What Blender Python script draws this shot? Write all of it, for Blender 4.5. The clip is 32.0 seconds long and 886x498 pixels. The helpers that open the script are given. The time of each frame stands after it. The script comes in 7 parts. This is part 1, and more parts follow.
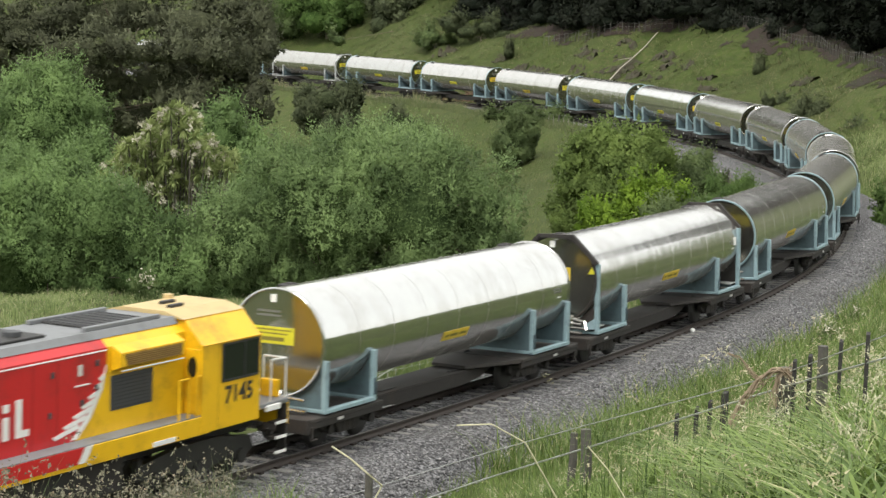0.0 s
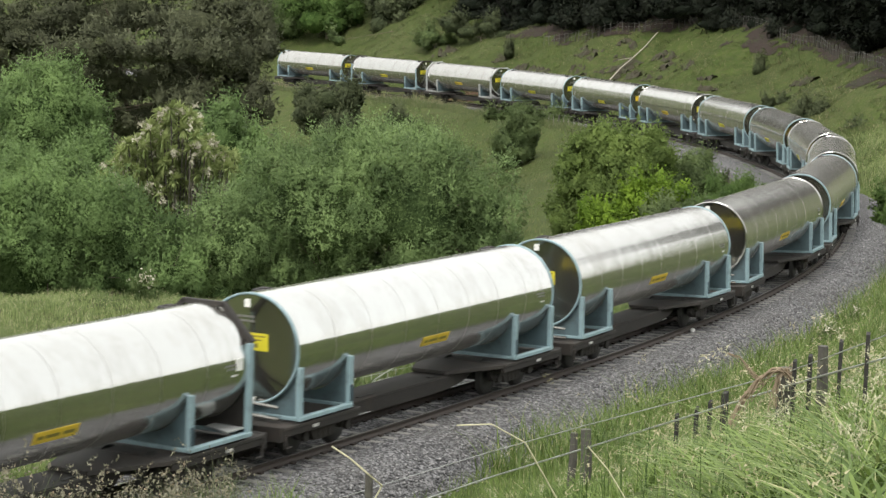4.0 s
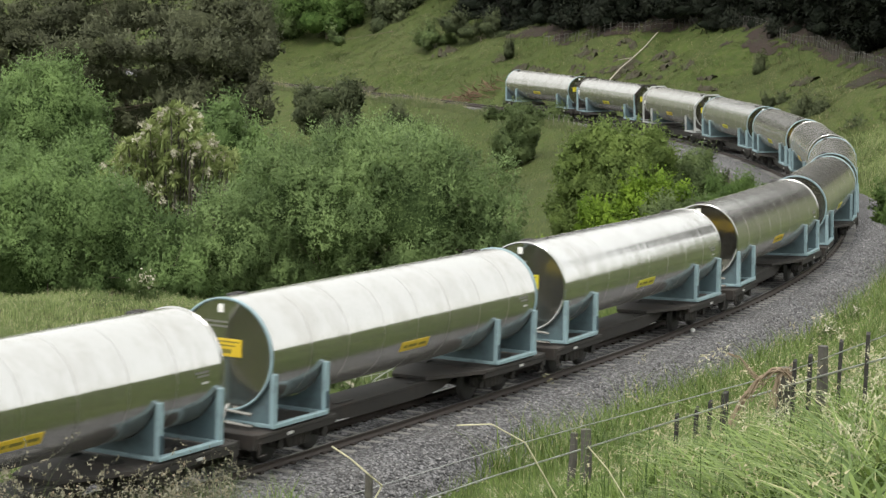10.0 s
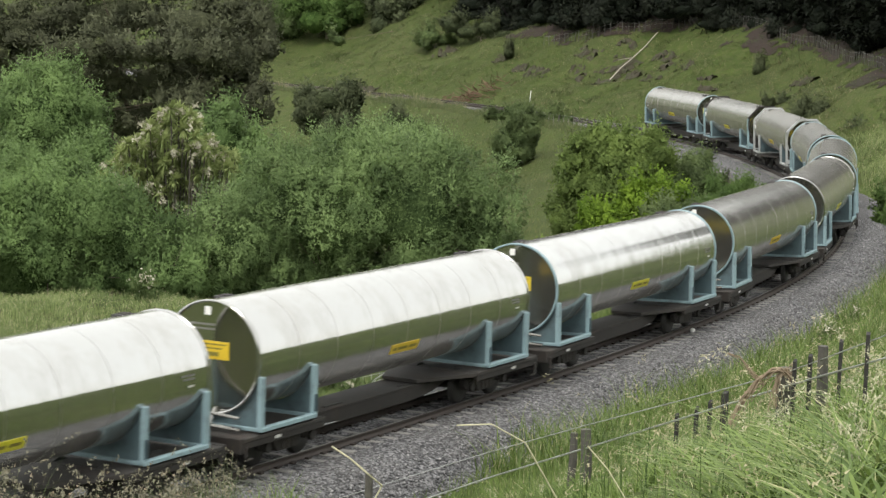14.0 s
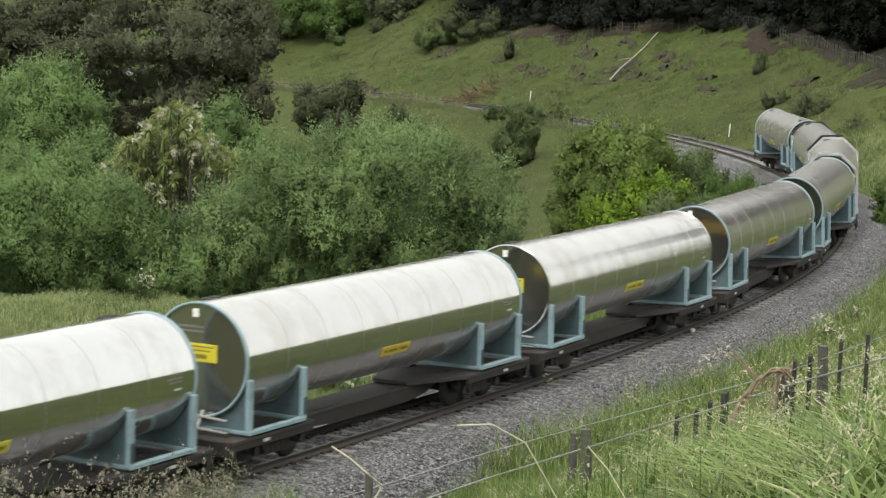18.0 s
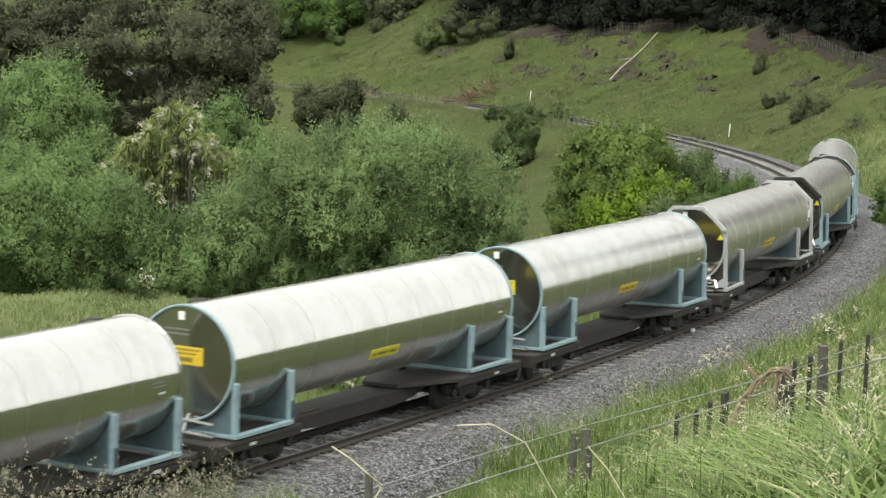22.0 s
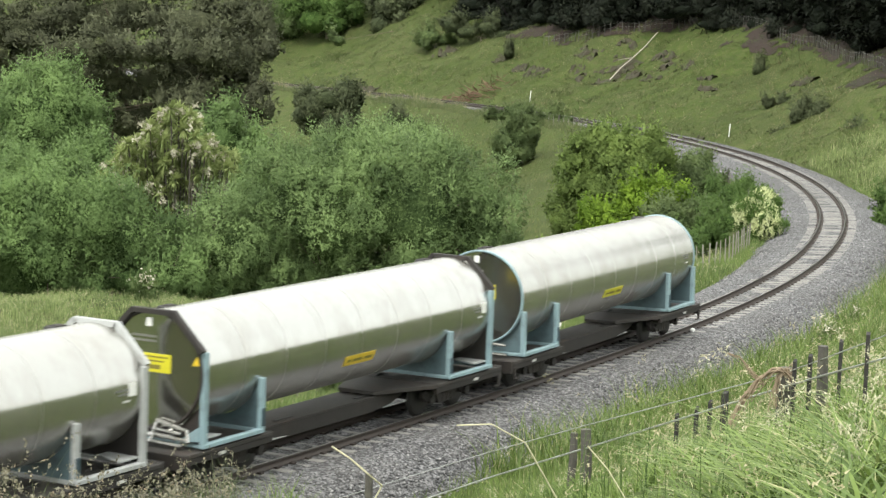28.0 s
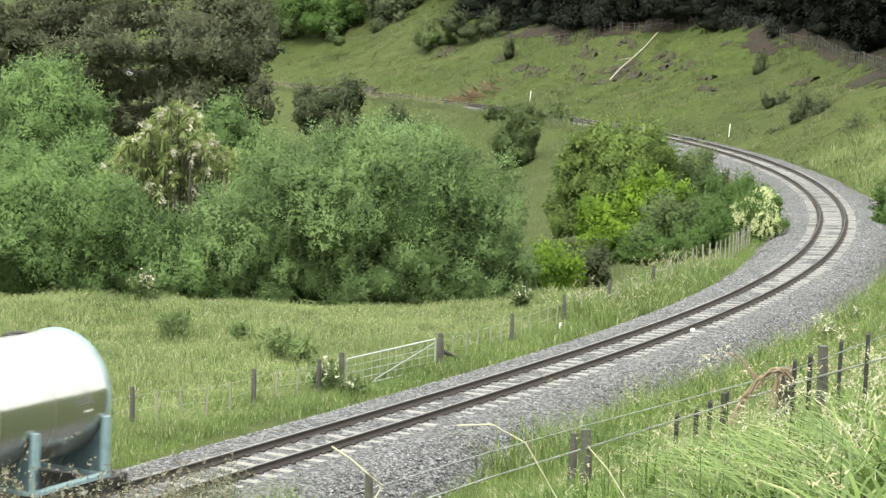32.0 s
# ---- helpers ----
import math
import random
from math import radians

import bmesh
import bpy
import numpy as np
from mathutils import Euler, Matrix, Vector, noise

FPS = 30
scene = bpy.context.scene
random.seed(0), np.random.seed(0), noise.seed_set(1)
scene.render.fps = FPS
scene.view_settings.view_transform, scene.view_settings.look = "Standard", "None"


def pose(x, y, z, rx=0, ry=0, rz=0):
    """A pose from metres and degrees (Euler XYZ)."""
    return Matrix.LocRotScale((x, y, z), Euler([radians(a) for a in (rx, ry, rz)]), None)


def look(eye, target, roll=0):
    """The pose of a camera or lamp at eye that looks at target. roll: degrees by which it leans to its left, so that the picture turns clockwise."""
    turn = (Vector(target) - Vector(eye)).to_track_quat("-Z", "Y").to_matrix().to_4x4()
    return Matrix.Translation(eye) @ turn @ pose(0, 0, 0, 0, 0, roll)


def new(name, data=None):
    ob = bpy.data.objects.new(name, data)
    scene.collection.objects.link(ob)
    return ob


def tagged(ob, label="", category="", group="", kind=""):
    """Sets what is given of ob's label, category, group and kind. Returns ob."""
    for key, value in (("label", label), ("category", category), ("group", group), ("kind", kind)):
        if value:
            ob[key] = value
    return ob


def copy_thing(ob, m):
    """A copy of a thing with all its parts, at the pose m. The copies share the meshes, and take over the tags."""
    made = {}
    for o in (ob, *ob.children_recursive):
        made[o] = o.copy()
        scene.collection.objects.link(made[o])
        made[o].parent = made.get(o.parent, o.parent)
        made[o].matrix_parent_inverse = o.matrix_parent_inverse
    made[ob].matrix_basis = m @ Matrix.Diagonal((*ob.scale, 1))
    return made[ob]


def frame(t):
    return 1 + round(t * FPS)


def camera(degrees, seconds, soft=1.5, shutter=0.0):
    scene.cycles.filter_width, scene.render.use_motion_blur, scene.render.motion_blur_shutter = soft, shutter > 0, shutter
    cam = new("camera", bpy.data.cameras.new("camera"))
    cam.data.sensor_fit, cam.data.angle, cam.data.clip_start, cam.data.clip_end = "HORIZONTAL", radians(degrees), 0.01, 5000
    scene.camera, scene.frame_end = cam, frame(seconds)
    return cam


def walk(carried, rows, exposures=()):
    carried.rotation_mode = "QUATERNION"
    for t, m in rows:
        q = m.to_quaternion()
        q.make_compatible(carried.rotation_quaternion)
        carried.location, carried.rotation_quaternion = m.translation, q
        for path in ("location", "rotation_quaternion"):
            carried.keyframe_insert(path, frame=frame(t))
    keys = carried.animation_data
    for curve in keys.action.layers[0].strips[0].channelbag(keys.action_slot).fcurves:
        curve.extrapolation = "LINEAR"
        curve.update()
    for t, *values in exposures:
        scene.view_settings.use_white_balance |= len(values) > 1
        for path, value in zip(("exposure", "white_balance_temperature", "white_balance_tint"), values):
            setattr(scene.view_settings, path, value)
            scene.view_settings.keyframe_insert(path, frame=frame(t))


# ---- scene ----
# The camera stands still on a tripod, on the hillside outside the curve.
EYE = (0.0, 0.0, 9.82)
cam = camera(22.43, 32.0, soft=1.4, shutter=0.5)
STAND = look(EYE, (0.0, 100.0, 9.82 - 100.0 * math.tan(radians(7.167))), 1.95)
walk(cam, [(0.0, STAND), (32.0, STAND)],
     exposures=[(0.0, 0.90, 6500, 8), (9.0, 0.88, 6500, 8), (19.0, 0.80, 6500, 8), (21.0, 0.95, 6500, 7), (24.0, 1.08, 6500, 6), (28.0, 1.26, 6500, 5), (31.3, 1.36, 6500, 3), (32.0, 1.57, 6500, 3)])

# ---- light: a bright overcast sky with a weak, wide sun ----
world = bpy.data.worlds.new("sky")
scene.world = world
world.use_nodes = True
wn = world.node_tree.nodes
wl = world.node_tree.links
sky = wn.new("ShaderNodeTexSky")
sky.sky_type = "NISHITA"
sky.sun_disc = False
sky.sun_elevation = radians(58)
sky.sun_rotation = radians(200)
sky.air_density, sky.dust_density, sky.ozone_density = 1.0, 6.0, 1.0
cloud = wn.new("ShaderNodeMix")
cloud.data_type = "RGBA"
cloud.inputs[0].default_value = 0.85
cloud.inputs[7].default_value = (9.5, 9.4, 9.1, 1)
wl.new(sky.outputs[0], cloud.inputs[6])
wl.new(cloud.outputs[2], wn["Background"].inputs[0])
wn["Background"].inputs[1].default_value = 0.1
sun_data = bpy.data.lights.new("sun", "SUN")
sun_data.energy, sun_data.angle, sun_data.color = 1.4, radians(22), (1.0, 0.96, 0.9)
sun = new("sun", sun_data)
sun.matrix_world = look((0, 0, 60), (0 + 60 * math.cos(radians(58)) * 0.35, 60 * math.cos(radians(58)) * 0.94, 60 - 60 * math.sin(radians(58))))

# ---- the line of the track ----
CANT = 0.081
KNOT_S = [-230, -1, 13, 27, 41, 55, 69, 83, 97, 111, 125, 139, 153, 167, 181, 195, 209, 223, 330]
KNOT_K = [0.0, 0.0012, -0.0007, -0.0007, 0.0028, 0.0060, 0.0077, 0.0063, 0.0068, 0.0070, 0.0071, 0.0066, 0.0069, 0.0067, 0.0062, 0.0052, 0.0036, 0.0021, 0.0010]
STEP = 0.25
TS = np.arange(-230, 330.01, STEP)
TK = np.interp(TS, KNOT_S, KNOT_K)


def integrate_line():
    """Heading and place along the line; it passes (-6.17, 40.94) at s = 25."""
    th = np.concatenate([[0], np.cumsum(TK[:-1] * STEP)])
    i0 = int((25 - TS[0]) / STEP)
    th += 1.0806 - th[i0]
    x = np.concatenate([[0], np.cumsum(np.cos(th[:-1]) * STEP)])
    y = np.concatenate([[0], np.cumsum(np.sin(th[:-1]) * STEP)])
    return th, x - x[i0] - 6.17, y - y[i0] + 40.94


TH, TX, TY = integrate_line()


def rail_height(s):
    """The line falls gently away from the camera."""
    s = np.asarray(s, float)
    return -0.01104 * s + 3.86e-6 * (s - 40) ** 2


def line_at(s):
    """x, y, heading, rail height and cant angle at the distance s along the line."""
    lean = CANT * np.clip(np.interp(s, TS, TK) * 100, 0, 1.1) / 1.137
    return np.interp(s, TS, TX), np.interp(s, TS, TY), np.interp(s, TS, TH), rail_height(s), lean


def beside(s, d, up=0.0):
    """The place d metres to the inner side of the line (outer: negative), up metres over the rails."""
    x, y, th, z, lean = line_at(s)
    return np.stack([x - np.sin(th) * d, y + np.cos(th) * d, z + up - np.clip(d, -2.2, 2.2) * lean], -1)


CS, CX, CY, CT = TS[::3], TX[::3], TY[::3], TH[::3]


def nearest(x, y):
    """The distance along the line and the offset from it, for arrays of places."""
    x, y = np.asarray(x, float).ravel(), np.asarray(y, float).ravel()
    s, d = np.empty(len(x)), np.empty(len(x))
    for a in range(0, len(x), 20000):
        b = slice(a, a + 20000)
        i = ((x[b, None] - CX) ** 2 + (y[b, None] - CY) ** 2).argmin(1)
        dx, dy = x[b] - CX[i], y[b] - CY[i]
        s[b] = CS[i] + dx * np.cos(CT[i]) + dy * np.sin(CT[i])
        side = -dx * np.sin(CT[i]) + dy * np.cos(CT[i])
        d[b] = np.sign(side) * np.hypot(dx, dy)
    return s, d


def smooth(a, b, v):
    t = np.clip((v - a) / (b - a), 0, 1)
    return t * t * (3 - 2 * t)


LATTICE = np.random.RandomState(7).rand(256, 256)


def value_noise(x, y, size):
    """Smooth noise from -1 to 1 with features of that size."""
    u, v = np.asarray(x) / size + 500.3, np.asarray(y) / size + 500.7
    i, j = np.floor(u).astype(int), np.floor(v).astype(int)
    fu, fv = u - i, v - j
    fu, fv = fu * fu * (3 - 2 * fu), fv * fv * (3 - 2 * fv)
    a, b = LATTICE[i % 256, j % 256], LATTICE[(i + 1) % 256, j % 256]
    c, d = LATTICE[i % 256, (j + 1) % 256], LATTICE[(i + 1) % 256, (j + 1) % 256]
    return 2 * ((a * (1 - fu) + b * fu) * (1 - fv) + (c * (1 - fu) + d * fu) * fv) - 1


def ground_height(x, y):
    """The height of the ground: hillside outside the curve, paddock and gully inside it."""
    x, y = np.asarray(x, float), np.asarray(y, float)
    s, d = nearest(x, y)
    s, d = s.reshape(x.shape), d.reshape(x.shape)
    zt = rail_height(np.clip(s, -60, 260))
    out = np.maximum(-d - 3.0, 0)
    far = smooth(85, 120, y)
    near_hill = 0.14 * np.minimum(out, 2.8) + 0.49 * np.clip(out - 2.8, 0, 11) + 0.36 * np.maximum(out - 13.8, 0)
    near_hill += (0.45 + 1.05 * smooth(-1.0, -2.2, x)) * smooth(26, 18, s) * smooth(0, 10, s) * smooth(3.5, 6.5, out) * (1 - smooth(7, 12, out))
    far_hill = 0.50 * np.maximum(out - 1.5, 0)
    hill = (near_hill * (1 - far) + far_hill * far) * smooth(0, 2.5, out)
    hill = np.where(hill > 14, 14 + (hill - 14) * (0.35 + 0.7 * far), hill)
    hill = np.minimum(hill, 75 + 0.02 * hill)
    end = smooth(0.215, 0.33, x / np.maximum(y, 1.0)) * smooth(16, 30, y) * (1 - smooth(95, 125, y) * (1 - smooth(0.46, 0.62, x / np.maximum(y, 1.0))))
    hill = hill * (1 - end) + np.minimum(hill, 2.6 + 0.02 * hill) * end
    inn = np.maximum(d - 3.4, 0)
    gully = smooth(73, 92, y)
    drop = gully * 9.0 * (1 - np.exp(-0.055 * np.maximum(inn - 1.5, 0)))
    field = (1 - gully) * 0.02 * inn
    rough = 0.12 * value_noise(x, y, 2.3) + 0.25 * value_noise(x, y, 7.1) * smooth(4, 12, np.abs(d)) + 0.9 * far * value_noise(x, y, 9.0) * smooth(6, 14, -d) + 0.22 * far * value_noise(x + y * 0.4, y * 0.6, 1.9) * smooth(5, 9, -d)
    bank = 0.6 * smooth(2.0, 3.4, np.abs(d))
    lip = 0.45 * smooth(140, 165, y) * smooth(1.9, 2.6, d) * (1 - smooth(3.5, 6, d))
    return zt - 1.05 + bank * 0.5 + lip + hill - drop - field + rough * smooth(2.6, 5.0, np.abs(d))

# ---- helpers for meshes and materials ----


def fast_mesh(name, verts, faces, smooth_shade=False):
    """A mesh from an array of places and an array of faces with one number of corners."""
    verts, faces = np.asarray(verts, np.float32), np.asarray(faces, np.int32)
    me = bpy.data.meshes.new(name)
    me.vertices.add(len(verts))
    me.vertices.foreach_set("co", verts.ravel())
    n = faces.shape[1]
    me.loops.add(faces.size)
    me.loops.foreach_set("vertex_index", faces.ravel())
    me.polygons.add(len(faces))
    me.polygons.foreach_set("loop_start", np.arange(0, faces.size, n, dtype=np.int32))
    if smooth_shade:
        me.polygons.foreach_set("use_smooth", np.ones(len(faces), bool))
    me.update(calc_edges=True)
    return me


def part(name, bm, material, parent=None, label="", smooth_angle=None):
    """Links a bmesh or mesh as one object under a thing or a part."""
    if isinstance(bm, bmesh.types.BMesh):
        me = bpy.data.meshes.new(name)
        bm.to_mesh(me)
        bm.free()
        if smooth_angle:
            me.polygons.foreach_set("use_smooth", np.ones(len(me.polygons), bool))
            me.set_sharp_from_angle(angle=radians(smooth_angle))
    else:
        me = bm
    if not me.materials:
        me.materials.append(material)
    ob = new(name, me)
    if parent:
        ob.parent = parent
    if label:
        ob["label"] = label
    return ob


def box(bm, x0, x1, y0, y1, z0, z1, bevel=0.0):
    """Adds a box with slightly rounded edges."""
    r = bmesh.ops.create_cube(bm, size=1, matrix=Matrix.Translation(((x0 + x1) / 2, (y0 + y1) / 2, (z0 + z1) / 2)) @ Matrix.Diagonal((x1 - x0, y1 - y0, z1 - z0, 1)))
    if bevel:
        edges = list({e for v in r["verts"] for e in v.link_edges})
        bmesh.ops.bevel(bm, geom=edges, offset=bevel, segments=1, affect="EDGES")
    return bm


def bx(*a, bevel=0.012):
    return box(bmesh.new(), *a, bevel=bevel)


def rod(bm, a, b, r, n=8, r2=None):
    """Adds a round bar from a to b."""
    a, b = Vector(a), Vector(b)
    m = Matrix.Translation((a + b) / 2) @ (b - a).to_track_quat("Z", "Y").to_matrix().to_4x4()
    bmesh.ops.create_cone(bm, cap_ends=True, segments=n, radius1=r, radius2=r if r2 is None else r2, depth=(b - a).length, matrix=m)
    return bm


def plate(bm, pts, axis, lo, hi):
    """Adds a flat plate: a polygon of (u, v) pulled along the axis from lo to hi."""
    def at(u, v, w):
        return {"x": (w, u, v), "y": (u, w, v), "z": (u, v, w)}[axis]
    a = [bm.verts.new(at(u, v, lo)) for u, v in pts]
    b = [bm.verts.new(at(u, v, hi)) for u, v in pts]
    n = len(pts)
    faces = [bm.faces.new(a), bm.faces.new(b[::-1])]
    for i in range(n):
        faces.append(bm.faces.new((a[i], b[i], b[(i + 1) % n], a[(i + 1) % n])))
    bmesh.ops.recalc_face_normals(bm, faces=faces)
    return bm


def lathe(profile, n=48, axis="x"):
    """A turned body: a profile of (along, radius) spun round the axis."""
    verts, faces = [], []
    for x, r in profile:
        for i in range(n):
            a = 2 * math.pi * i / n
            verts.append((x, r * math.cos(a), r * math.sin(a)) if axis == "x" else (r * math.cos(a), r * math.sin(a), x))
    for j in range(len(profile) - 1):
        for i in range(n):
            k = (i + 1) % n
            faces.append((j * n + i, j * n + k, (j + 1) * n + k, (j + 1) * n + i))
    return verts, faces


def sweep(path, section):
    """A closed section of (side, up) pulled along rows of (place, side direction, up direction)."""
    n = len(section)
    sec = np.array(section)
    verts = (path[0][:, None, :] + path[1][:, None, :] * sec[None, :, :1] + path[2][:, None, :] * sec[None, :, 1:]).reshape(-1, 3)
    i = np.arange(len(path[0]) - 1)[:, None] * n
    j = np.arange(n)[None, :]
    k = (j + 1) % n
    return verts, np.stack([i + j, i + n + j, i + n + k, i + k], -1).reshape(-1, 4)


class Mat:
    """A short way to wire a procedural material."""

    def __init__(self, name, rough=0.6, metal=0.0, spec=0.5):
        self.m = bpy.data.materials.new(name)
        self.m.use_nodes = True
        self.t = self.m.node_tree
        self.b = self.t.nodes["Principled BSDF"]
        self.b.inputs["Roughness"].default_value = rough
        self.b.inputs["Metallic"].default_value = metal
        self.b.inputs["Specular IOR Level"].default_value = spec
        self.co = None

    def add(self, kind, **inputs):
        n = self.t.nodes.new(kind)
        for k, v in inputs.items():
            self.put(n, k.replace("_", " "), v)
        return n

    def put(self, n, key, v):
        sock = n.inputs[int(key)] if key.isdigit() else n.inputs[key]
        if isinstance(v, bpy.types.NodeSocket):
            self.t.links.new(v, sock)
        else:
            sock.default_value = v

    def coords(self, kind="Object", scale=None):
        if self.co is None:
            self.co = self.add("ShaderNodeTexCoord")
        out = self.co.outputs[kind]
        if scale:
            mp = self.add("ShaderNodeMapping")
            self.t.links.new(out, mp.inputs[0])
            mp.inputs["Scale"].default_value = scale
            out = mp.outputs[0]
        return out

    def noise(self, scale, detail=4.0, rough=0.6, coords=None):
        n = self.add("ShaderNodeTexNoise", Scale=scale, Detail=detail, Roughness=rough)
        self.t.links.new(coords if coords is not None else self.coords(), n.inputs["Vector"])
        return n.outputs[0]

    def ramp(self, fac, stops):
        n = self.add("ShaderNodeValToRGB")
        self.t.links.new(fac, n.inputs[0])
        e = n.color_ramp.elements
        while len(e) < len(stops):
            e.new(0.5)
        for el, (pos, col) in zip(e, stops):
            el.position = pos
            el.color = (*col, 1) if len(col) == 3 else col
        return n.outputs[0]

    def mix(self, fac, a, b, blend="MIX"):
        n = self.add("ShaderNodeMix")
        n.data_type = "RGBA"
        n.blend_type = blend
        for i, v in ((0, fac), (6, a), (7, b)):
            if isinstance(v, bpy.types.NodeSocket):
                self.t.links.new(v, n.inputs[i])
            else:
                n.inputs[i].default_value = v if i == 0 else ((*v, 1) if len(v) == 3 else v)
        return n.outputs[2]

    def math(self, op, a, b=0.0):
        n = self.add("ShaderNodeMath")
        n.operation = op
        for i, v in ((0, a), (1, b)):
            if isinstance(v, bpy.types.NodeSocket):
                self.t.links.new(v, n.inputs[i])
            else:
                n.inputs[i].default_value = v
        return n.outputs[0]

    def base(self, v):
        self.put(self.b, "Base Color", v if isinstance(v, bpy.types.NodeSocket) else ((*v, 1)))
        return self

    def rough(self, v):
        self.put(self.b, "Roughness", v)
        return self

    def bump(self, height, strength=0.3, dist=0.02):
        n = self.add("ShaderNodeBump", Strength=strength, Distance=dist, Height=height)
        self.t.links.new(n.outputs[0], self.b.inputs["Normal"])
        return self

    def island(self):
        return self.add("ShaderNodeNewGeometry").outputs["Random Per Island"]

    def chance(self):
        return self.add("ShaderNodeObjectInfo").outputs["Random"]

    def place(self):
        return self.add("ShaderNodeNewGeometry").outputs["Position"]


def plain(name, col, rough=0.6, metal=0.0, vary=0.25, scale=3.0, bump=0.0, grime=None):
    """A painted or raw surface with mottling at two scales."""
    m = Mat(name, rough, metal)
    n1, n2 = m.noise(scale), m.noise(scale * 9, 3)
    dark = tuple(c * (1 - vary) for c in col)
    light = tuple(min(1, c * (1 + vary * 0.5)) for c in col)
    c = m.mix(m.math("MULTIPLY", m.math("ADD", n1, n2), 0.5), dark, light)
    if grime:
        c = m.mix(m.ramp(m.noise(scale * 0.6, 6, 0.7), [(0.5, (0, 0, 0)), (0.72, (0.8, 0.8, 0.8))]), c, grime)
    m.base(c)
    m.rough(m.math("ADD", m.math("MULTIPLY", n2, 0.3), rough - 0.15))
    if bump:
        m.bump(n2, bump, 0.01)
    return m.m


LEAF_TONES = {}


def leaf_material(name, dark, light, clear=0.35):
    """Leaves: varied leaf by leaf and clump by clump, letting some light through."""
    LEAF_TONES[name] = (dark, light)
    m = Mat(name, 0.65, spec=0.2)
    clump = m.math("MULTIPLY", m.math("ADD", m.noise(1.1, 3, 0.6, m.place()), m.noise(0.42, 3, 0.6, m.place())), 0.5)
    c = m.mix(m.math("ADD", m.math("MULTIPLY", m.island(), 0.22), m.math("MULTIPLY", m.ramp(clump, [(0.38, (0.05, 0.05, 0.05)), (0.62, (1, 1, 1))]), 0.78)), dark, light)
    m.base(c)
    tr = m.add("ShaderNodeBsdfTranslucent")
    m.t.links.new(m.mix(0.35, c, tuple(min(1, x * 1.5) for x in light)), tr.inputs[0])
    mx = m.add("ShaderNodeMixShader")
    mx.inputs[0].default_value = clear
    m.t.links.new(m.b.outputs[0], mx.inputs[1])
    m.t.links.new(tr.outputs[0], mx.inputs[2])
    m.t.links.new(mx.outputs[0], m.t.nodes["Material Output"].inputs[0])
    return m.m


def make_ground_material():
    m = Mat("grassy_ground", 0.9, spec=0.1)
    pos = m.place()
    big, mid, fine = m.noise(0.09, 4, 0.6, pos), m.noise(0.7, 5, 0.65, pos), m.noise(9, 4, 0.7, pos)
    c = m.mix(m.ramp(mid, [(0.3, (0, 0, 0)), (0.7, (1, 1, 1))]), (0.038, 0.065, 0.015), (0.087, 0.122, 0.030))
    c = m.mix(m.ramp(big, [(0.4, (0, 0, 0)), (0.65, (0.456, 0.456, 0.456))]), c, (0.099, 0.114, 0.046))
    c = m.mix(m.ramp(fine, [(0.35, (0.570, 0.570, 0.570)), (0.6, (0, 0, 0))]), c, (0.027, 0.038, 0.012))
    tuft = m.noise(2.6, 4, 0.7, pos)
    c = m.mix(m.ramp(tuft, [(0.48, (0, 0, 0)), (0.66, (0.6, 0.6, 0.6))]), c, (0.118, 0.104, 0.056))
    c = m.mix(m.ramp(m.noise(0.28, 5, 0.75, pos), [(0.50, (0, 0, 0)), (0.68, (0.5, 0.5, 0.5))]), c, (0.040, 0.050, 0.020))
    c = m.mix(m.ramp(m.noise(0.05, 3, 0.6, pos), [(0.45, (0, 0, 0)), (0.7, (0.456, 0.456, 0.456))]), c, (0.046, 0.057, 0.023))
    m.base(c)
    m.bump(fine, 0.9, 0.08)
    return m.m


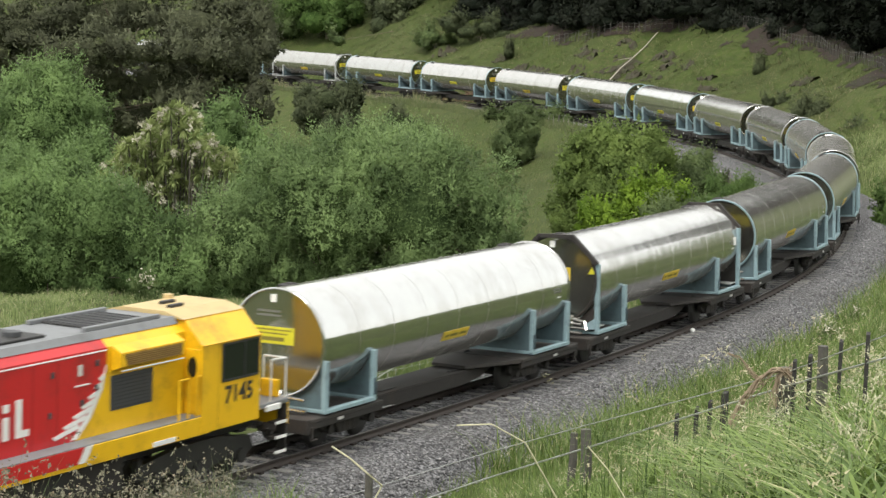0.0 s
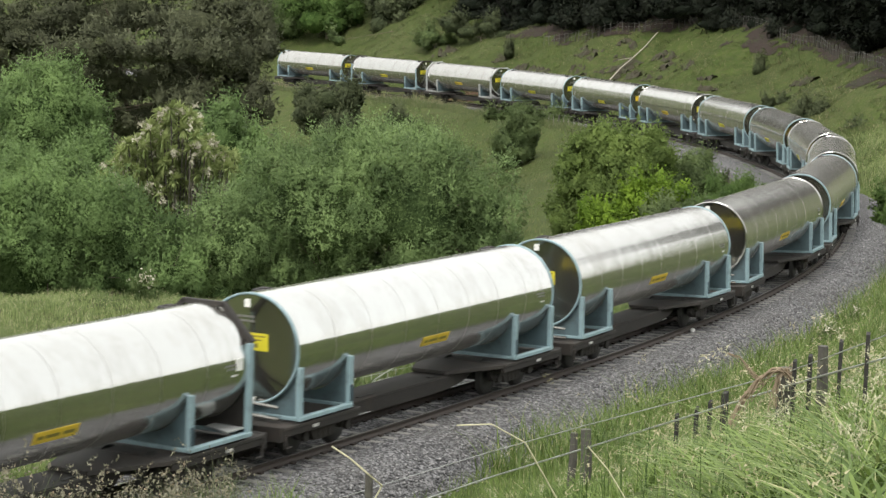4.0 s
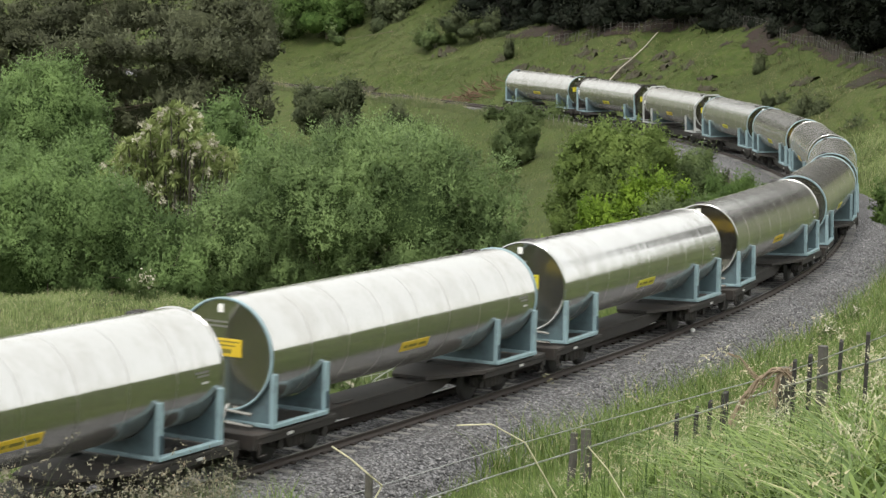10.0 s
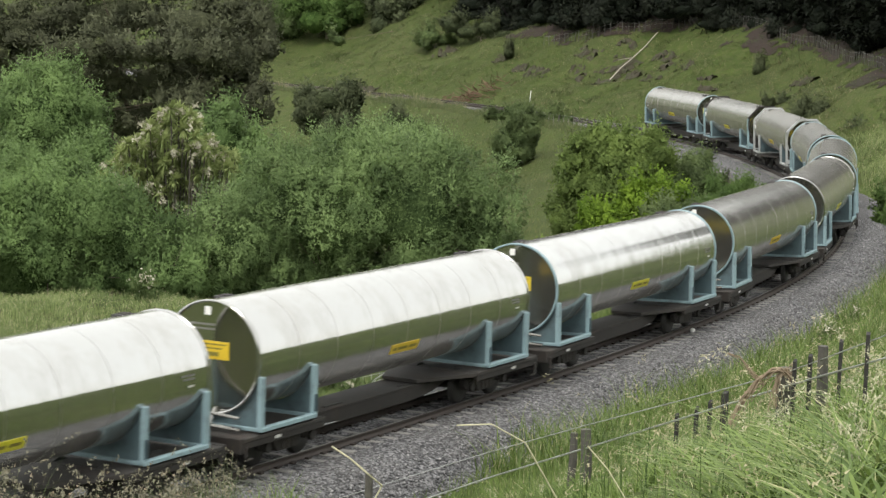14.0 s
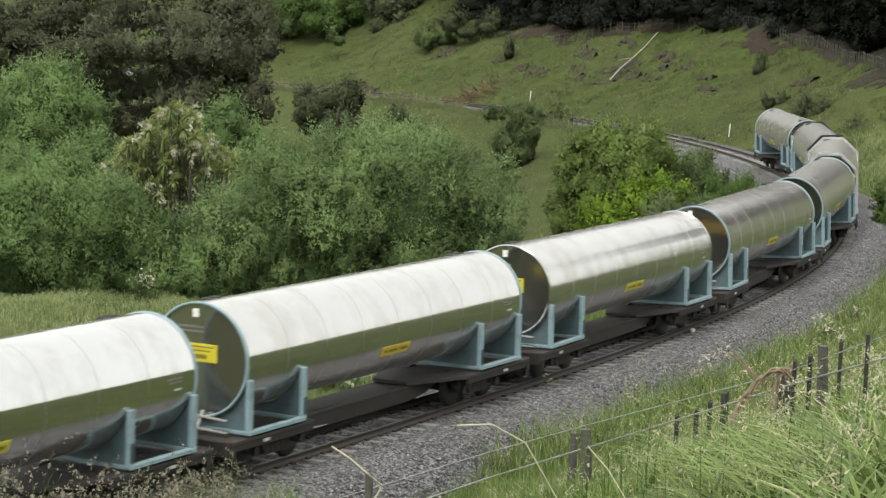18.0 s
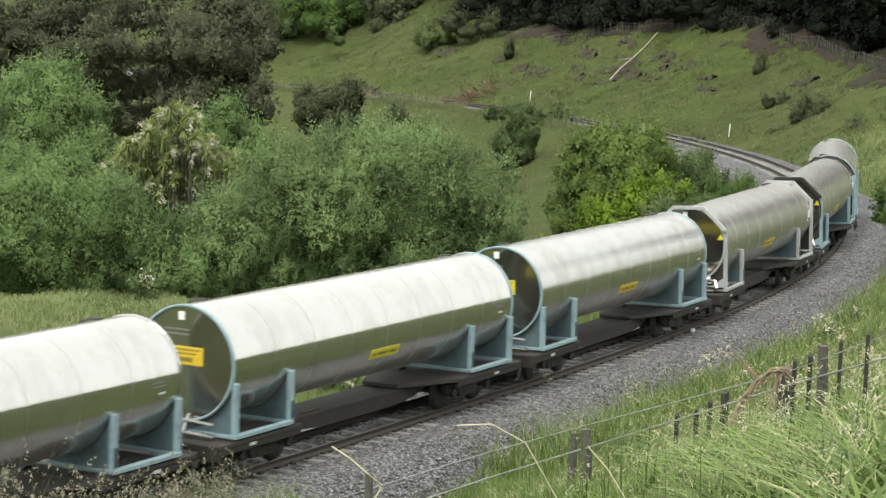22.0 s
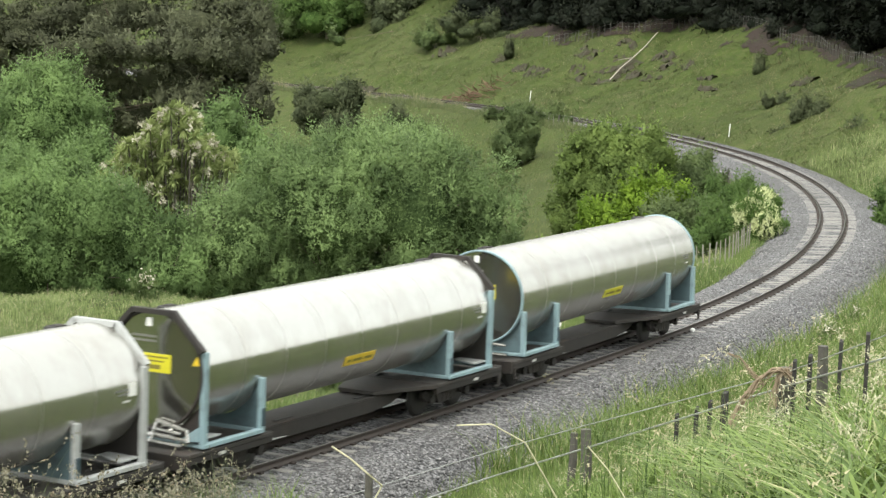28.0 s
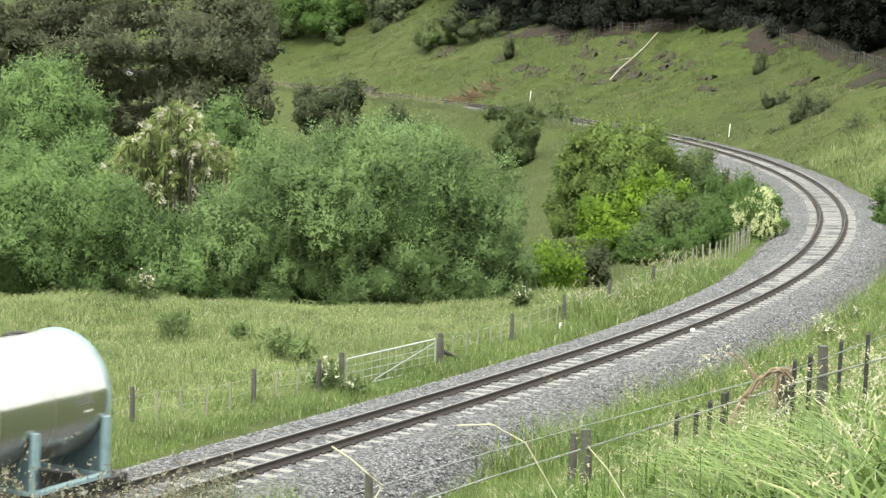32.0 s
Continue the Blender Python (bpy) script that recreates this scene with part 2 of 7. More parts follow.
def make_steel(name="polished_steel", tint=(0.63, 0.635, 0.625), rough=0.11, brushed=0.88, film=1.0):
    """Rolled stainless sheet, polished round the tank: a near mirror across, duller along, with a slight ripple."""
    m = Mat(name, rough, 1.0)
    wave = m.noise(1.5, 2, 0.5, m.coords("Object", (1.6, 0.8, 0.8)))
    streak = m.noise(3.0, 5, 0.7, m.coords("Object", (0.7, 3.0, 0.5)))
    dust = m.ramp(m.noise(0.9, 6, 0.7, m.coords("Object", (1.2, 1.0, 0.6))), [(0.45, (0, 0, 0)), (0.8, (1, 1, 1))])
    grubby = m.math("ADD", m.math("MULTIPLY", dust, 0.52), m.math("MULTIPLY", m.chance(), 0.32))
    m.base(m.mix(grubby, tint, (0.44, 0.425, 0.39)))
    m.rough(m.math("ADD", m.math("ADD", rough - 0.05, m.math("MULTIPLY", streak, 0.08)), m.math("MULTIPLY", grubby, 0.10)))
    m.bump(wave, 0.12, 0.05)
    if brushed:
        m.b.inputs["Anisotropic"].default_value = brushed
        m.b.inputs["Anisotropic Rotation"].default_value = 0.25
        round_tank = m.add("ShaderNodeTangent")
        round_tank.direction_type, round_tank.axis = "RADIAL", "X"
        m.t.links.new(round_tank.outputs[0], m.b.inputs["Tangent"])
    # a film of road dust
    m.b.inputs["Sheen Weight"].default_value = 0.16
    m.b.inputs["Sheen Roughness"].default_value = 0.45
    m.b.inputs["Sheen Tint"].default_value = (0.80, 0.76, 0.70, 1)
    dull = m.add("ShaderNodeBsdfDiffuse")
    dull.inputs[0].default_value = (0.30, 0.29, 0.265, 1)
    mx = m.add("ShaderNodeMixShader")
    m.t.links.new(m.math("MULTIPLY", m.math("ADD", 0.02, m.math("MULTIPLY", grubby, 0.20)), film), mx.inputs[0])
    m.t.links.new(m.b.outputs[0], mx.inputs[1])
    m.t.links.new(dull.outputs[0], mx.inputs[2])
    m.t.links.new(mx.outputs[0], m.t.nodes["Material Output"].inputs[0])
    return m.m


def make_sign_yellow():
    """Sign paint that has faded from lemon to amber by different amounts, wagon by wagon."""
    m = Mat("sign_yellow", 0.4)
    c = m.mix(m.ramp(m.chance(), [(0.35, (0, 0, 0)), (0.65, (1, 1, 1))]), (0.66, 0.62, 0.03), (0.72, 0.50, 0.03))
    m.base(m.mix(m.math("MULTIPLY", m.noise(5, 4), 0.35), c, (0.40, 0.33, 0.05)))
    return m.m


GROUND = make_ground_material()
STEEL = make_steel()
DULL_STEEL = make_steel("weathered_steel", (0.53, 0.535, 0.52), 0.19, 0.8, 2.2)
END_STEEL = make_steel("end_steel", (0.50, 0.49, 0.46), 0.085, 0.0, 0.8)
BLUE = plain("pale_blue_paint", (0.264, 0.376, 0.416), 0.5, vary=0.25, scale=4, grime=(0.128, 0.160, 0.168))
GREY_FRAME = plain("weathered_grey_paint", (0.400, 0.416, 0.416), 0.55, vary=0.25, scale=4, grime=(0.200, 0.192, 0.176))
# saddle blue darkened for the shade under the tank, plus some grime
SADDLE_SHADE_BLUE = plain("shaded_grimy_blue", (0.105, 0.160, 0.182), 0.6, vary=0.4, scale=3, grime=(0.045, 0.052, 0.054))
UNDER = plain("dirty_underframe", (0.026, 0.023, 0.021), 0.8, vary=0.4, scale=3, bump=0.2, grime=(0.040, 0.030, 0.024))
BLACKISH = plain("oily_black_steel", (0.020, 0.019, 0.018), 0.6, vary=0.4, scale=5)
DECK = plain("worn_deck_plate", (0.040, 0.036, 0.033), 0.75, vary=0.4, scale=2, bump=0.2, grime=(0.055, 0.038, 0.030))
RAIL_SIDE = plain("rusty_rail", (0.052, 0.040, 0.034), 0.7, vary=0.4, scale=4)
RAIL_TOP = plain("worn_rail_head", (0.256, 0.248, 0.240), 0.30, 1.0, vary=0.2, scale=6)
CONCRETE = plain("sleeper_concrete", (0.272, 0.264, 0.248), 0.85, vary=0.3, scale=5, bump=0.4, grime=(0.192, 0.176, 0.160))
SIGN_YELLOW = make_sign_yellow()
SIGN_DARK = plain("sign_print", (0.20, 0.17, 0.03), 0.6)
WHITE = plain("white_paint", (0.80, 0.80, 0.78), 0.5, vary=0.1)
LOCO_RED = plain("loco_red_paint", (0.56, 0.020, 0.024), 0.35, vary=0.18, scale=2, grime=(0.240, 0.024, 0.024))
LOCO_YELLOW = plain("loco_yellow_paint", (0.82, 0.48, 0.012), 0.35, vary=0.14, scale=2, grime=(0.400, 0.224, 0.016))
LOCO_GREY = plain("loco_roof_grey", (0.192, 0.200, 0.208), 0.6, vary=0.3, scale=2, grime=(0.096, 0.096, 0.096))

# ---- ground ----


def make_axis(lo, hi, stops):
    """Grid lines that are close together where the place is looked at closely."""
    out, v = [], lo
    while v < hi:
        out.append(v)
        v += float(np.interp(v, [a for a, _ in stops], [b for _, b in stops]))
    return np.array(out + [hi])


def make_ground():
    gx = make_axis(-900, 900, [(-900, 120), (-150, 14), (-40, 1.4), (-12, 0.6), (28, 0.6), (50, 1.4), (150, 14), (900, 120)])
    gy = make_axis(-400, 2500, [(-400, 80), (-60, 8), (0, 0.7), (60, 0.6), (120, 0.7), (230, 1.2), (300, 8), (900, 120), (2500, 250)])
    X, Y = np.meshgrid(gx, gy, indexing="ij")
    Z = ground_height(X, Y)
    n, m = X.shape
    i, j = np.meshgrid(np.arange(n - 1), np.arange(m - 1), indexing="ij")
    a = (i * m + j).ravel()
    me = fast_mesh("ground", np.stack([X, Y, Z], -1).reshape(-1, 3), np.stack([a, a + m, a + m + 1, a + 1], -1), True)
    return tagged(part("ground", me, GROUND), "rough green grassy hillside, paddock and gully", "ground", kind="structure")


ground = make_ground()


def make_ballast_material():
    m = Mat("crushed_stone", 0.9, spec=0.2)
    pos = m.place()
    vor = m.add("ShaderNodeTexVoronoi", Scale=17.0)
    m.t.links.new(pos, vor.inputs["Vector"])
    sep = m.add("ShaderNodeSeparateColor")
    m.t.links.new(vor.outputs["Color"], sep.inputs[0])
    c = m.ramp(sep.outputs[0], [(0.0, (0.030, 0.030, 0.032)), (0.5, (0.105, 0.105, 0.110)), (1.0, (0.270, 0.269, 0.275))])
    c = m.mix(m.ramp(m.noise(0.35, 4, 0.6, pos), [(0.4, (0, 0, 0)), (0.7, (0.400, 0.400, 0.400))]), c, (0.120, 0.114, 0.106))
    m.base(c)
    m.bump(vor.outputs["Distance"], 1.0, 0.05)
    return m.m


BALLAST = make_ballast_material()


def make_ballast():
    """The stone bed: a crowned strip with sloping shoulders, wider outside the curve."""
    s = np.arange(-215, 295, 0.6)
    offs = np.array([-3.7, -3.2, -2.75, -2.25, -1.75, -1.3, -0.6, 0, 0.6, 1.3, 1.75, 2.2, 2.7, 3.2, 3.6])
    ups = np.array([-0.95, -0.72, -0.52, -0.32, -0.185, -0.176, -0.174, -0.174, -0.174, -0.176, -0.185, -0.34, -0.58, -0.85, -1.05])
    rnd = np.random.RandomState(3)
    rows = []
    for d, u in zip(offs, ups):
        wob = 0.18 * value_noise(s, s * 0 + d * 3, 2.2) * (1 if abs(d) > 2.5 else 0)
        narrow = np.where(d > 0, 1 - 0.3 * smooth(140, 170, s), 1)
        p = beside(s, d * narrow + wob, u)
        p[:, 2] += rnd.normal(0, 0.012, len(s))
        rows.append(p)
    v = np.stack(rows, 1)
    n, m = v.shape[:2]
    i, j = np.meshgrid(np.arange(n - 1), np.arange(m - 1), indexing="ij")
    a = (i * m + j).ravel()
    me = fast_mesh("ballast", v.reshape(-1, 3), np.stack([a, a + m, a + m + 1, a + 1], -1), True)
    return tagged(part("ballast", me, BALLAST), "grey crushed stone track bed", "track bed", kind="structure")


ballast = make_ballast()
railway_track = tagged(new("railway_track"), "curved single railway track on concrete sleepers in grey stone", "railway track")


def make_rails():
    s = np.arange(-215, 295, 0.75)
    x, y, th, z, lean = line_at(s)
    side = np.stack([-np.sin(th), np.cos(th), -lean], -1)
    up = np.tile((0.0, 0.0, 1.0), (len(s), 1))
    web = [(-0.065, -0.155), (0.065, -0.155), (0.065, -0.143), (0.012, -0.120), (0.012, -0.040), (0.035, -0.030), (0.035, -0.004), (-0.035, -0.004), (-0.035, -0.030), (-0.012, -0.040), (-0.012, -0.120), (-0.065, -0.143)]
    head = [(-0.030, -0.006), (0.030, -0.006), (0.028, 0.0), (-0.028, 0.0)]
    for d in (0.5685, -0.5685):
        v, f = sweep((beside(s, d), side, up), web)
        rail = part("rail", fast_mesh("rail", v, f), RAIL_SIDE, railway_track, "rust-brown steel rail with a worn top")
        v, f = sweep((beside(s, d), side, up), head)
        part("rail_head", fast_mesh("rail_head", v, f), RAIL_TOP, rail, "bright worn running surface")


make_rails()

# ---- the train ----
TANK_R, TANK_Z, HALF = 1.14, 2.27, 6.03
PITCH, BOGIE = 13.967, 4.45


def ring(x0, x1, r0, r1, n=64):
    """A flat hoop round the tank's axis."""
    v, f = lathe([(x0, r0), (x0, r1), (x1, r1), (x1, r0), (x0, r0)], n)
    return np.array(v) + (0, 0, TANK_Z), f


def saddle(bm, x, t, bottom, top, half):
    """A cross plate whose upper edge follows the tank."""
    r = TANK_R + 0.012
    pts = [(-half, bottom), (half, bottom), (half, top)]
    a0 = math.acos(min(1, (half - 0.06) / r))
    for i in range(17):
        a = -a0 - (math.pi - 2 * a0) * i / 16
        pts.append((r * math.cos(a), TANK_Z + r * math.sin(a)))
    pts.append((-half, top))
    pts = [q for q in pts if q[1] >= bottom]
    return plate(bm, pts, "x", x - t, x + t)


def wheelset_mesh():
    v, f = lathe([(-0.62, 0.001), (-0.62, 0.07), (-0.60, 0.42 * 0.5), (-0.60, 0.40), (-0.57, 0.42), (-0.50, 0.425), (-0.50, 0.45), (-0.475, 0.45), (-0.475, 0.38), (-0.50, 0.2), (-0.46, 0.08), (0.46, 0.08), (0.50, 0.2), (0.475, 0.38), (0.475, 0.45), (0.50, 0.45), (0.50, 0.425), (0.57, 0.42), (0.60, 0.40), (0.60, 0.21), (0.62, 0.07), (0.62, 0.001)], 20)
    v = np.array(v)[:, [1, 0, 2]]
    return fast_mesh("wheelset", v, np.array(f)[:, ::-1])


WHEELSET = wheelset_mesh()
WHEELSET.materials.append(BLACKISH)


def add_bogie(wagon, x):
    """Side frames, bolster and springs, with two wheelsets."""
    bm = bmesh.new()
    for y in (0.78, -0.78):
        plate(bm, [(-1.15, 0.50), (-1.12, 0.62), (-0.70, 0.66), (-0.32, 0.74), (0.32, 0.74), (0.70, 0.66), (1.12, 0.62), (1.15, 0.50), (1.0, 0.36), (0.72, 0.36), (0.55, 0.50), (0.38, 0.26), (-0.38, 0.26), (-0.55, 0.50), (-0.72, 0.36), (-1.0, 0.36)], "y", y - 0.06, y + 0.06)
        for sx in (-0.2, 0, 0.2):
            rod(bm, (sx, y, 0.27), (sx, y, 0.60), 0.075, 8)
        for ax in (-0.85, 0.85):
            rod(bm, (ax, y + (0.06 if y > 0 else -0.06), 0.42), (ax, y + (0.16 if y > 0 else -0.16), 0.42), 0.11, 10)
            box(bm, ax - 0.16, ax + 0.16, y - 0.09, y + 0.09, 0.36, 0.62, 0.015)
    box(bm, -0.22, 0.22, -0.9, 0.9, 0.50, 0.66, 0.02)
    for ax in (-0.35, 0.35):
        box(bm, ax - 0.05, ax + 0.05, -0.7, 0.7, 0.24, 0.34, 0.01)
    bogie = part("bogie", bm, UNDER, wagon, "dark oily cast steel bogie")
    bogie.location = (x, 0, 0)
    for ax in (-0.85, 0.85):
        ws = part("wheelset", WHEELSET, BLACKISH, bogie)
        ws.location = (ax, 0, 0.425)
    return bogie


def tank_wagon(octagon=False, collar=BLUE, frame_paint=BLUE, shell=STEEL):
    """A flat wagon under a long stainless cylinder held in steel cradles. x is the way it runs, z = 0 the rails."""
    w = new("tank_wagon")
    prof = []
    for i in range(8):
        x0, ln = -HALF + i * HALF / 4, HALF / 4
        prof += [(x0 + ln * u, TANK_R - pinch) for u, pinch in ((0.0, 0.0006), (0.05, 0.0002), (0.12, 0.0), (0.5, -0.0003), (0.88, 0.0), (0.95, 0.0002))]
    v, f = lathe(prof + [(HALF, TANK_R - 0.0006)], 96)
    part("tank_shell", fast_mesh("tank_shell", np.array(v) + (0, 0, TANK_Z), f, True), shell, w, "polished stainless steel cylinder, slightly rippled")
    for i in range(1, 8):
        x = -HALF + i * 2 * HALF / 8
        v, f = lathe([(x - 0.011, TANK_R - 0.0008), (x - 0.005, TANK_R + 0.0007), (x + 0.005, TANK_R + 0.0007), (x + 0.011, TANK_R - 0.0008)], 64)
        part("weld_seam", fast_mesh("weld_seam", np.array(v) + (0, 0, TANK_Z), f, True), SEAM, w)
    for e in (1, -1):
        sides, ex = (8, (TANK_R + 0.05) / math.cos(math.pi / 8)) if octagon else (64, TANK_R - 0.004)
        disc = [(ex * math.cos((i + 0.5) * 2 * math.pi / sides), max(1.06, TANK_Z + ex * math.sin((i + 0.5) * 2 * math.pi / sides))) for i in range(sides)]
        cap = part("end_cap", plate(bmesh.new(), disc, "x", e * (HALF - 0.03) - 0.01, e * (HALF - 0.03) + 0.01), END_STEEL, w, "flat dull steel end plate")
        v, f = ring(e * HALF - 0.03, e * HALF + 0.03, TANK_R - 0.03, TANK_R + 0.022)
        part("collar", fast_mesh("collar", v, f), collar, w)
        face = e * (HALF - 0.02)
        if e > 0:
            pl = part("warning_plate", bx(face - 0.012, face + 0.012, -0.72, 0.40, 2.23, 2.59, bevel=0.004), SIGN_YELLOW, w, "yellow warning plate with illegible print")
            for row, (y0, y1, h) in enumerate(((-0.66, 0.34, 0.028), (-0.60, 0.24, 0.028), (-0.52, 0.16, 0.085))):
                z = 2.53 - row * 0.08 - (0.035 if row == 2 else 0)
                part("print", bx(face + 0.012, face + 0.015, y0, y1, z - h / 2, z + h / 2, bevel=0), SIGN_DARK, pl)
            part("marker", bx(face - 0.01, face + 0.012, -0.19, -0.05, 3.11, 3.28, bevel=0.004), WHITE, w, "small white marker plate")
            for z in (2.83, 2.92):
                part("stencil", bx(face, face + 0.004, -0.52, 0.06, z - 0.02, z + 0.02, bevel=0), STENCIL, w)
            if octagon:
                tri = bmesh.new()
                plate(tri, [(0.90, 2.45), (1.10, 2.45), (1.0, 2.63)], "x", face - 0.01, face + 0.012)
                part("hazard_sign", tri, SIGN_YELLOW, w, "small yellow triangular hazard sign")
            # outlet pipes and valve below the front end
            bm = rod(rod(rod(bmesh.new(), (face + 0.16, 0.12, 1.17), (face + 0.16, 0.78, 1.13), 0.035), (face + 0.18, 0.0, 0.93), (face + 0.18, 0.82, 0.90), 0.04), (face, 0.1, 1.25), (face + 0.18, 0.1, 0.93), 0.04)
            part("outlet_pipe", bm, STEEL, w)
        else:
            for z, x0, x1 in ((2.35, -5.55, -5.10), (2.28, -5.55, -5.18), (2.14, -5.55, -5.34)):
                a = math.asin((z - TANK_Z) / TANK_R)
                for y in (1, -1):
                    yy = y * TANK_R * math.cos(a)
                    part("stencil", bx(x0, x1, *sorted((yy - y * 0.002, yy + y * 0.003)), z - 0.020, z + 0.020, bevel=0), STENCIL if z > 2.2 else PATCH_PALE, w)
        # roof hatch
        hx = e * (HALF - 0.85)
        hatch = part("hatch", bx(hx - 0.22, hx + 0.22, -0.42, -0.10, TANK_Z + TANK_R - 0.12, TANK_Z + TANK_R - 0.005, bevel=0.02), BLACKISH, w, "low dark hatch")
        part("hatch_lid", bx(hx - 0.14, hx + 0.10, -0.36, -0.16, TANK_Z + TANK_R - 0.005, TANK_Z + TANK_R + 0.012, bevel=0.005), UNDER, hatch)
        # cradle
        for x in (3.95, 5.95):
            inner = x < 5
            part("saddle", saddle(bmesh.new(), e * x, 0.022, 0.93, 1.94 if inner else 1.85, 1.12), SADDLE_SHADE_BLUE if inner or not octagon else UNDER, w)
            for y in (1, -1):
                top = 1.97 if inner or not octagon else 2.72
                lo, hi = sorted((y * 1.09, y * 1.20))
                post = part("post", bx(e * x - 0.075, e * x + 0.075, lo, hi, 0.90, top), frame_paint, w)
                if inner:
                    l2, h2 = sorted((y * 1.17, y * 1.215))
                    part("label_patch", bx(e * x - 0.06, e * x + 0.06, l2, h2, 1.0, 1.36, bevel=0.005), PATCH, post)
        for y in (1, -1):
            lo, hi = sorted((y * 1.08, y * 1.215))
            a, b = sorted((e * 3.90, e * 6.02))
            part("base_rail", bx(a, b, lo, hi, 0.865, 0.955), frame_paint, w)
        for x in (3.95, 5.95):
            part("cross_rail", bx(e * x - 0.05, e * x + 0.05, -1.08, 1.08, 0.865, 0.945), frame_paint, w)
        if octagon:
            ap = TANK_R + 0.055
            k = ap * math.tan(math.pi / 8)
            outer = [(-ap, TANK_Z + k), (-k, TANK_Z + ap), (k, TANK_Z + ap), (ap, TANK_Z + k)]
            for (y0, z0), (y1, z1) in zip(outer[:-1], outer[1:]):
                n = Vector((0, -(z1 - z0), y1 - y0)).normalized() * 0.10
                bm = plate(bmesh.new(), [(y0, z0), (y1, z1), (y1 - n[1], z1 - n[2]), (y0 - n[1], z0 - n[2])], "x", e * HALF - 0.05, e * HALF + 0.09)
                part("octagon_bar", bm, frame_paint if collar is not UNDER else UNDER, w, "angled frame bar round the tank end")
            for y in (1, -1):
                q = plate(bmesh.new(), [(y * 1.1, 1.0), (y * 1.1, 1.28), (y * 0.62, 0.97)], "x", e * 6.02, e * 6.06)
                part("corner_brace", q, frame_paint, w)
                part("foot_plate", plate(bmesh.new(), [(e * 5.9, y * 1.1), (e * 5.3, y * 1.1), (e * 5.6, y * 0.4), (e * 5.9, y * 0.4)], "z", 1.02, 1.05), GREY_FRAME, w)
        # flat wagon below
        a, b = sorted((e * (3.5 if e > 0 else 3.4), e * 6.55))
        part("end_deck", bx(a, b, -1.17, 1.17, 0.74, 0.82), DECK, w)
        if e < 0:
            part("taper_deck", plate(bmesh.new(), [(e * 3.4, -1.15), (e * 3.4, 1.15), (e * 1.7, 0.46), (e * 1.7, -0.46)], "z", 0.725, 0.805), DECK, w)
        else:
            part("taper_deck", plate(bmesh.new(), [(3.5, -1.0), (3.5, 1.0), (2.9, 0.46), (2.9, -0.46)], "z", 0.70, 0.76), DECK, w)
        part("end_sill", bx(*sorted((e * 6.50, e * 6.66)), -1.15, 1.15, 0.52, 0.83), UNDER, w)
        for y in (1, -1):
            lo, hi = sorted((y * 1.06, y * 1.15))
            part("side_channel", bx(a, b, lo, hi, 0.60, 0.74), UNDER, w)
            lo, hi = sorted((y * 1.13, y * 1.19))
            step = part("step", bx(*sorted((e * 6.25, e * 6.5)), lo, hi, 0.36, 0.40), UNDER, w)
            part("step_hanger", bx(*sorted((e * 6.44, e * 6.50)), lo, hi, 0.40, 0.66), UNDER, step)
            lo, hi = sorted((y * 1.15, y * 1.165))
            part("reflector", bx(*sorted((e * 5.2, e * 5.42)), lo, hi, 0.66, 0.72, bevel=0.003), PATCH_PALE, w)
        cp = rod(box(bmesh.new(), *sorted((e * 6.60, e * 6.86)), -0.11, 0.11, 0.62, 0.86, 0.03), (e * 6.55, 0, 0.74), (e * 6.97, 0, 0.74), 0.07)
        part("coupler", cp, BLACKISH, w)
        hose = bmesh.new()
        for i in range(6):
            a0, a1 = i / 6, (i + 1) / 6
            rod(hose, (e * (6.62 + 0.22 * a0), 0.3, 0.60 - 0.28 * math.sin(a0 * math.pi)), (e * (6.62 + 0.22 * a1), 0.3, 0.60 - 0.28 * math.sin(a1 * math.pi)), 0.022, 6)
        part("air_hose", hose, BLACKISH, w)
        add_bogie(w, e * BOGIE)
    part("centre_sill", bx(-6.5, 6.5, -0.17, 0.17, 0.44, 0.66), UNDER, w)
    for y in (1, -1):
        lo, hi = sorted((y * 0.38, y * 0.46))
        part("fish_belly_sill", plate(bmesh.new(), [(-3.3, 0.66), (3.3, 0.66), (2.5, 0.44), (1.6, 0.36), (-1.6, 0.36), (-2.5, 0.44)], "y", lo, hi), UNDER, w)
        for x in (-2.1, 0.0, 2.1):
            lo, hi = sorted((y * 0.17, y * 0.38))
            part("cross_member", bx(x - 0.06, x + 0.06, lo, hi, 0.46, 0.66), UNDER, w)
    part("middle_deck", bx(-2.1, 3.0, -0.47, 0.47, 0.664, 0.70), DECK, w)
    for x in (-1.55, 1.75):
        part("deck_slot", bx(x - 0.35, x + 0.35, 0.22, 0.32, 0.70, 0.716, bevel=0.004), BLACKISH, w)
    part("brake_cylinder", rod(bmesh.new(), (-0.6, -0.35, 0.40), (0.1, -0.35, 0.40), 0.14, 12), UNDER, w)
    # bent side plate on the lower flank
    for y in (1, -1):
        rows = []
        for i in range(7):
            a = -math.asin((TANK_Z - 1.74) / TANK_R) + (i / 6) * 0.20
            for x in (0.62, -0.62):
                for r in (TANK_R + 0.002, TANK_R + 0.012):
                    rows.append((x, y * r * math.cos(a), TANK_Z + r * math.sin(a)))
        bm = bmesh.new()
        vs = [bm.verts.new(q) for q in rows]
        bmesh.ops.convex_hull(bm, input=vs)
        tag = part("side_plate", bm, SIGN_YELLOW, w, "narrow yellow plate with illegible print")
        bm = bmesh.new()
        a = -math.asin((TANK_Z - 1.74) / TANK_R) + 0.10
        q = Vector((0, y * math.cos(a), math.sin(a)))
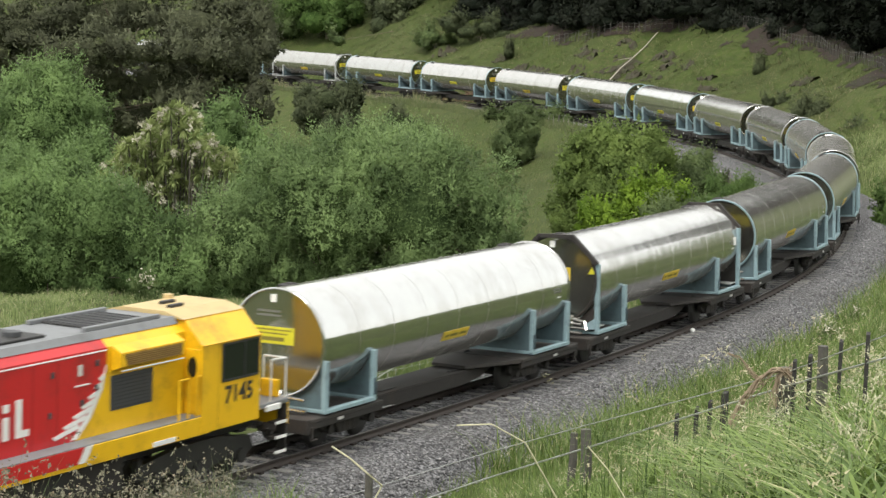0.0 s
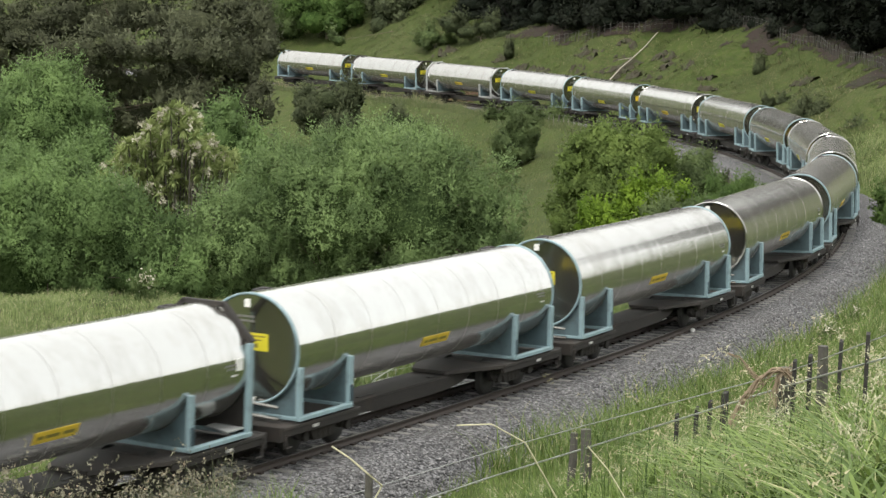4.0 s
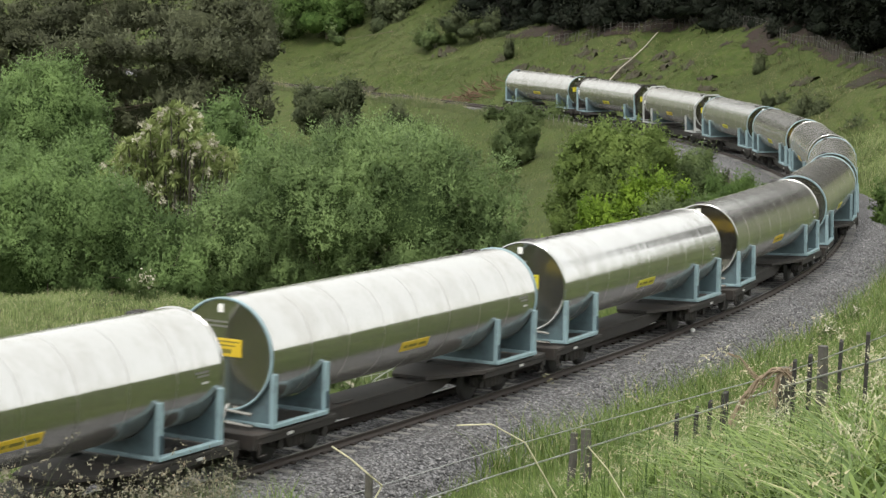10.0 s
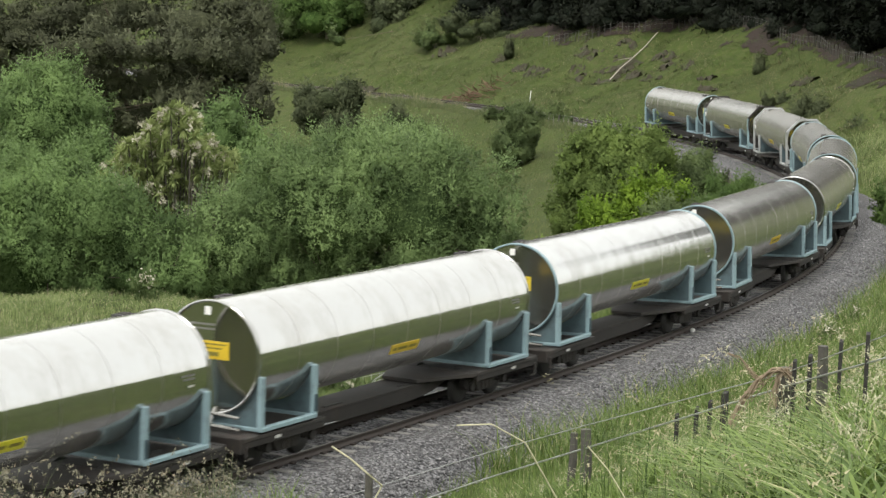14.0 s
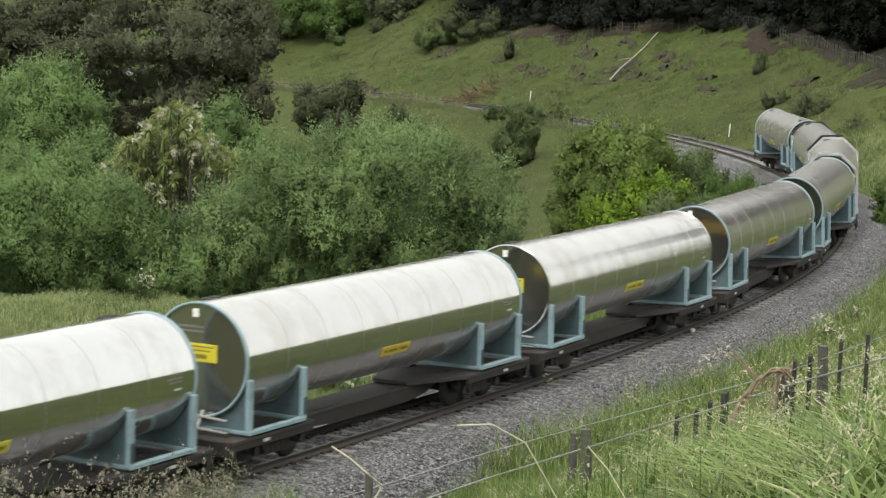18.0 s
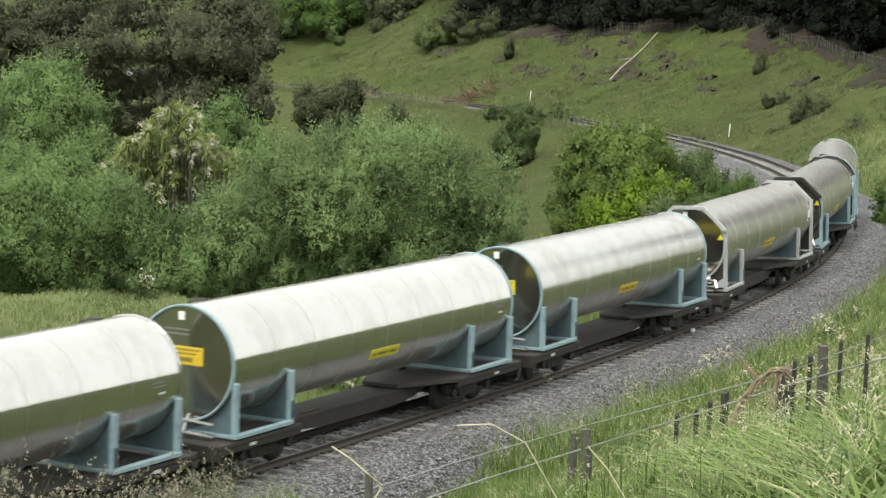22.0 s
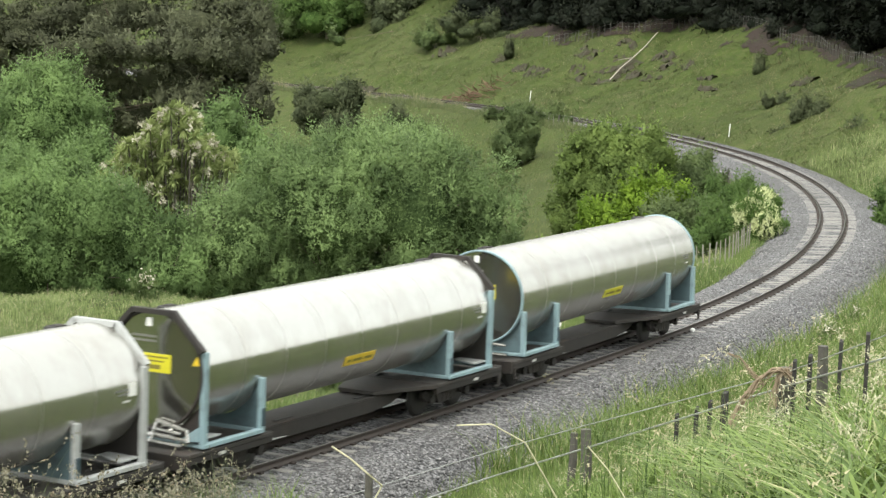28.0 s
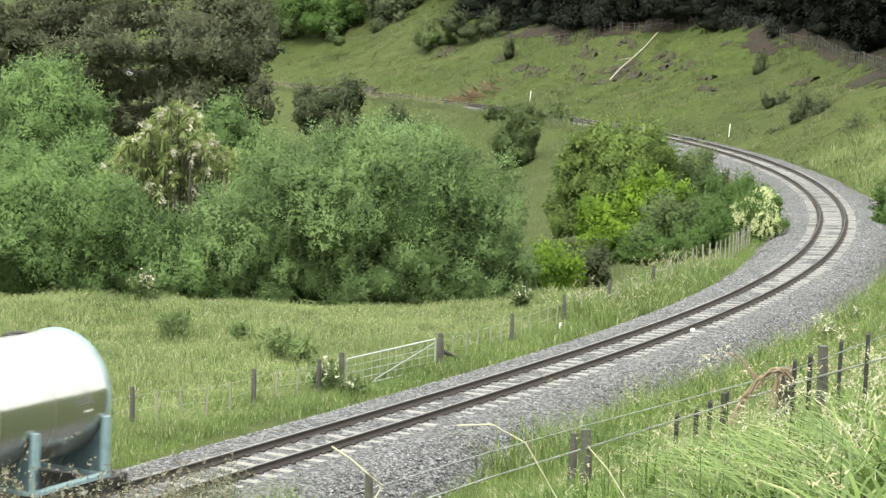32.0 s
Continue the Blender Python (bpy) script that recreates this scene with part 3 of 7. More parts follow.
        up = Vector((0, -y * math.sin(a), math.cos(a))) * 0.035
        for x0, x1 in ((-0.52, -0.18), (-0.1, 0.3), (0.36, 0.52)):
            c0 = q * (TANK_R + 0.0135) + Vector((0, 0, TANK_Z))
            fv = [bm.verts.new(c0 + Vector((x, 0, 0)) + u) for x, u in ((x0, -up), (x1, -up), (x1, up), (x0, up))]
            bm.faces.new(fv)
        part("print", bm, SIGN_DARK, tag)
    if octagon:
        for y in (1, -1):
            part("label_plate", bx(-5.72, -5.50, *sorted((y * 1.13, y * 1.15)), 2.22, 2.46, bevel=0.004), WHITE, w, "white label plate")
        pipes = bmesh.new()
        for a, b in (((6.1, 0.15, 1.32), (6.1, 0.85, 1.20)), ((6.14, -0.3, 1.06), (6.14, 0.9, 1.02)), ((6.1, 0.5, 1.0), (6.1, 0.5, 1.3)), ((6.08, 0.85, 1.2), (6.2, 0.95, 0.98))):
            rod(pipes, a, b, 0.04, 8)
        part("outlet_pipe", pipes, STEEL, w, "bright outlet pipes")
    else:
        part("valve_box", bx(HALF - 0.05, HALF + 0.08, -0.75, -0.45, 1.05, 1.35), BLACKISH, w)
    return w


SEAM = make_steel("weld_bead", (0.26, 0.26, 0.25), 0.30, 0.0, 2.2)
STENCIL = plain("faded_stencil", (0.16, 0.16, 0.15), 0.6)
PATCH = plain("dark_blue_label", (0.04, 0.07, 0.09), 0.5)
PATCH_PALE = plain("pale_label", (0.60, 0.60, 0.58), 0.5)


def locomotive():
    """A diesel with its cab trailing: narrow hood, walkway, yellow cab, red flank. x is the way it runs."""
    w = tagged(new("locomotive"), "red and yellow diesel locomotive with grey roof, cab trailing", "locomotive")
    part("frame_skirt", bx(-3.75, 6.9, -1.35, 1.35, 1.22, 1.575), LOCO_YELLOW, w)
    for y in (1, -1):
        lo, hi = sorted((y * 1.345, y * 1.362))
        part("red_skirt", plate(bmesh.new(), [(0.35, 1.30), (6.9, 1.30), (6.9, 1.58), (0.15, 1.58)], "y", lo, hi), LOCO_RED, w, "red painted skirt")
        part("white_flash", plate(bmesh.new(), [(0.12, 1.30), (0.35, 1.30), (0.15, 1.58), (-0.08, 1.58)], "y", lo, hi), WHITE, w)
        part("white_flash", bx(-2.6, -1.9, lo, hi, 1.24, 1.33, bevel=0.003), WHITE, w)
        part("walkway", bx(-3.76, 6.9, *sorted((y * 0.95, y * 1.34)), 1.575, 1.60, bevel=0.005), LOCO_GREY, w)
    # hood: red front part, yellow rear part behind a slanting edge, chamfered grey roof
    sec = [(-0.95, 1.59), (0.95, 1.59), (0.95, 3.16), (0.80, 3.30), (-0.80, 3.30), (-0.95, 3.16)]
    hood = part("hood", plate(bmesh.new(), sec, "x", -0.98, 6.6), LOCO_RED, w, "red painted engine hood")
    hood2 = part("rear_hood", plate(bmesh.new(), sec, "x", -3.45, -0.98), LOCO_YELLOW, w, "yellow equipment hood ahead of the cab")
    for y in (1, -1):
        lo, hi = sorted((y * 0.95, y * 0.958))
        part("yellow_wedge", plate(bmesh.new(), [(-0.979, 2.75), (-0.979, 1.60), (-0.10, 1.60), (-0.42, 1.86), (-0.80, 2.32)], "y", lo, hi), LOCO_YELLOW, hood)
        lo, hi = sorted((y * 0.95, y * 0.964))
        part("white_line", bx(-0.95, 6.5, lo, hi, 3.10, 3.125, bevel=0), WHITE, hood)
        # a fan of slanting white stripes that lengthen downwards
        for i in range(7):
            x, z = -0.93 + 0.028 * i * i * 0.55 + 0.03 * i, 2.62 - i * 0.135
            ln, rise = 0.12 + 0.092 * i, 0.05 + 0.012 * i
            part("stripe", plate(bmesh.new(), [(x, z), (x + ln, z - rise), (x + ln + 0.07, z + 0.055 - rise), (x + 0.02, z + 0.085)], "y", lo, hi), WHITE, hood)
        part("stripe", plate(bmesh.new(), [(0.02, 1.62), (-0.14, 1.62), (-0.52, 1.94), (-0.86, 2.42), (-0.96, 2.86), (-0.78, 2.42), (-0.40, 1.98)], "y", lo, hi), WHITE, hood)
        # remains of a large white emblem on the flank
        part("emblem_bar", bx(1.40, 1.56, lo, hi, 1.90, 2.56, bevel=0), WHITE, hood)
        part("emblem_bar", bx(1.20, 1.40, lo, hi, 1.90, 2.02, bevel=0), WHITE, hood)
        part("emblem_bar", bx(1.74, 1.90, lo, hi, 1.90, 2.30, bevel=0), WHITE, hood)
        part("emblem_bar", bx(1.74, 1.90, lo, hi, 2.38, 2.52, bevel=0), WHITE, hood)
        part("louvre", bx(-0.26, -0.14, lo, hi, 2.74, 2.94, bevel=0), PATCH_PALE, hood)
        part("hand_hold", rod(bmesh.new(), (-0.42, y * 1.0, 2.58), (0.0, y * 1.0, 2.58), 0.018, 6), PATCH_PALE, hood)
        for x, z in ((-0.72, 2.86), (-0.70, 2.42), (-0.30, 2.20), (0.55, 2.80), (0.60, 2.10)):
            part("door_catch", bx(x, x + 0.07, *sorted((y * 0.95, y * 0.985)), z, z + 0.11, bevel=0.006), DARK_PANEL, hood)
        for x in (0.42, 1.1, 2.3, 3.4):
            part("panel_joint", bx(x, x + 0.012, *sorted((y * 0.95, y * 0.9535)), 1.62, 3.06, bevel=0), RED_DARK, hood)
        slope = bmesh.new()
        plate(slope, [(y * 0.95, 3.17), (y * 1.16, 3.05), (y * 1.16, 2.80), (y * 0.95, 2.70)], "x", -3.10, -1.12)
        part("intake_box", slope, LOCO_YELLOW, hood2)
        part("intake_recess", plate(bmesh.new(), [(-3.02, 2.80), (-1.32, 2.80), (-1.22, 3.02), (-3.02, 3.02)], "y", *sorted((y * 1.158, y * 1.164))), GRILLE, hood2, "brown mesh air intake")
        g = bmesh.new()
        for i in range(6):
            z = 2.815 + i * 0.036
            box(g, -3.0, -1.30, *sorted((y * 1.164, y * 1.176)), z, z + 0.010, 0)
        part("intake_grille", g, GRILLE_PALE, hood2, "weathered mesh bars")
        part("rail_bar", rod(bmesh.new(), (-3.05, y * 1.19, 2.73), (-1.12, y * 1.19, 2.73), 0.015, 6), PATCH_PALE, hood2)
        lo, hi = sorted((y * 0.95, y * 0.966))
        part("dark_grille", bx(-2.38, -1.10, lo, hi, 1.98, 2.62, bevel=0.004), DARK_PANEL, hood2, "dark grey ventilation grille")
        for i in range(9):
            z = 2.02 + i * 0.066
            part("grille_blade", bx(-2.34, -1.14, *sorted((y * 0.962, y * 0.976)), z, z + 0.012, bevel=0), BLACKISH, hood2)
        for x in (-2.72, -3.30):
            part("handrail", rod(rod(rod(bmesh.new(), (x, y * 1.33, 1.6), (x, y * 1.33, 2.35), 0.024, 6), (x - 0.30, y * 1.33, 1.6), (x - 0.30, y * 1.33, 2.35), 0.024, 6), (x, y * 1.33, 2.35), (x - 0.30, y * 1.33, 2.35), 0.024, 6), LOCO_YELLOW, w)
    part("roof", plate(bmesh.new(), [(-0.82, 3.305), (0.82, 3.305), (0.72, 3.43), (-0.72, 3.43)], "x", -3.35, 6.6), LOCO_GREY, w, "weathered grey hood roof")
    fan = part("roof_fan", bx(-2.7, -1.0, -0.55, 0.55, 3.43, 3.47), BLACKISH, w, "black radiator fan grille")
    for i in range(7):
        part("fan_bar", bx(-2.62 + i * 0.25, -2.58 + i * 0.25, -0.5, 0.5, 3.47, 3.49, bevel=0.004), DARK_PANEL, fan)
    for y in (0.62, -0.62):
        part("fan_rail", bx(-3.0, -0.7, y - 0.05, y + 0.05, 3.43, 3.51), LOCO_GREY, fan)
    for x in (0.2, 2.0):
        hatch = part("roof_hatch", bx(x, x + 1.3, -0.5, 0.5, 3.43, 3.48), BLACKISH, w, "sooty black roof hatch")
        part("exhaust", rod(bmesh.new(), (x + 0.5, 0.15, 3.46), (x + 0.5, 0.15, 3.56), 0.17, 14), DARK_PANEL, hatch)
    # cab
    cs = [(-1.36, 1.25), (1.36, 1.25), (1.36, 2.90), (0.92, 3.38), (0.5, 3.49), (-0.5, 3.49), (-0.92, 3.38), (-1.36, 2.90)]
    cab = part("cab", plate(bmesh.new(), cs, "x", -5.42, -3.42), LOCO_YELLOW, w, "yellow driver's cab")
    part("cab_roof", plate(bmesh.new(), [(-0.94, 3.385), (0.94, 3.385), (0.5, 3.505), (-0.5, 3.505)], "x", -5.45, -3.36), ROOF_TAN, cab, "sun-faded tan cab roof")
    for x, y in ((-4.0, 0.3), (-4.3, -0.1)):
        part("roof_horn", bx(x - 0.22, x + 0.22, y - 0.05, y + 0.05, 3.49, 3.56), BLACKISH, cab)
    part("beacon", rod(bmesh.new(), (-4.9, -0.5, 3.46), (-4.9, -0.5, 3.58), 0.10, 12), ROOF_TAN, cab)
    for y in (1, -1):
        lo, hi = sorted((y * 1.355, y * 1.372))
        win = part("cab_window", bx(-5.30, -4.10, lo, hi, 2.18, 2.86, bevel=0.004), GLASS_DARK, cab, "dark cab side window")
        for a in ((-5.33, -4.07, 2.85, 2.89), (-5.33, -4.07, 2.14, 2.185), (-5.34, -5.295, 2.14, 2.89), (-4.105, -4.06, 2.14, 2.89), (-4.86, -4.83, 2.18, 2.86)):
            part("window_bar", bx(a[0], a[1], *sorted((y * 1.365, y * 1.385)), a[2], a[3], bevel=0.003), BLACKISH, win)
        part("gutter", rod(bmesh.new(), (-5.42, y * 1.37, 2.92), (-3.42, y * 1.37, 2.92), 0.018, 6), LOCO_YELLOW, cab)
        part("panel_joint", bx(-3.98, -3.97, *sorted((y * 1.36, y * 1.363)), 1.3, 2.88, bevel=0), YELLOW_DARK, cab)
    # doors face the walkways, with an oval pane
    for y in (1, -1):
        lo, hi = sorted((y * 0.98, y * 1.30))
        door = part("door", bx(-3.43, -3.405, lo, hi, 1.62, 2.85), LOCO_YELLOW, cab)
        oval = bmesh.new()
        pts = [(y * 1.14 + 0.10 * math.cos(a), 2.5 + 0.2 * math.sin(a)) for a in [i * math.pi / 8 for i in range(16)]]
        plate(oval, pts, "x", -3.405, -3.395)
        part("door_pane", oval, GLASS_DARK, door)
    # running number on the cab side
    txt = bpy.data.curves.new("running_number", "FONT")
    txt.body, txt.size, txt.extrude, txt.align_x = "7145", 0.47, 0.003, "CENTER"
    txt.offset = 0.012
    holder = bpy.data.objects.new("running_number", txt)
    me = bpy.data.meshes.new_from_object(holder)
    bpy.data.objects.remove(holder)
    me.materials.clear()
    for y in (1, -1):
        num = part("running_number", me, BLACKISH, cab)
        num.matrix_basis = Matrix.Translation((-4.68, y * 1.366, 1.72)) @ Euler((math.pi / 2, 0, math.pi if y > 0 else 0)).to_matrix().to_4x4() @ Matrix.Diagonal((1.05, 1, 1, 1))
    # rear nose, platform and buffer beam
    part("rear_nose", bx(-5.80, -5.41, -0.95, 0.95, 1.6, 2.75, bevel=0.06), LOCO_YELLOW, w)
    part("rear_platform", bx(-6.55, -5.4, -1.34, 1.34, 1.40, 1.50), LOCO_GREY, w)
    part("buffer_beam", bx(-6.62, -6.45, -1.3, 1.3, 0.95, 1.45), LOCO_YELLOW, w)
    part("step_plate", bx(-6.2, -5.7, 1.30, 1.38, 1.33, 1.45), WHITE, w)
    part("headlight_box", bx(-6.50, -6.38, 0.75, 1.15, 1.5, 1.85), LOCO_YELLOW, w)
    for y in (1, -1):
        r = bmesh.new()
        for a, b in (((-6.5, y * 1.28, 1.5), (-6.5, y * 1.28, 2.30)), ((-6.5, y * 0.75, 1.5), (-6.5, y * 0.75, 2.30)), ((-6.5, y * 1.28, 2.30), (-6.5, y * 0.75, 2.30)), ((-5.95, y * 1.28, 2.33), (-6.5, y * 1.28, 2.30)), ((-5.95, y * 1.28, 1.5), (-5.95, y * 1.28, 2.33))):
            rod(r, a, b, 0.022, 6)
        part("end_rail", r, PATCH_PALE, w)
        st = bmesh.new()
        for z in (0.42, 0.72, 1.02):
            box(st, -6.45, -6.05, *sorted((y * 1.15, y * 1.36)), z, z + 0.04, 0.005)
        box(st, -6.47, -6.43, *sorted((y * 1.15, y * 1.36)), 0.38, 1.4, 0.004)
        part("steps", st, UNDER, w)
        for z in (0.45, 0.75, 1.05):
            part("step_edge", bx(-6.46, -6.05, *sorted((y * 1.355, y * 1.37)), z - 0.03, z + 0.03, bevel=0), WHITE, w)
    part("coupler", rod(box(bmesh.new(), -6.95, -6.6, -0.12, 0.12, 0.6, 0.86, 0.03), (-6.5, 0, 0.74), (-7.1, 0, 0.74), 0.07), BLACKISH, w)
    part("fuel_tank", bx(-1.4, 2.2, -1.1, 1.1, 0.45, 1.2, bevel=0.08), UNDER, w)
    part("underframe", bx(-6.4, 6.8, -0.6, 0.6, 0.85, 1.25), BLACKISH, w)
    for x in (4.3, -4.0):
        bm = bmesh.new()
        for y in (0.85, -0.85):
            plate(bm, [(-1.9, 0.55), (-1.8, 0.80), (-0.6, 0.95), (0.6, 0.95), (1.8, 0.80), (1.9, 0.55), (1.5, 0.35), (1.0, 0.5), (0.3, 0.35), (-0.3, 0.35), (-1.0, 0.5), (-1.5, 0.35)], "y", y - 0.08, y + 0.08)
            for ax in (-1.45, 0, 1.45):
                rod(bm, (ax, y, 0.45), (ax, y + (0.14 if y > 0 else -0.14), 0.45), 0.15, 10)
                rod(bm, (ax + 0.45, y, 0.5), (ax + 0.45, y, 0.9), 0.09, 8)
        bogie = part("bogie", bm, BLACKISH, w, "dark three-axle bogie")
        bogie.location = (x, 0, 0)
        for ax in (-1.45, 0, 1.45):
            ws = part("wheelset", WHEELSET, BLACKISH, bogie)
            ws.location = (ax, 0, 0.425)
    return w


GRILLE = plain("brown_intake_mesh", (0.20, 0.11, 0.03), 0.8)
GRILLE_PALE = plain("mesh_bars", (0.30, 0.19, 0.05), 0.7)
RED_DARK = plain("red_panel_gap", (0.20, 0.012, 0.014), 0.6)
YELLOW_DARK = plain("yellow_panel_gap", (0.34, 0.19, 0.012), 0.6)
DARK_PANEL = plain("dark_grille_paint", (0.055, 0.058, 0.062), 0.7)
ROOF_TAN = plain("faded_tan_roof", (0.50, 0.38, 0.18), 0.6, vary=0.2, grime=(0.36, 0.27, 0.14))
GLASS_DARK = plain("dark_cab_glass", (0.012, 0.016, 0.015), 0.18, vary=0.1)


def run(t):
    """How far along the line the twelfth wagon's middle is at t seconds."""
    u = (t - 13) / 10
    return 97.266 - 70.9444 * u + 0.19738 * u * u - 0.27298 * u ** 3


def settle(s):
    """The couplings close up a little at the near end of the curve."""
    return s + 0.3 * float(smooth(46, 24, s))


def vehicle_pose(s, base):
    """The pose of a vehicle whose bogie centres stand on the line; it runs towards smaller s."""
    a, b = beside(s - base / 2, 0), beside(s + base / 2, 0)
    x = Vector(a - b).normalized()
    lean = float(line_at(s)[4])
    y = Vector((0, 0, 1)).cross(x).normalized()
    z = x.cross(y)
    y, z = y * math.cos(lean) + z * math.sin(lean), z * math.cos(lean) - y * math.sin(lean)
    m = Matrix((x, y, z)).transposed().to_4x4()
    m.translation = Vector((a + b) / 2)
    return m


def motions():
    """The train runs by; its bogies turn with the curve."""
    times = [i * 0.5 for i in range(65)]
    spins = [i / 15 for i in range(481)]
    for ob, shift, base in TRAIN:
        walk(ob, [(t, vehicle_pose(settle(run(t) + shift), base)) for t in times])
        for bogie in ob.children:
            if bogie.name.startswith("bogie"):
                at = Vector(bogie.location)
                rows = []
                for t in times[::2]:
                    s = run(t) + shift
                    turn = float(line_at(s - at.x)[2]) - float(line_at(s)[2])
                    rows.append((t, Matrix.Translation(at) @ Matrix.Rotation(turn, 4, "Z")))
                walk(bogie, rows)
                for ws in bogie.children:
                    hub = Matrix.Translation(ws.location)
                    walk(ws, [(t, hub @ Matrix.Rotation(-(run(0) - run(t)) / 0.425, 4, "Y").inverted()) for t in spins])


TRAIN = []
kinds = {"blue": tank_wagon(), "steel": tank_wagon(collar=STEEL), "dark": tank_wagon(True, UNDER, BLUE),
         "dull": tank_wagon(shell=DULL_STEEL), "pale": tank_wagon(True, GREY_FRAME, GREY_FRAME, DULL_STEEL), "dull dark": tank_wagon(True, UNDER, BLUE, DULL_STEEL)}
LABELS = {"blue": "long polished stainless tank wagon with pale blue collars and cradles", "steel": "long polished stainless tank wagon with plain ends and pale blue cradles",
          "dark": "stainless tank wagon with dark octagonal end frame and blue cradles", "dull": "long dull stainless tank wagon with pale blue collars and cradles",
          "pale": "dull stainless tank wagon with a pale grey octagonal end frame", "dull dark": "dull stainless tank wagon with dark octagonal end frame, blue cradles"}
used = set()
for k in range(-11, 5):
    kind = "pale" if k == 2 else "dark" if k == -10 else "dull dark" if k == 3 else "steel" if k in (-11, -7, -5, -4, -1) else "dull" if k in (1, 4) else "blue"
    wagon = kinds[kind] if kind not in used else copy_thing(kinds[kind], Matrix())
    used.add(kind)
    tagged(wagon, LABELS[kind], "tank wagon", "wagons of the train")
    TRAIN.append((wagon, k * PITCH, 2 * BOGIE))
TRAIN.append((locomotive(), -11 * PITCH - 14.4, 8.3))

# ---- plants ----


CAMERA_SIDE = np.array((0.0, -1.0, 0.15))  # camera's and sun's side; leaves and blades face it, never shading as backs


def scatter_leaves(rnd, centers, normals, length, width, droop=0.3):
    """Small pointed leaves at places, turned at random but roughly facing out."""
    n = len(centers)
    axis = rnd.normal(size=(n, 3)) + normals * 0.7
    axis[:, 2] -= droop
    axis /= np.linalg.norm(axis, axis=1)[:, None]
    side = np.cross(axis, rnd.normal(size=(n, 3)) * 0.8 + normals)
    side /= np.linalg.norm(side, axis=1)[:, None] + 1e-9
    ln = (length * rnd.uniform(0.6, 1.3, n))[:, None]
    wd = (width * rnd.uniform(0.7, 1.2, n))[:, None]
    turn = (np.cross(side, axis) * (normals + CAMERA_SIDE * 2.5)).sum(1) < 0
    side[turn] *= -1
    v = np.stack([centers - side * wd, centers + side * wd, centers + axis * ln], 1)
    return v.reshape(-1, 3), np.arange(n * 3).reshape(-1, 3)


def crown_points(rnd, lobes, count, twig=0.25, flat=1.0, shoots=0.14):
    """Leaf places in billowing clumps over the outside of a set of round lobes (x, y, z, rx, ry, rz)."""
    lobes = np.array(lobes, float)
    area = (lobes[:, 3] * lobes[:, 4] * lobes[:, 5]) ** (2 / 3)
    per, inner = 10, 44
    clumps = max(6, count // (per * inner))
    which = rnd.choice(len(lobes), clumps * 2, p=area / area.sum())
    d = rnd.normal(size=(clumps * 2, 3))
    d[:, 2] = np.where(d[:, 2] < -0.6, -d[:, 2], d[:, 2])
    d /= np.linalg.norm(d, axis=1)[:, None]
    L = lobes[which]
    c = L[:, :3] + d * L[:, 3:] * rnd.uniform(0.70, 1.12, (clumps * 2, 1))
    keep = np.ones(len(c), bool)
    for q in lobes:
        keep &= (((c - q[:3]) / (q[3:] * 0.68)) ** 2).sum(1) > 1
    c, d, L = c[keep][:clumps], d[keep][:clumps], L[keep][:clumps]
    r = np.minimum(L[:, 3:].min(1) * rnd.uniform(0.24, 0.46, len(c)), 6 * twig * rnd.uniform(0.6, 1.2, len(c)))
    # twigs over the outer half of each clump, leaves along each twig
    n = len(c)
    e = rnd.normal(size=(n, inner, 3)) + d[:, None] * 0.75 + np.array((0, -0.15, 0.35))
    e /= np.linalg.norm(e, axis=2)[:, :, None]
    e[:, :, 2] *= flat
    tw = c[:, None] + e * (r[:, None, None] * rnd.uniform(0.82, 1.06, (n, inner, 1)))
    pts = tw[:, :, None] + rnd.normal(size=(n, inner, per, 3)) * (twig * np.array((0.36, 0.36, 0.5)))
    shoot = rnd.rand(n, inner, 1, 1) < shoots
    pts = pts + shoot * np.linspace(0, 3.2 * twig, per)[None, None, :, None] * (e[:, :, None] * 0.5 + np.array((0, 0, 0.8)))
    nrm = np.broadcast_to(e[:, :, None] * 1.0 + d[:, None, None] * 0.25 + np.array((0, 0, 0.30)), pts.shape)
    # some leaves further in, over the solid inside
    m = len(pts.reshape(-1, 3)) // 7
    L = lobes[rnd.choice(len(lobes), m, p=area / area.sum())]
    g = rnd.normal(size=(m, 3))
    g /= np.linalg.norm(g, axis=1)[:, None]
    deep = L[:, :3] + g * L[:, 3:] * rnd.uniform(0.66, 0.86, (m, 1))
    return np.concatenate([pts.reshape(-1, 3), deep]), np.concatenate([nrm.reshape(-1, 3), g])


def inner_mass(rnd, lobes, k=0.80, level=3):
    """Lumpy, joined solid bodies that close a crown; its inner shade is their colour."""
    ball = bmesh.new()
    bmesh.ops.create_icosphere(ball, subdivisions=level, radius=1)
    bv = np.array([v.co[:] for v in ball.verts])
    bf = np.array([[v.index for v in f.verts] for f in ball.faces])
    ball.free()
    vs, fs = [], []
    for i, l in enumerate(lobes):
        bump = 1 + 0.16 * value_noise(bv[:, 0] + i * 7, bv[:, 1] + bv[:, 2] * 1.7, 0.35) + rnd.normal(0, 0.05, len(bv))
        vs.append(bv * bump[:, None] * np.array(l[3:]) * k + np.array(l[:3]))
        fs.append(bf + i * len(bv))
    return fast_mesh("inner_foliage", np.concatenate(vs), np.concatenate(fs))


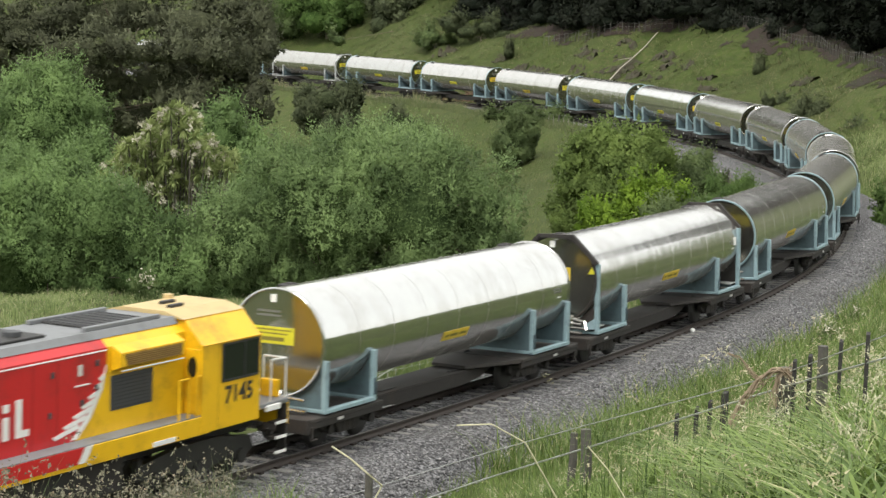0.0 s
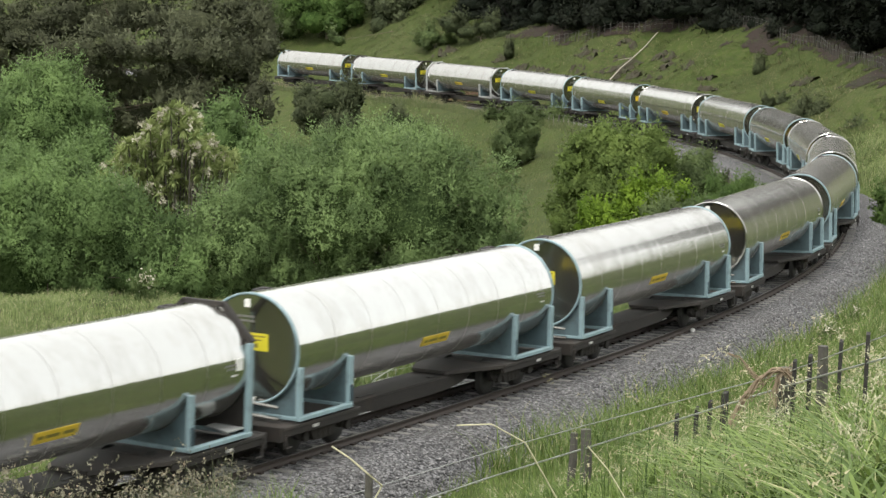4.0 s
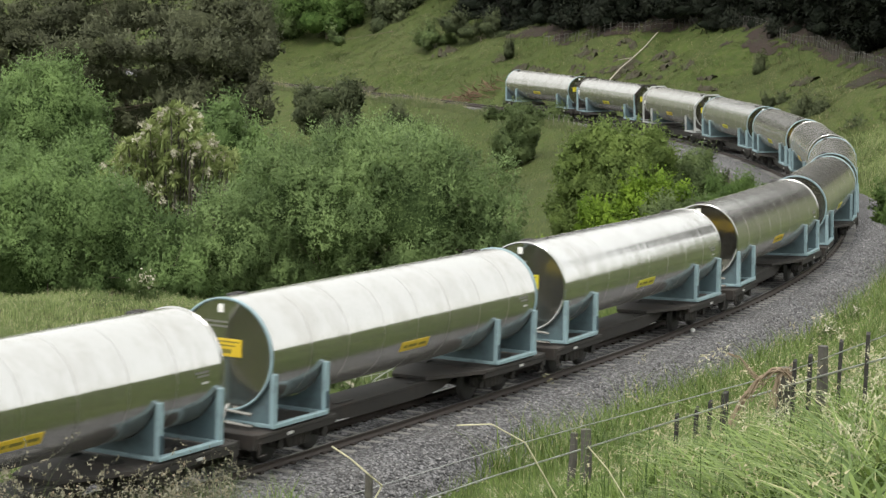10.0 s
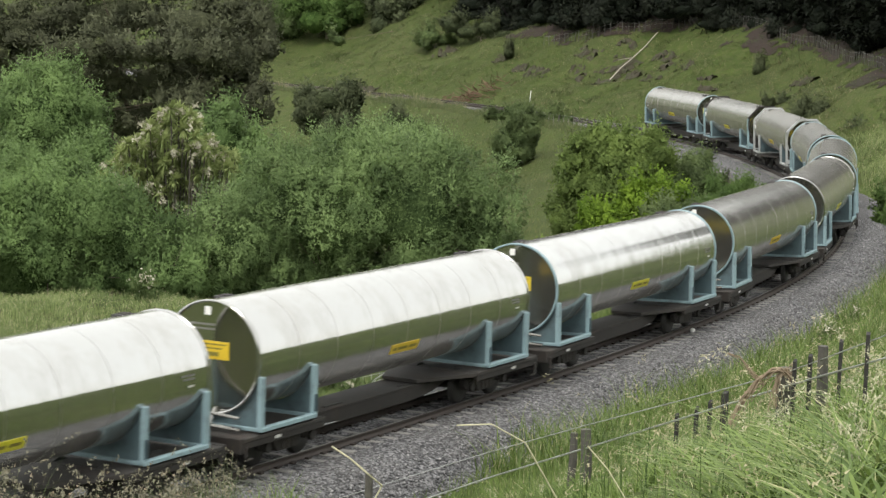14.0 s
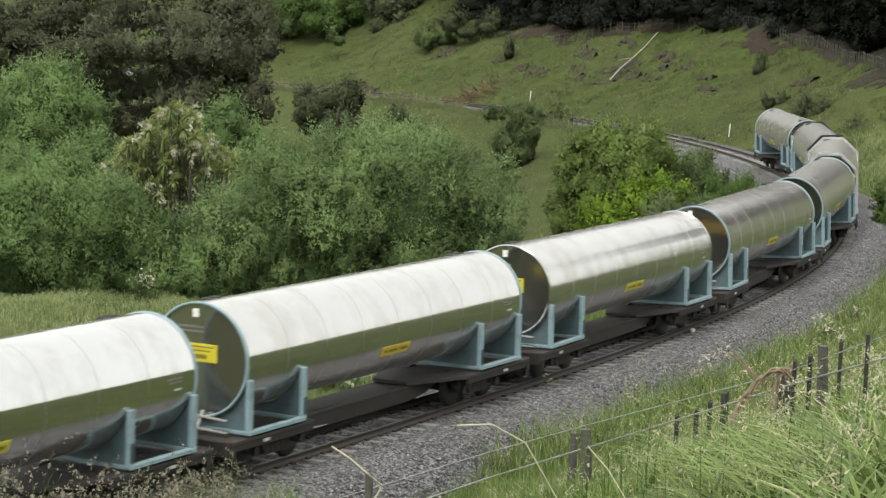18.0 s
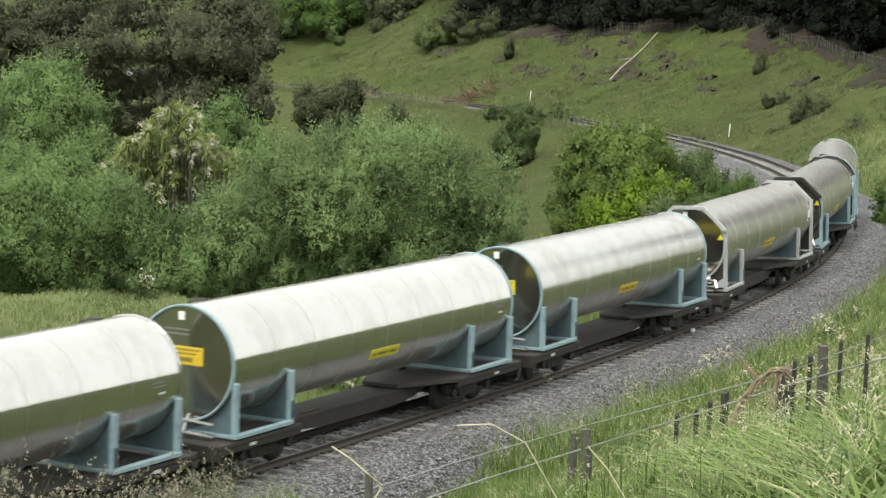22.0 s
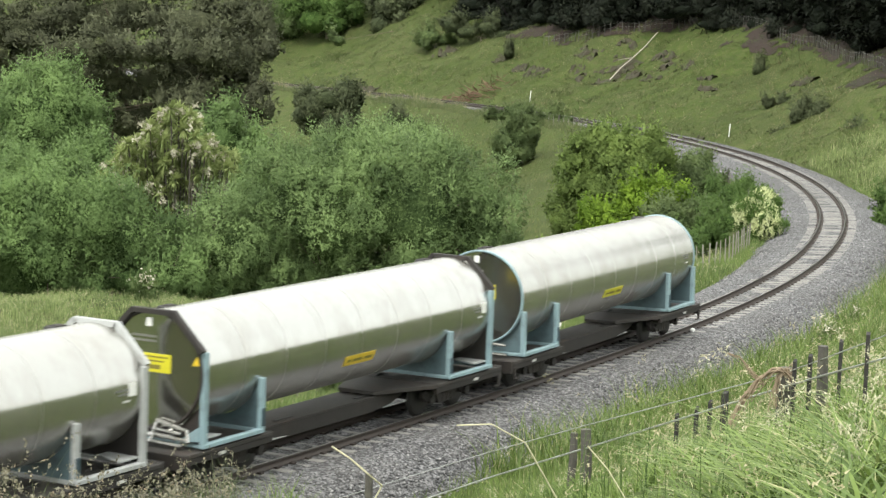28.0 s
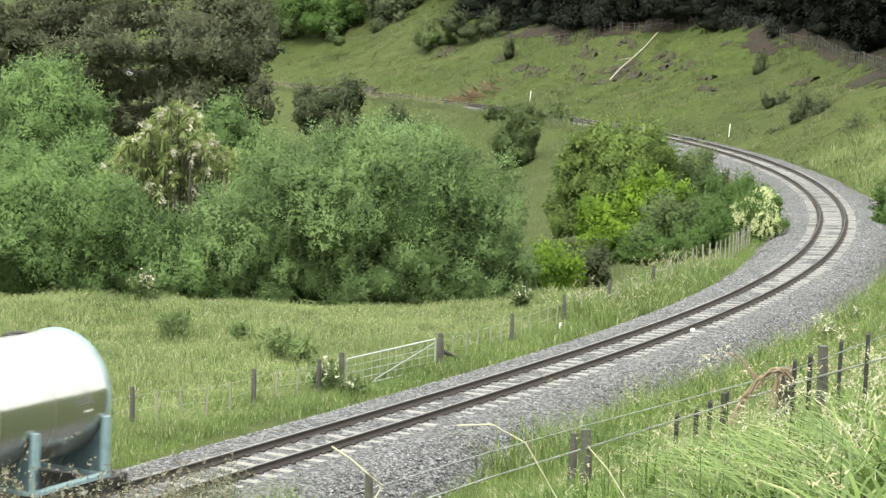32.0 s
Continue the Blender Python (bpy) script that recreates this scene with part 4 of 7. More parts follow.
def limbs(rnd, base, lobes, r0):
    """A tapered trunk that forks into limbs, one towards each lobe."""
    bm = bmesh.new()
    lobes = lobes[:9]
    base = Vector(base)
    top = Vector(np.mean([l[:3] for l in lobes], 0))
    fork = base + (top - base) * 0.35
    rod(bm, base - Vector((0, 0, 0.3)), fork, r0, 8, r0 * 0.75)
    for l in lobes:
        end = Vector(l[:3])
        mid = fork.lerp(end, 0.5) + Vector(rnd.normal(size=3)) * 0.25
        rod(bm, fork, mid, r0 * 0.5, 6, r0 * 0.33)
        rod(bm, mid, end, r0 * 0.33, 5, r0 * 0.12)
        for _ in range(4):
            tip = end + Vector(rnd.normal(size=3)) * l[3] * 0.55
            rod(bm, mid.lerp(end, 0.6), tip, r0 * 0.14, 4, r0 * 0.04)
    return bm


SHADES = {}


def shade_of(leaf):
    """The inner shade of a crown as a colour: a duller, darker tone of its leaves."""
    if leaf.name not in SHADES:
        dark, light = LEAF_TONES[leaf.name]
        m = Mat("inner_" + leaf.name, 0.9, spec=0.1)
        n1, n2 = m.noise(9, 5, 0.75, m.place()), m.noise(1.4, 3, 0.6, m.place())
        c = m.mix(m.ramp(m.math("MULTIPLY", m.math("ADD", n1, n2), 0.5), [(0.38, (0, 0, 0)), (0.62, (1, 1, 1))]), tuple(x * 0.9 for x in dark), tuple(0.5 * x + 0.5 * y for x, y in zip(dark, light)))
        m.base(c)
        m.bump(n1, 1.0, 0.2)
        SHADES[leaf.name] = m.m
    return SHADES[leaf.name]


BARK = plain("grey_brown_bark", (0.16, 0.13, 0.10), 0.9, vary=0.4, scale=6, bump=0.5)


def make_tree(name, label, category, base, lobes, count, leaf, bark=BARK, size=(0.2, 0.045), trunk=0.16, seed=1, twig=0.25, droop=0.3, group="", core=0.76, flat=1.0, level=2, pads=0):
    """lobes are given round the tree's foot: x, y, z, rx, ry, rz; pads: flat sprays laid over them."""
    rnd = np.random.RandomState(seed)
    z = float(ground_height(np.array([base[0]]), np.array([base[1]]))[0])
    tree = tagged(new(name), label, category, group)
    tree.location = (base[0], base[1], z)
    sprays = lobes
    if pads:
        sprays = list(lobes)
        for i in range(pads):
            l = lobes[i % len(lobes)]
            d = rnd.normal(size=3) + np.array((0, -0.7, 0.25))
            d /= np.linalg.norm(d)
            r = rnd.uniform(0.32, 0.52) * l[3]
            sprays.append((l[0] + d[0] * l[3], l[1] + d[1] * l[4], l[2] + d[2] * l[5], r, r * 0.8, max(0.38, 0.24 * r)))
    c, nrm = crown_points(rnd, sprays, int(count * 0.8), twig, flat, 0.30 if name == "willow" else 0.14)
    v, f = scatter_leaves(rnd, c, nrm, size[0] * 1.0, size[1] * 0.92, droop)
    nrm = nrm / (np.linalg.norm(nrm, axis=1)[:, None] + 1e-9)
    part("trunk", limbs(rnd, (0, 0, 0), lobes, trunk), bark, tree)
    leaves = fast_mesh("crown", v, f, True)
    # leaf normals follow the clumps, so puffs shade as rounded masses
    leaves.normals_split_custom_set_from_vertices(np.repeat(nrm, 3, 0))
    crown = part("crown", leaves, leaf, tree)
    part("inner_foliage", inner_mass(rnd, lobes, core, level), shade_of(leaf), crown, "solid body coloured as the inner shade of the crown")
    return tree

WILLOW_LEAF = leaf_material("willow_leaf", (0.034, 0.062, 0.021), (0.236, 0.336, 0.126), 0.25)
WILLOW_PALE = leaf_material("pale_willow_leaf", (0.034, 0.065, 0.020), (0.216, 0.322, 0.112), 0.25)
MACRO_LEAF = leaf_material("dark_conifer_spray", (0.044, 0.049, 0.029), (0.132, 0.146, 0.080), 0.2)
DARK_LEAF = leaf_material("dark_shrub_leaf", (0.035, 0.048, 0.023), (0.110, 0.130, 0.062), 0.2)
OLIVE_LEAF = leaf_material("olive_leaf", (0.046, 0.073, 0.027), (0.167, 0.221, 0.084), 0.3)
OLIVE_BRIGHT = leaf_material("fresh_olive_leaf", (0.056, 0.090, 0.024), (0.208, 0.284, 0.076), 0.35)
BRIGHT_LEAF = leaf_material("glossy_bright_leaf", (0.056, 0.112, 0.011), (0.208, 0.320, 0.032), 0.35)
FERN_LEAF = leaf_material("soft_fern_leaf", (0.042, 0.083, 0.020), (0.131, 0.206, 0.056), 0.35)
# trunks near-black: the wood's deep shade is in the colour; needles nearly as dark
PINE_BARK = plain("shade_dark_pine_bark", (0.009, 0.008, 0.007), 0.95, vary=0.4, scale=5)
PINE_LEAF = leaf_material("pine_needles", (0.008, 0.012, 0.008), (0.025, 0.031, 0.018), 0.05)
make_tree("willow", "broad bushy grey-green willow at the paddock edge", "tree", (-2.62, 80.25),
          [(-4.59, -0.25, 2.33, 1.72, 1.72, 2.02), (-2.87, 0.75, 4.13, 1.74, 1.64, 1.64), (-1.15, -0.25, 3.48, 2.12, 2.12, 2.43), (-1.15, 2.75, 5.25, 1.78, 1.26, 1.26), (1.48, -0.25, 3.98, 2.33, 2.33, 2.33), (0.85, 2.75, 5.53, 1.26, 0.94, 0.94), (3.64, 0.75, 3.53, 1.74, 1.74, 2.05), (2.78, -0.25, 1.76, 1.92, 1.42, 1.42), (-1.92, -0.25, 1.60, 2.12, 1.32, 1.32), (-4.57, -0.25, 1.30, 1.52, 1.11, 1.11), (4.63, 0.75, 1.89, 1.13, 1.13, 1.23), (0.76, -1.25, 1.62, 1.80, 1.20, 1.20), (-3.46, -1.25, 1.07, 1.20, 0.80, 0.80), (-0.63, -1.25, 0.96, 1.40, 0.70, 0.70), (2.20, -1.25, 0.96, 1.60, 0.60, 0.60), (4.01, -1.25, 1.12, 1.20, 0.70, 0.70)],
          165000, WILLOW_LEAF, size=(0.13, 0.030), trunk=0.22, seed=3, twig=0.17, core=0.68)
make_tree("willow", "pale green bushy willow with long shoots", "tree", (-12.07, 78.80),
          [(-1.72, 0.20, 3.20, 2.50, 2.00, 2.00), (-3.53, 1.20, 3.43, 1.72, 1.72, 1.82), (0.21, 0.20, 2.45, 1.60, 1.60, 1.70), (-2.32, -0.80, 2.09, 2.17, 1.38, 1.38), (2.00, 1.20, 1.55, 1.62, 1.62, 1.60), (1.47, -0.80, 1.41, 1.97, 0.69, 0.69), (2.95, 0.20, 1.53, 1.20, 1.00, 1.00), (-2.71, -0.80, 1.27, 1.78, 0.69, 0.69), (-0.52, -0.80, 1.24, 1.38, 0.59, 0.59), (4.17, 0.20, 0.86, 0.90, 0.60, 0.60)],
          120000, WILLOW_PALE, size=(0.13, 0.029), trunk=0.18, seed=4, twig=0.17, core=0.68)
make_tree("willow", "rounded light green willow behind the scrub", "tree", (-19.66, 111.20),
          [(-0.51, 0.80, 10.54, 2.41, 2.41, 2.55), (-2.40, 1.80, 9.40, 2.00, 2.00, 2.57), (1.06, 0.80, 9.74, 1.42, 1.42, 1.70), (-0.69, -1.20, 8.57, 3.06, 1.39, 1.39), (2.55, -2.20, 8.22, 1.93, 1.38, 1.38)],
          72000, WILLOW_PALE, size=(0.17, 0.042), trunk=0.2, seed=5, twig=0.24)
make_tree("willow", "pale green young willow beside the cabbage tree", "tree", (-9.76, 102.75),
          [(-0.43, 0.25, 9.83, 1.17, 1.17, 1.30), (0.51, 0.25, 8.81, 1.04, 1.04, 1.56), (-1.41, 2.25, 8.84, 1.19, 1.19, 1.33), (1.32, -2.75, 7.83, 1.01, 1.01, 1.52)],
          26851, WILLOW_PALE, size=(0.16, 0.045), trunk=0.12, seed=6, twig=0.22)
make_tree("macrocarpa", "huge dark old conifer with layered branches", "tree", (-20.69, 150.55),
          [(-8.29, 1.45, 14.24, 5.00, 2.11, 2.11), (-2.48, 3.45, 15.54, 5.45, 1.95, 1.95), (3.19, 1.45, 15.01, 4.61, 2.31, 2.31), (6.88, -0.55, 12.55, 2.28, 2.28, 2.28), (2.47, -1.55, 11.70, 4.52, 1.70, 1.70), (-3.11, 0.45, 11.41, 4.20, 1.72, 1.72), (-7.87, 3.45, 11.49, 4.28, 1.56, 1.56), (7.42, -1.55, 9.60, 1.88, 1.70, 1.70), (-0.01, 0.45, 8.65, 4.96, 2.10, 2.10), (5.19, -1.55, 7.64, 3.39, 1.88, 1.88), (8.81, -2.55, 9.90, 0.94, 0.94, 1.31), (-6.56, 4.45, 17.32, 5.10, 1.57, 1.57), (1.23, 4.45, 17.58, 5.10, 1.57, 1.57), (-12.12, 1.45, 12.58, 4.23, 3.08, 3.08), (5.78, 2.45, 14.69, 2.71, 2.32, 2.32), (-4.16, -2.55, 13.38, 4.12, 1.12, 1.12), (0.83, -3.55, 13.40, 3.35, 1.04, 1.04), (4.92, -3.55, 13.17, 2.60, 1.04, 1.04), (-5.61, -2.55, 9.97, 3.37, 1.12, 1.12), (3.50, -3.55, 9.97, 2.97, 1.04, 1.04)],
          175000, MACRO_LEAF, size=(0.30, 0.064), trunk=0.55, seed=7, twig=0.32, droop=-0.1, core=0.55, flat=0.45, pads=120)
make_tree("shrub", "dark round shrub with bare pale branches", "shrub", (-9.79, 187.00),
          [(-1.42, 0.00, 3.89, 1.61, 1.61, 1.99), (1.28, 0.00, 3.98, 1.51, 1.51, 2.13), (0.23, -1.00, 2.74, 2.16, 1.51, 1.51), (-0.27, 0.00, 5.21, 1.99, 1.04, 1.04), (0.19, 1.00, 3.88, 1.90, 1.90, 1.90)],
          19392, DARK_LEAF, size=(0.23, 0.080), trunk=0.14, seed=8, twig=0.3)
make_tree("shrub", "small dark round bush on the grassy bank", "shrub", (-3.75, 189.00),
          [(-0.39, 0.00, 1.11, 0.72, 0.72, 0.86), (0.42, 0.00, 1.14, 0.67, 0.67, 0.81), (-0.02, 0.00, 1.55, 0.57, 0.43, 0.43)],
          8114, DARK_LEAF, size=(0.21, 0.068), trunk=0.06, seed=9, twig=0.2)
make_tree("shrub", "upright dark green bush on the bank", "shrub", (5.09, 164.00),
          [(-0.30, 0.00, 1.06, 1.08, 1.08, 1.41), (0.28, 0.00, 2.16, 1.08, 1.00, 1.00), (-0.91, 0.00, 0.54, 0.50, 0.50, 0.83), (0.94, 0.00, 1.23, 0.62, 0.62, 1.04)],
          20287, OLIVE_LEAF, size=(0.21, 0.068), trunk=0.1, seed=10, twig=0.25)
make_tree("shrub", "low grey-green scrub below the far track", "shrub", (6.87, 176.00),
          [(1.30, 0.00, 0.05, 1.56, 0.76, 0.76), (-1.17, 0.00, 0.50, 1.69, 0.62, 0.62), (2.40, 0.00, 0.44, 0.80, 0.45, 0.45), (-2.95, 0.00, 0.52, 0.89, 0.36, 0.36), (0.43, 0.00, -0.65, 0.89, 0.71, 0.71)],
          18258, OLIVE_LEAF, size=(0.21, 0.056), trunk=0.06, seed=11, twig=0.25)
make_tree("shrub", "wispy pale scrub on the gully slope", "shrub", (-1.63, 160.00),
          [(-0.22, 0.00, 4.47, 1.54, 1.05, 1.05), (1.43, 0.00, 3.79, 0.89, 0.65, 0.65), (-1.21, 0.00, 3.82, 0.81, 0.57, 0.57)],
          8114, WILLOW_LEAF, size=(0.21, 0.045), trunk=0.05, seed=12, twig=0.3)
make_tree("tree", "spreading olive green tree in the gully", "tree", (8.93, 121.88),
          [(-0.56, 0.12, 4.15, 1.70, 1.30, 1.30), (1.60, 0.12, 4.23, 1.85, 1.39, 1.39), (-1.58, 0.12, 2.56, 1.23, 1.23, 1.48), (0.37, -0.88, 2.42, 2.14, 1.84, 1.84), (2.86, 0.12, 3.80, 0.86, 0.86, 0.93), (-1.83, 0.12, 1.00, 0.93, 0.93, 1.08), (0.24, 1.12, 5.19, 1.09, 0.56, 0.56), (-1.10, -0.88, 0.67, 1.38, 0.92, 0.92)],
          59670, OLIVE_BRIGHT, size=(0.20, 0.068), trunk=0.18, seed=13, twig=0.24)
make_tree("shrub", "glossy bright green bush above the gully", "shrub", (9.49, 108.86),
          [(0.51, 1.14, 2.69, 1.11, 0.67, 0.67), (2.01, 2.14, 2.58, 1.12, 0.67, 0.67), (-0.01, 1.14, 1.83, 1.06, 0.83, 0.83), (-1.94, -0.86, 1.29, 1.42, 0.82, 0.82), (-0.76, -1.86, 0.90, 1.30, 0.76, 0.76), (-2.58, -2.86, 0.68, 1.07, 0.59, 0.59), (2.77, 1.14, 2.20, 0.50, 0.45, 0.45)],
          32818, BRIGHT_LEAF, size=(0.17, 0.085), trunk=0.08, seed=14, twig=0.2)
make_tree("shrub", "dull green bush among brighter shrubs", "shrub", (10.85, 106.67),
          [(0.16, 0.33, 0.94, 1.22, 0.87, 0.87), (-1.27, -0.67, 0.46, 0.94, 0.67, 0.67), (1.11, 0.33, 0.83, 0.68, 0.68, 0.68)],
          14917, OLIVE_LEAF, size=(0.16, 0.056), trunk=0.07, seed=15, twig=0.2)
make_tree("shrub", "glossy bright green bush beside the fence", "shrub", (3.64, 85.50),
          [(0.14, 0.50, 1.28, 1.20, 0.61, 0.61), (-0.74, -0.50, 0.67, 0.69, 0.52, 0.52), (0.87, -0.50, 1.05, 0.86, 0.64, 0.64), (-0.28, 0.50, 0.87, 0.76, 0.54, 0.54)],
          20884, BRIGHT_LEAF, size=(0.13, 0.068), trunk=0.06, seed=16, twig=0.16)
make_tree("shrub", "dark tangled bush beside the fence", "shrub", (5.51, 86.67),
          [(0.08, 0.33, 0.97, 0.92, 0.57, 0.57), (-0.73, -0.67, 0.74, 0.76, 0.54, 0.54), (0.65, 0.33, 0.76, 0.55, 0.44, 0.44)],
          14917, DARK_LEAF, size=(0.13, 0.051), trunk=0.06, seed=17, twig=0.16)
make_tree("shrub", "soft green ferny scrub behind the fence", "shrub", (9.96, 92.20),
          [(-0.68, -0.20, 0.61, 1.40, 0.47, 0.47), (0.93, 0.80, 1.01, 1.13, 0.56, 0.56), (1.86, 2.80, 1.41, 0.77, 0.62, 0.62), (-1.93, -1.20, 0.34, 0.92, 0.37, 0.37), (-0.18, -2.20, 0.53, 1.02, 0.32, 0.32)],
          19392, FERN_LEAF, size=(0.14, 0.045), trunk=0.04, seed=18, twig=0.2)
make_tree("shrub", "dark scrub on the embankment edge", "shrub", (14.51, 126.75),
          [(-0.76, 0.25, 0.80, 0.96, 0.90, 0.90), (0.50, 2.25, 1.38, 0.52, 0.52, 0.59), (0.58, -0.75, 0.78, 0.76, 0.51, 0.51), (-0.31, -1.75, 0.36, 0.79, 0.57, 0.57)],
          12530, OLIVE_LEAF, size=(0.17, 0.056), trunk=0.06, seed=19, twig=0.22)
make_tree("shrub", "soft grassy scrub beside the track bed", "shrub", (14.21, 112.00),
          [(-0.06, 0.00, 0.83, 0.96, 0.68, 0.68), (-0.83, -2.00, 0.16, 1.11, 0.61, 0.61), (0.89, 2.00, 1.10, 0.52, 0.40, 0.40)],
          10740, FERN_LEAF, size=(0.17, 0.040), trunk=0.04, seed=20, twig=0.22)
make_tree("shrub", "dark gorse patch on the far hillside", "shrub", (25.87, 160.00),
          [(-0.06, 0.00, -0.27, 1.54, 0.89, 0.89), (-1.43, 0.00, -1.29, 0.97, 0.57, 0.57), (1.20, 0.00, -1.16, 1.21, 0.65, 0.65), (0.29, 0.00, 0.63, 0.89, 0.40, 0.40)],
          15514, DARK_LEAF, size=(0.20, 0.056), trunk=0.05, seed=21, twig=0.24)
make_tree("shrub", "dark gorse patch on the far hillside", "shrub", (28.66, 150.00),
          [(-0.96, 0.00, -1.54, 1.29, 0.76, 0.76), (0.36, 0.00, -1.31, 0.91, 0.68, 0.68), (0.60, 0.00, -2.25, 0.76, 0.53, 0.53)],
          9547, DARK_LEAF, size=(0.20, 0.056), trunk=0.05, seed=22, twig=0.24)
make_tree("shrub", "small dark bush on the far hillside", "shrub", (24.95, 170.00),
          [(-0.60, 0.00, 0.06, 0.43, 0.43, 0.43), (0.60, 0.00, 0.02, 0.56, 0.39, 0.39)],
          2684, DARK_LEAF, size=(0.20, 0.056), trunk=0.04, seed=23, twig=0.2)
make_tree("shrub", "small dark bush on the far hillside", "shrub", (25.28, 183.00),
          [(0.00, 0.00, 0.26, 0.60, 0.60, 0.79)],
          2684, DARK_LEAF, size=(0.20, 0.056), trunk=0.05, seed=24, twig=0.2)
make_tree("shrub", "green hedge scrub beside the outer ballast", "shrub", (21.05, 103.67),
          [(-0.20, -0.67, -0.27, 0.73, 0.73, 1.69), (0.86, 5.33, 0.70, 0.66, 0.66, 0.83), (-0.66, -4.67, -1.58, 0.55, 0.55, 0.75)],
          13425, FERN_LEAF, size=(0.16, 0.051), trunk=0.05, seed=25, twig=0.2)
make_tree("shrub", "dull green scrub on the upper hillside", "shrub", (-5.33, 239.67),
          [(1.67, -1.67, -2.29, 1.69, 1.20, 1.20), (4.87, 1.33, 0.43, 1.10, 0.85, 0.85), (-6.55, 0.33, -1.74, 0.85, 0.61, 0.61)],
          7160, OLIVE_LEAF, size=(0.34, 0.102), trunk=0.06, seed=26, twig=0.3)
make_tree("tree", "native bush tree at the top of the hill", "tree", (-18.58, 252.00),
          [(-0.40, 1.00, 3.08, 3.84, 3.20, 3.20), (-1.48, -1.00, 1.51, 2.29, 1.90, 1.90), (1.14, 1.00, 5.03, 2.69, 1.92, 1.92), (0.74, -1.00, 1.27, 1.90, 1.59, 1.59)],
          9000, OLIVE_LEAF, size=(0.36, 0.13), trunk=0.2, seed=30, twig=0.45)
make_tree("tree", "native bush tree at the top of the hill", "tree", (-13.61, 248.00),
          [(-0.38, 1.00, 3.38, 3.46, 2.83, 2.83), (-1.47, -1.00, 1.83, 2.06, 1.69, 1.69), (1.13, 1.00, 5.30, 2.42, 1.70, 1.70), (0.72, -1.00, 1.60, 1.72, 1.41, 1.41)],
          9000, FERN_LEAF, size=(0.36, 0.13), trunk=0.2, seed=31, twig=0.45)
make_tree("tree", "native bush tree at the top of the hill", "tree", (-9.73, 252.00),
          [(-0.37, 1.00, 1.02, 3.84, 2.56, 2.56), (-1.51, -1.00, -0.56, 2.29, 1.52, 1.52), (1.16, 1.00, 2.97, 2.69, 1.54, 1.54), (0.71, -1.00, -0.80, 1.90, 1.27, 1.27)],
          9000, OLIVE_LEAF, size=(0.36, 0.13), trunk=0.2, seed=32, twig=0.45)
make_tree("tree", "native bush tree at the top of the hill", "tree", (-6.04, 245.00),
          [(-0.35, 1.00, 0.62, 2.49, 2.49, 2.49), (-1.48, -1.00, -0.91, 1.48, 1.48, 1.48), (1.14, 1.00, 2.51, 1.74, 1.49, 1.49), (0.68, -1.00, -1.14, 1.23, 1.23, 1.23)],
          9000, DARK_LEAF, size=(0.36, 0.13), trunk=0.2, seed=33, twig=0.45)
make_tree("tree", "native bush tree at the top of the hill", "tree", (-3.42, 252.00),
          [(-0.35, 1.00, -1.84, 3.20, 2.24, 2.24), (-1.53, -1.00, -3.43, 1.90, 1.33, 1.33), (1.18, 1.00, 0.10, 2.24, 1.34, 1.34), (0.69, -1.00, -3.67, 1.59, 1.11, 1.11)],
          9000, OLIVE_LEAF, size=(0.36, 0.13), trunk=0.2, seed=34, twig=0.45)
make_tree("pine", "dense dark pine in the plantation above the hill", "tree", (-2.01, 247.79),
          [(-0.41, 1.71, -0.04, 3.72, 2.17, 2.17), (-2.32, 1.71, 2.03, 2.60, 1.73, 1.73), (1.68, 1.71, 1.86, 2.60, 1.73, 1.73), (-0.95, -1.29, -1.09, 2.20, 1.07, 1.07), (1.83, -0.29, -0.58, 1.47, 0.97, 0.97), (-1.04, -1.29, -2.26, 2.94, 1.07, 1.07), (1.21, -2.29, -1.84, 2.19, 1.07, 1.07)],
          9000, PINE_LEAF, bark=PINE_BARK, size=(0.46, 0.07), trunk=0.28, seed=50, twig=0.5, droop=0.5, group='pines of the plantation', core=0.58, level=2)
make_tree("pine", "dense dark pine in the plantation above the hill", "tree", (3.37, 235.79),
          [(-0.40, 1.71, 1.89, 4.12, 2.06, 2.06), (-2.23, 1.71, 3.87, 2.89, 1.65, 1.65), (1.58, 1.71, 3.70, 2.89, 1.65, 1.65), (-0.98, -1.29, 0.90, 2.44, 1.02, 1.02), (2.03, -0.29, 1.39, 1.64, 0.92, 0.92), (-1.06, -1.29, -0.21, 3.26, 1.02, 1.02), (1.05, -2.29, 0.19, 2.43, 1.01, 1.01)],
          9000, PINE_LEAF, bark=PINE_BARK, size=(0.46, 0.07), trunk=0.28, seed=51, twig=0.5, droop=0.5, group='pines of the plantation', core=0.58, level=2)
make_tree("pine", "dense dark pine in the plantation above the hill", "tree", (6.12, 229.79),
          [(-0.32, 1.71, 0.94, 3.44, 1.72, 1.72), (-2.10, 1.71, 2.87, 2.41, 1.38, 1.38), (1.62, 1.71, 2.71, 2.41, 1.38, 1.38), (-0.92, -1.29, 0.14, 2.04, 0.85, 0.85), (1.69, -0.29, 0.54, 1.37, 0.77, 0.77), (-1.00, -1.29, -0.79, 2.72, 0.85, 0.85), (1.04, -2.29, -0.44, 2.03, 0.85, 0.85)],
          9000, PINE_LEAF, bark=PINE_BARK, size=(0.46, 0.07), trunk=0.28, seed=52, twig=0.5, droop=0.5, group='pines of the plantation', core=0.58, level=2)
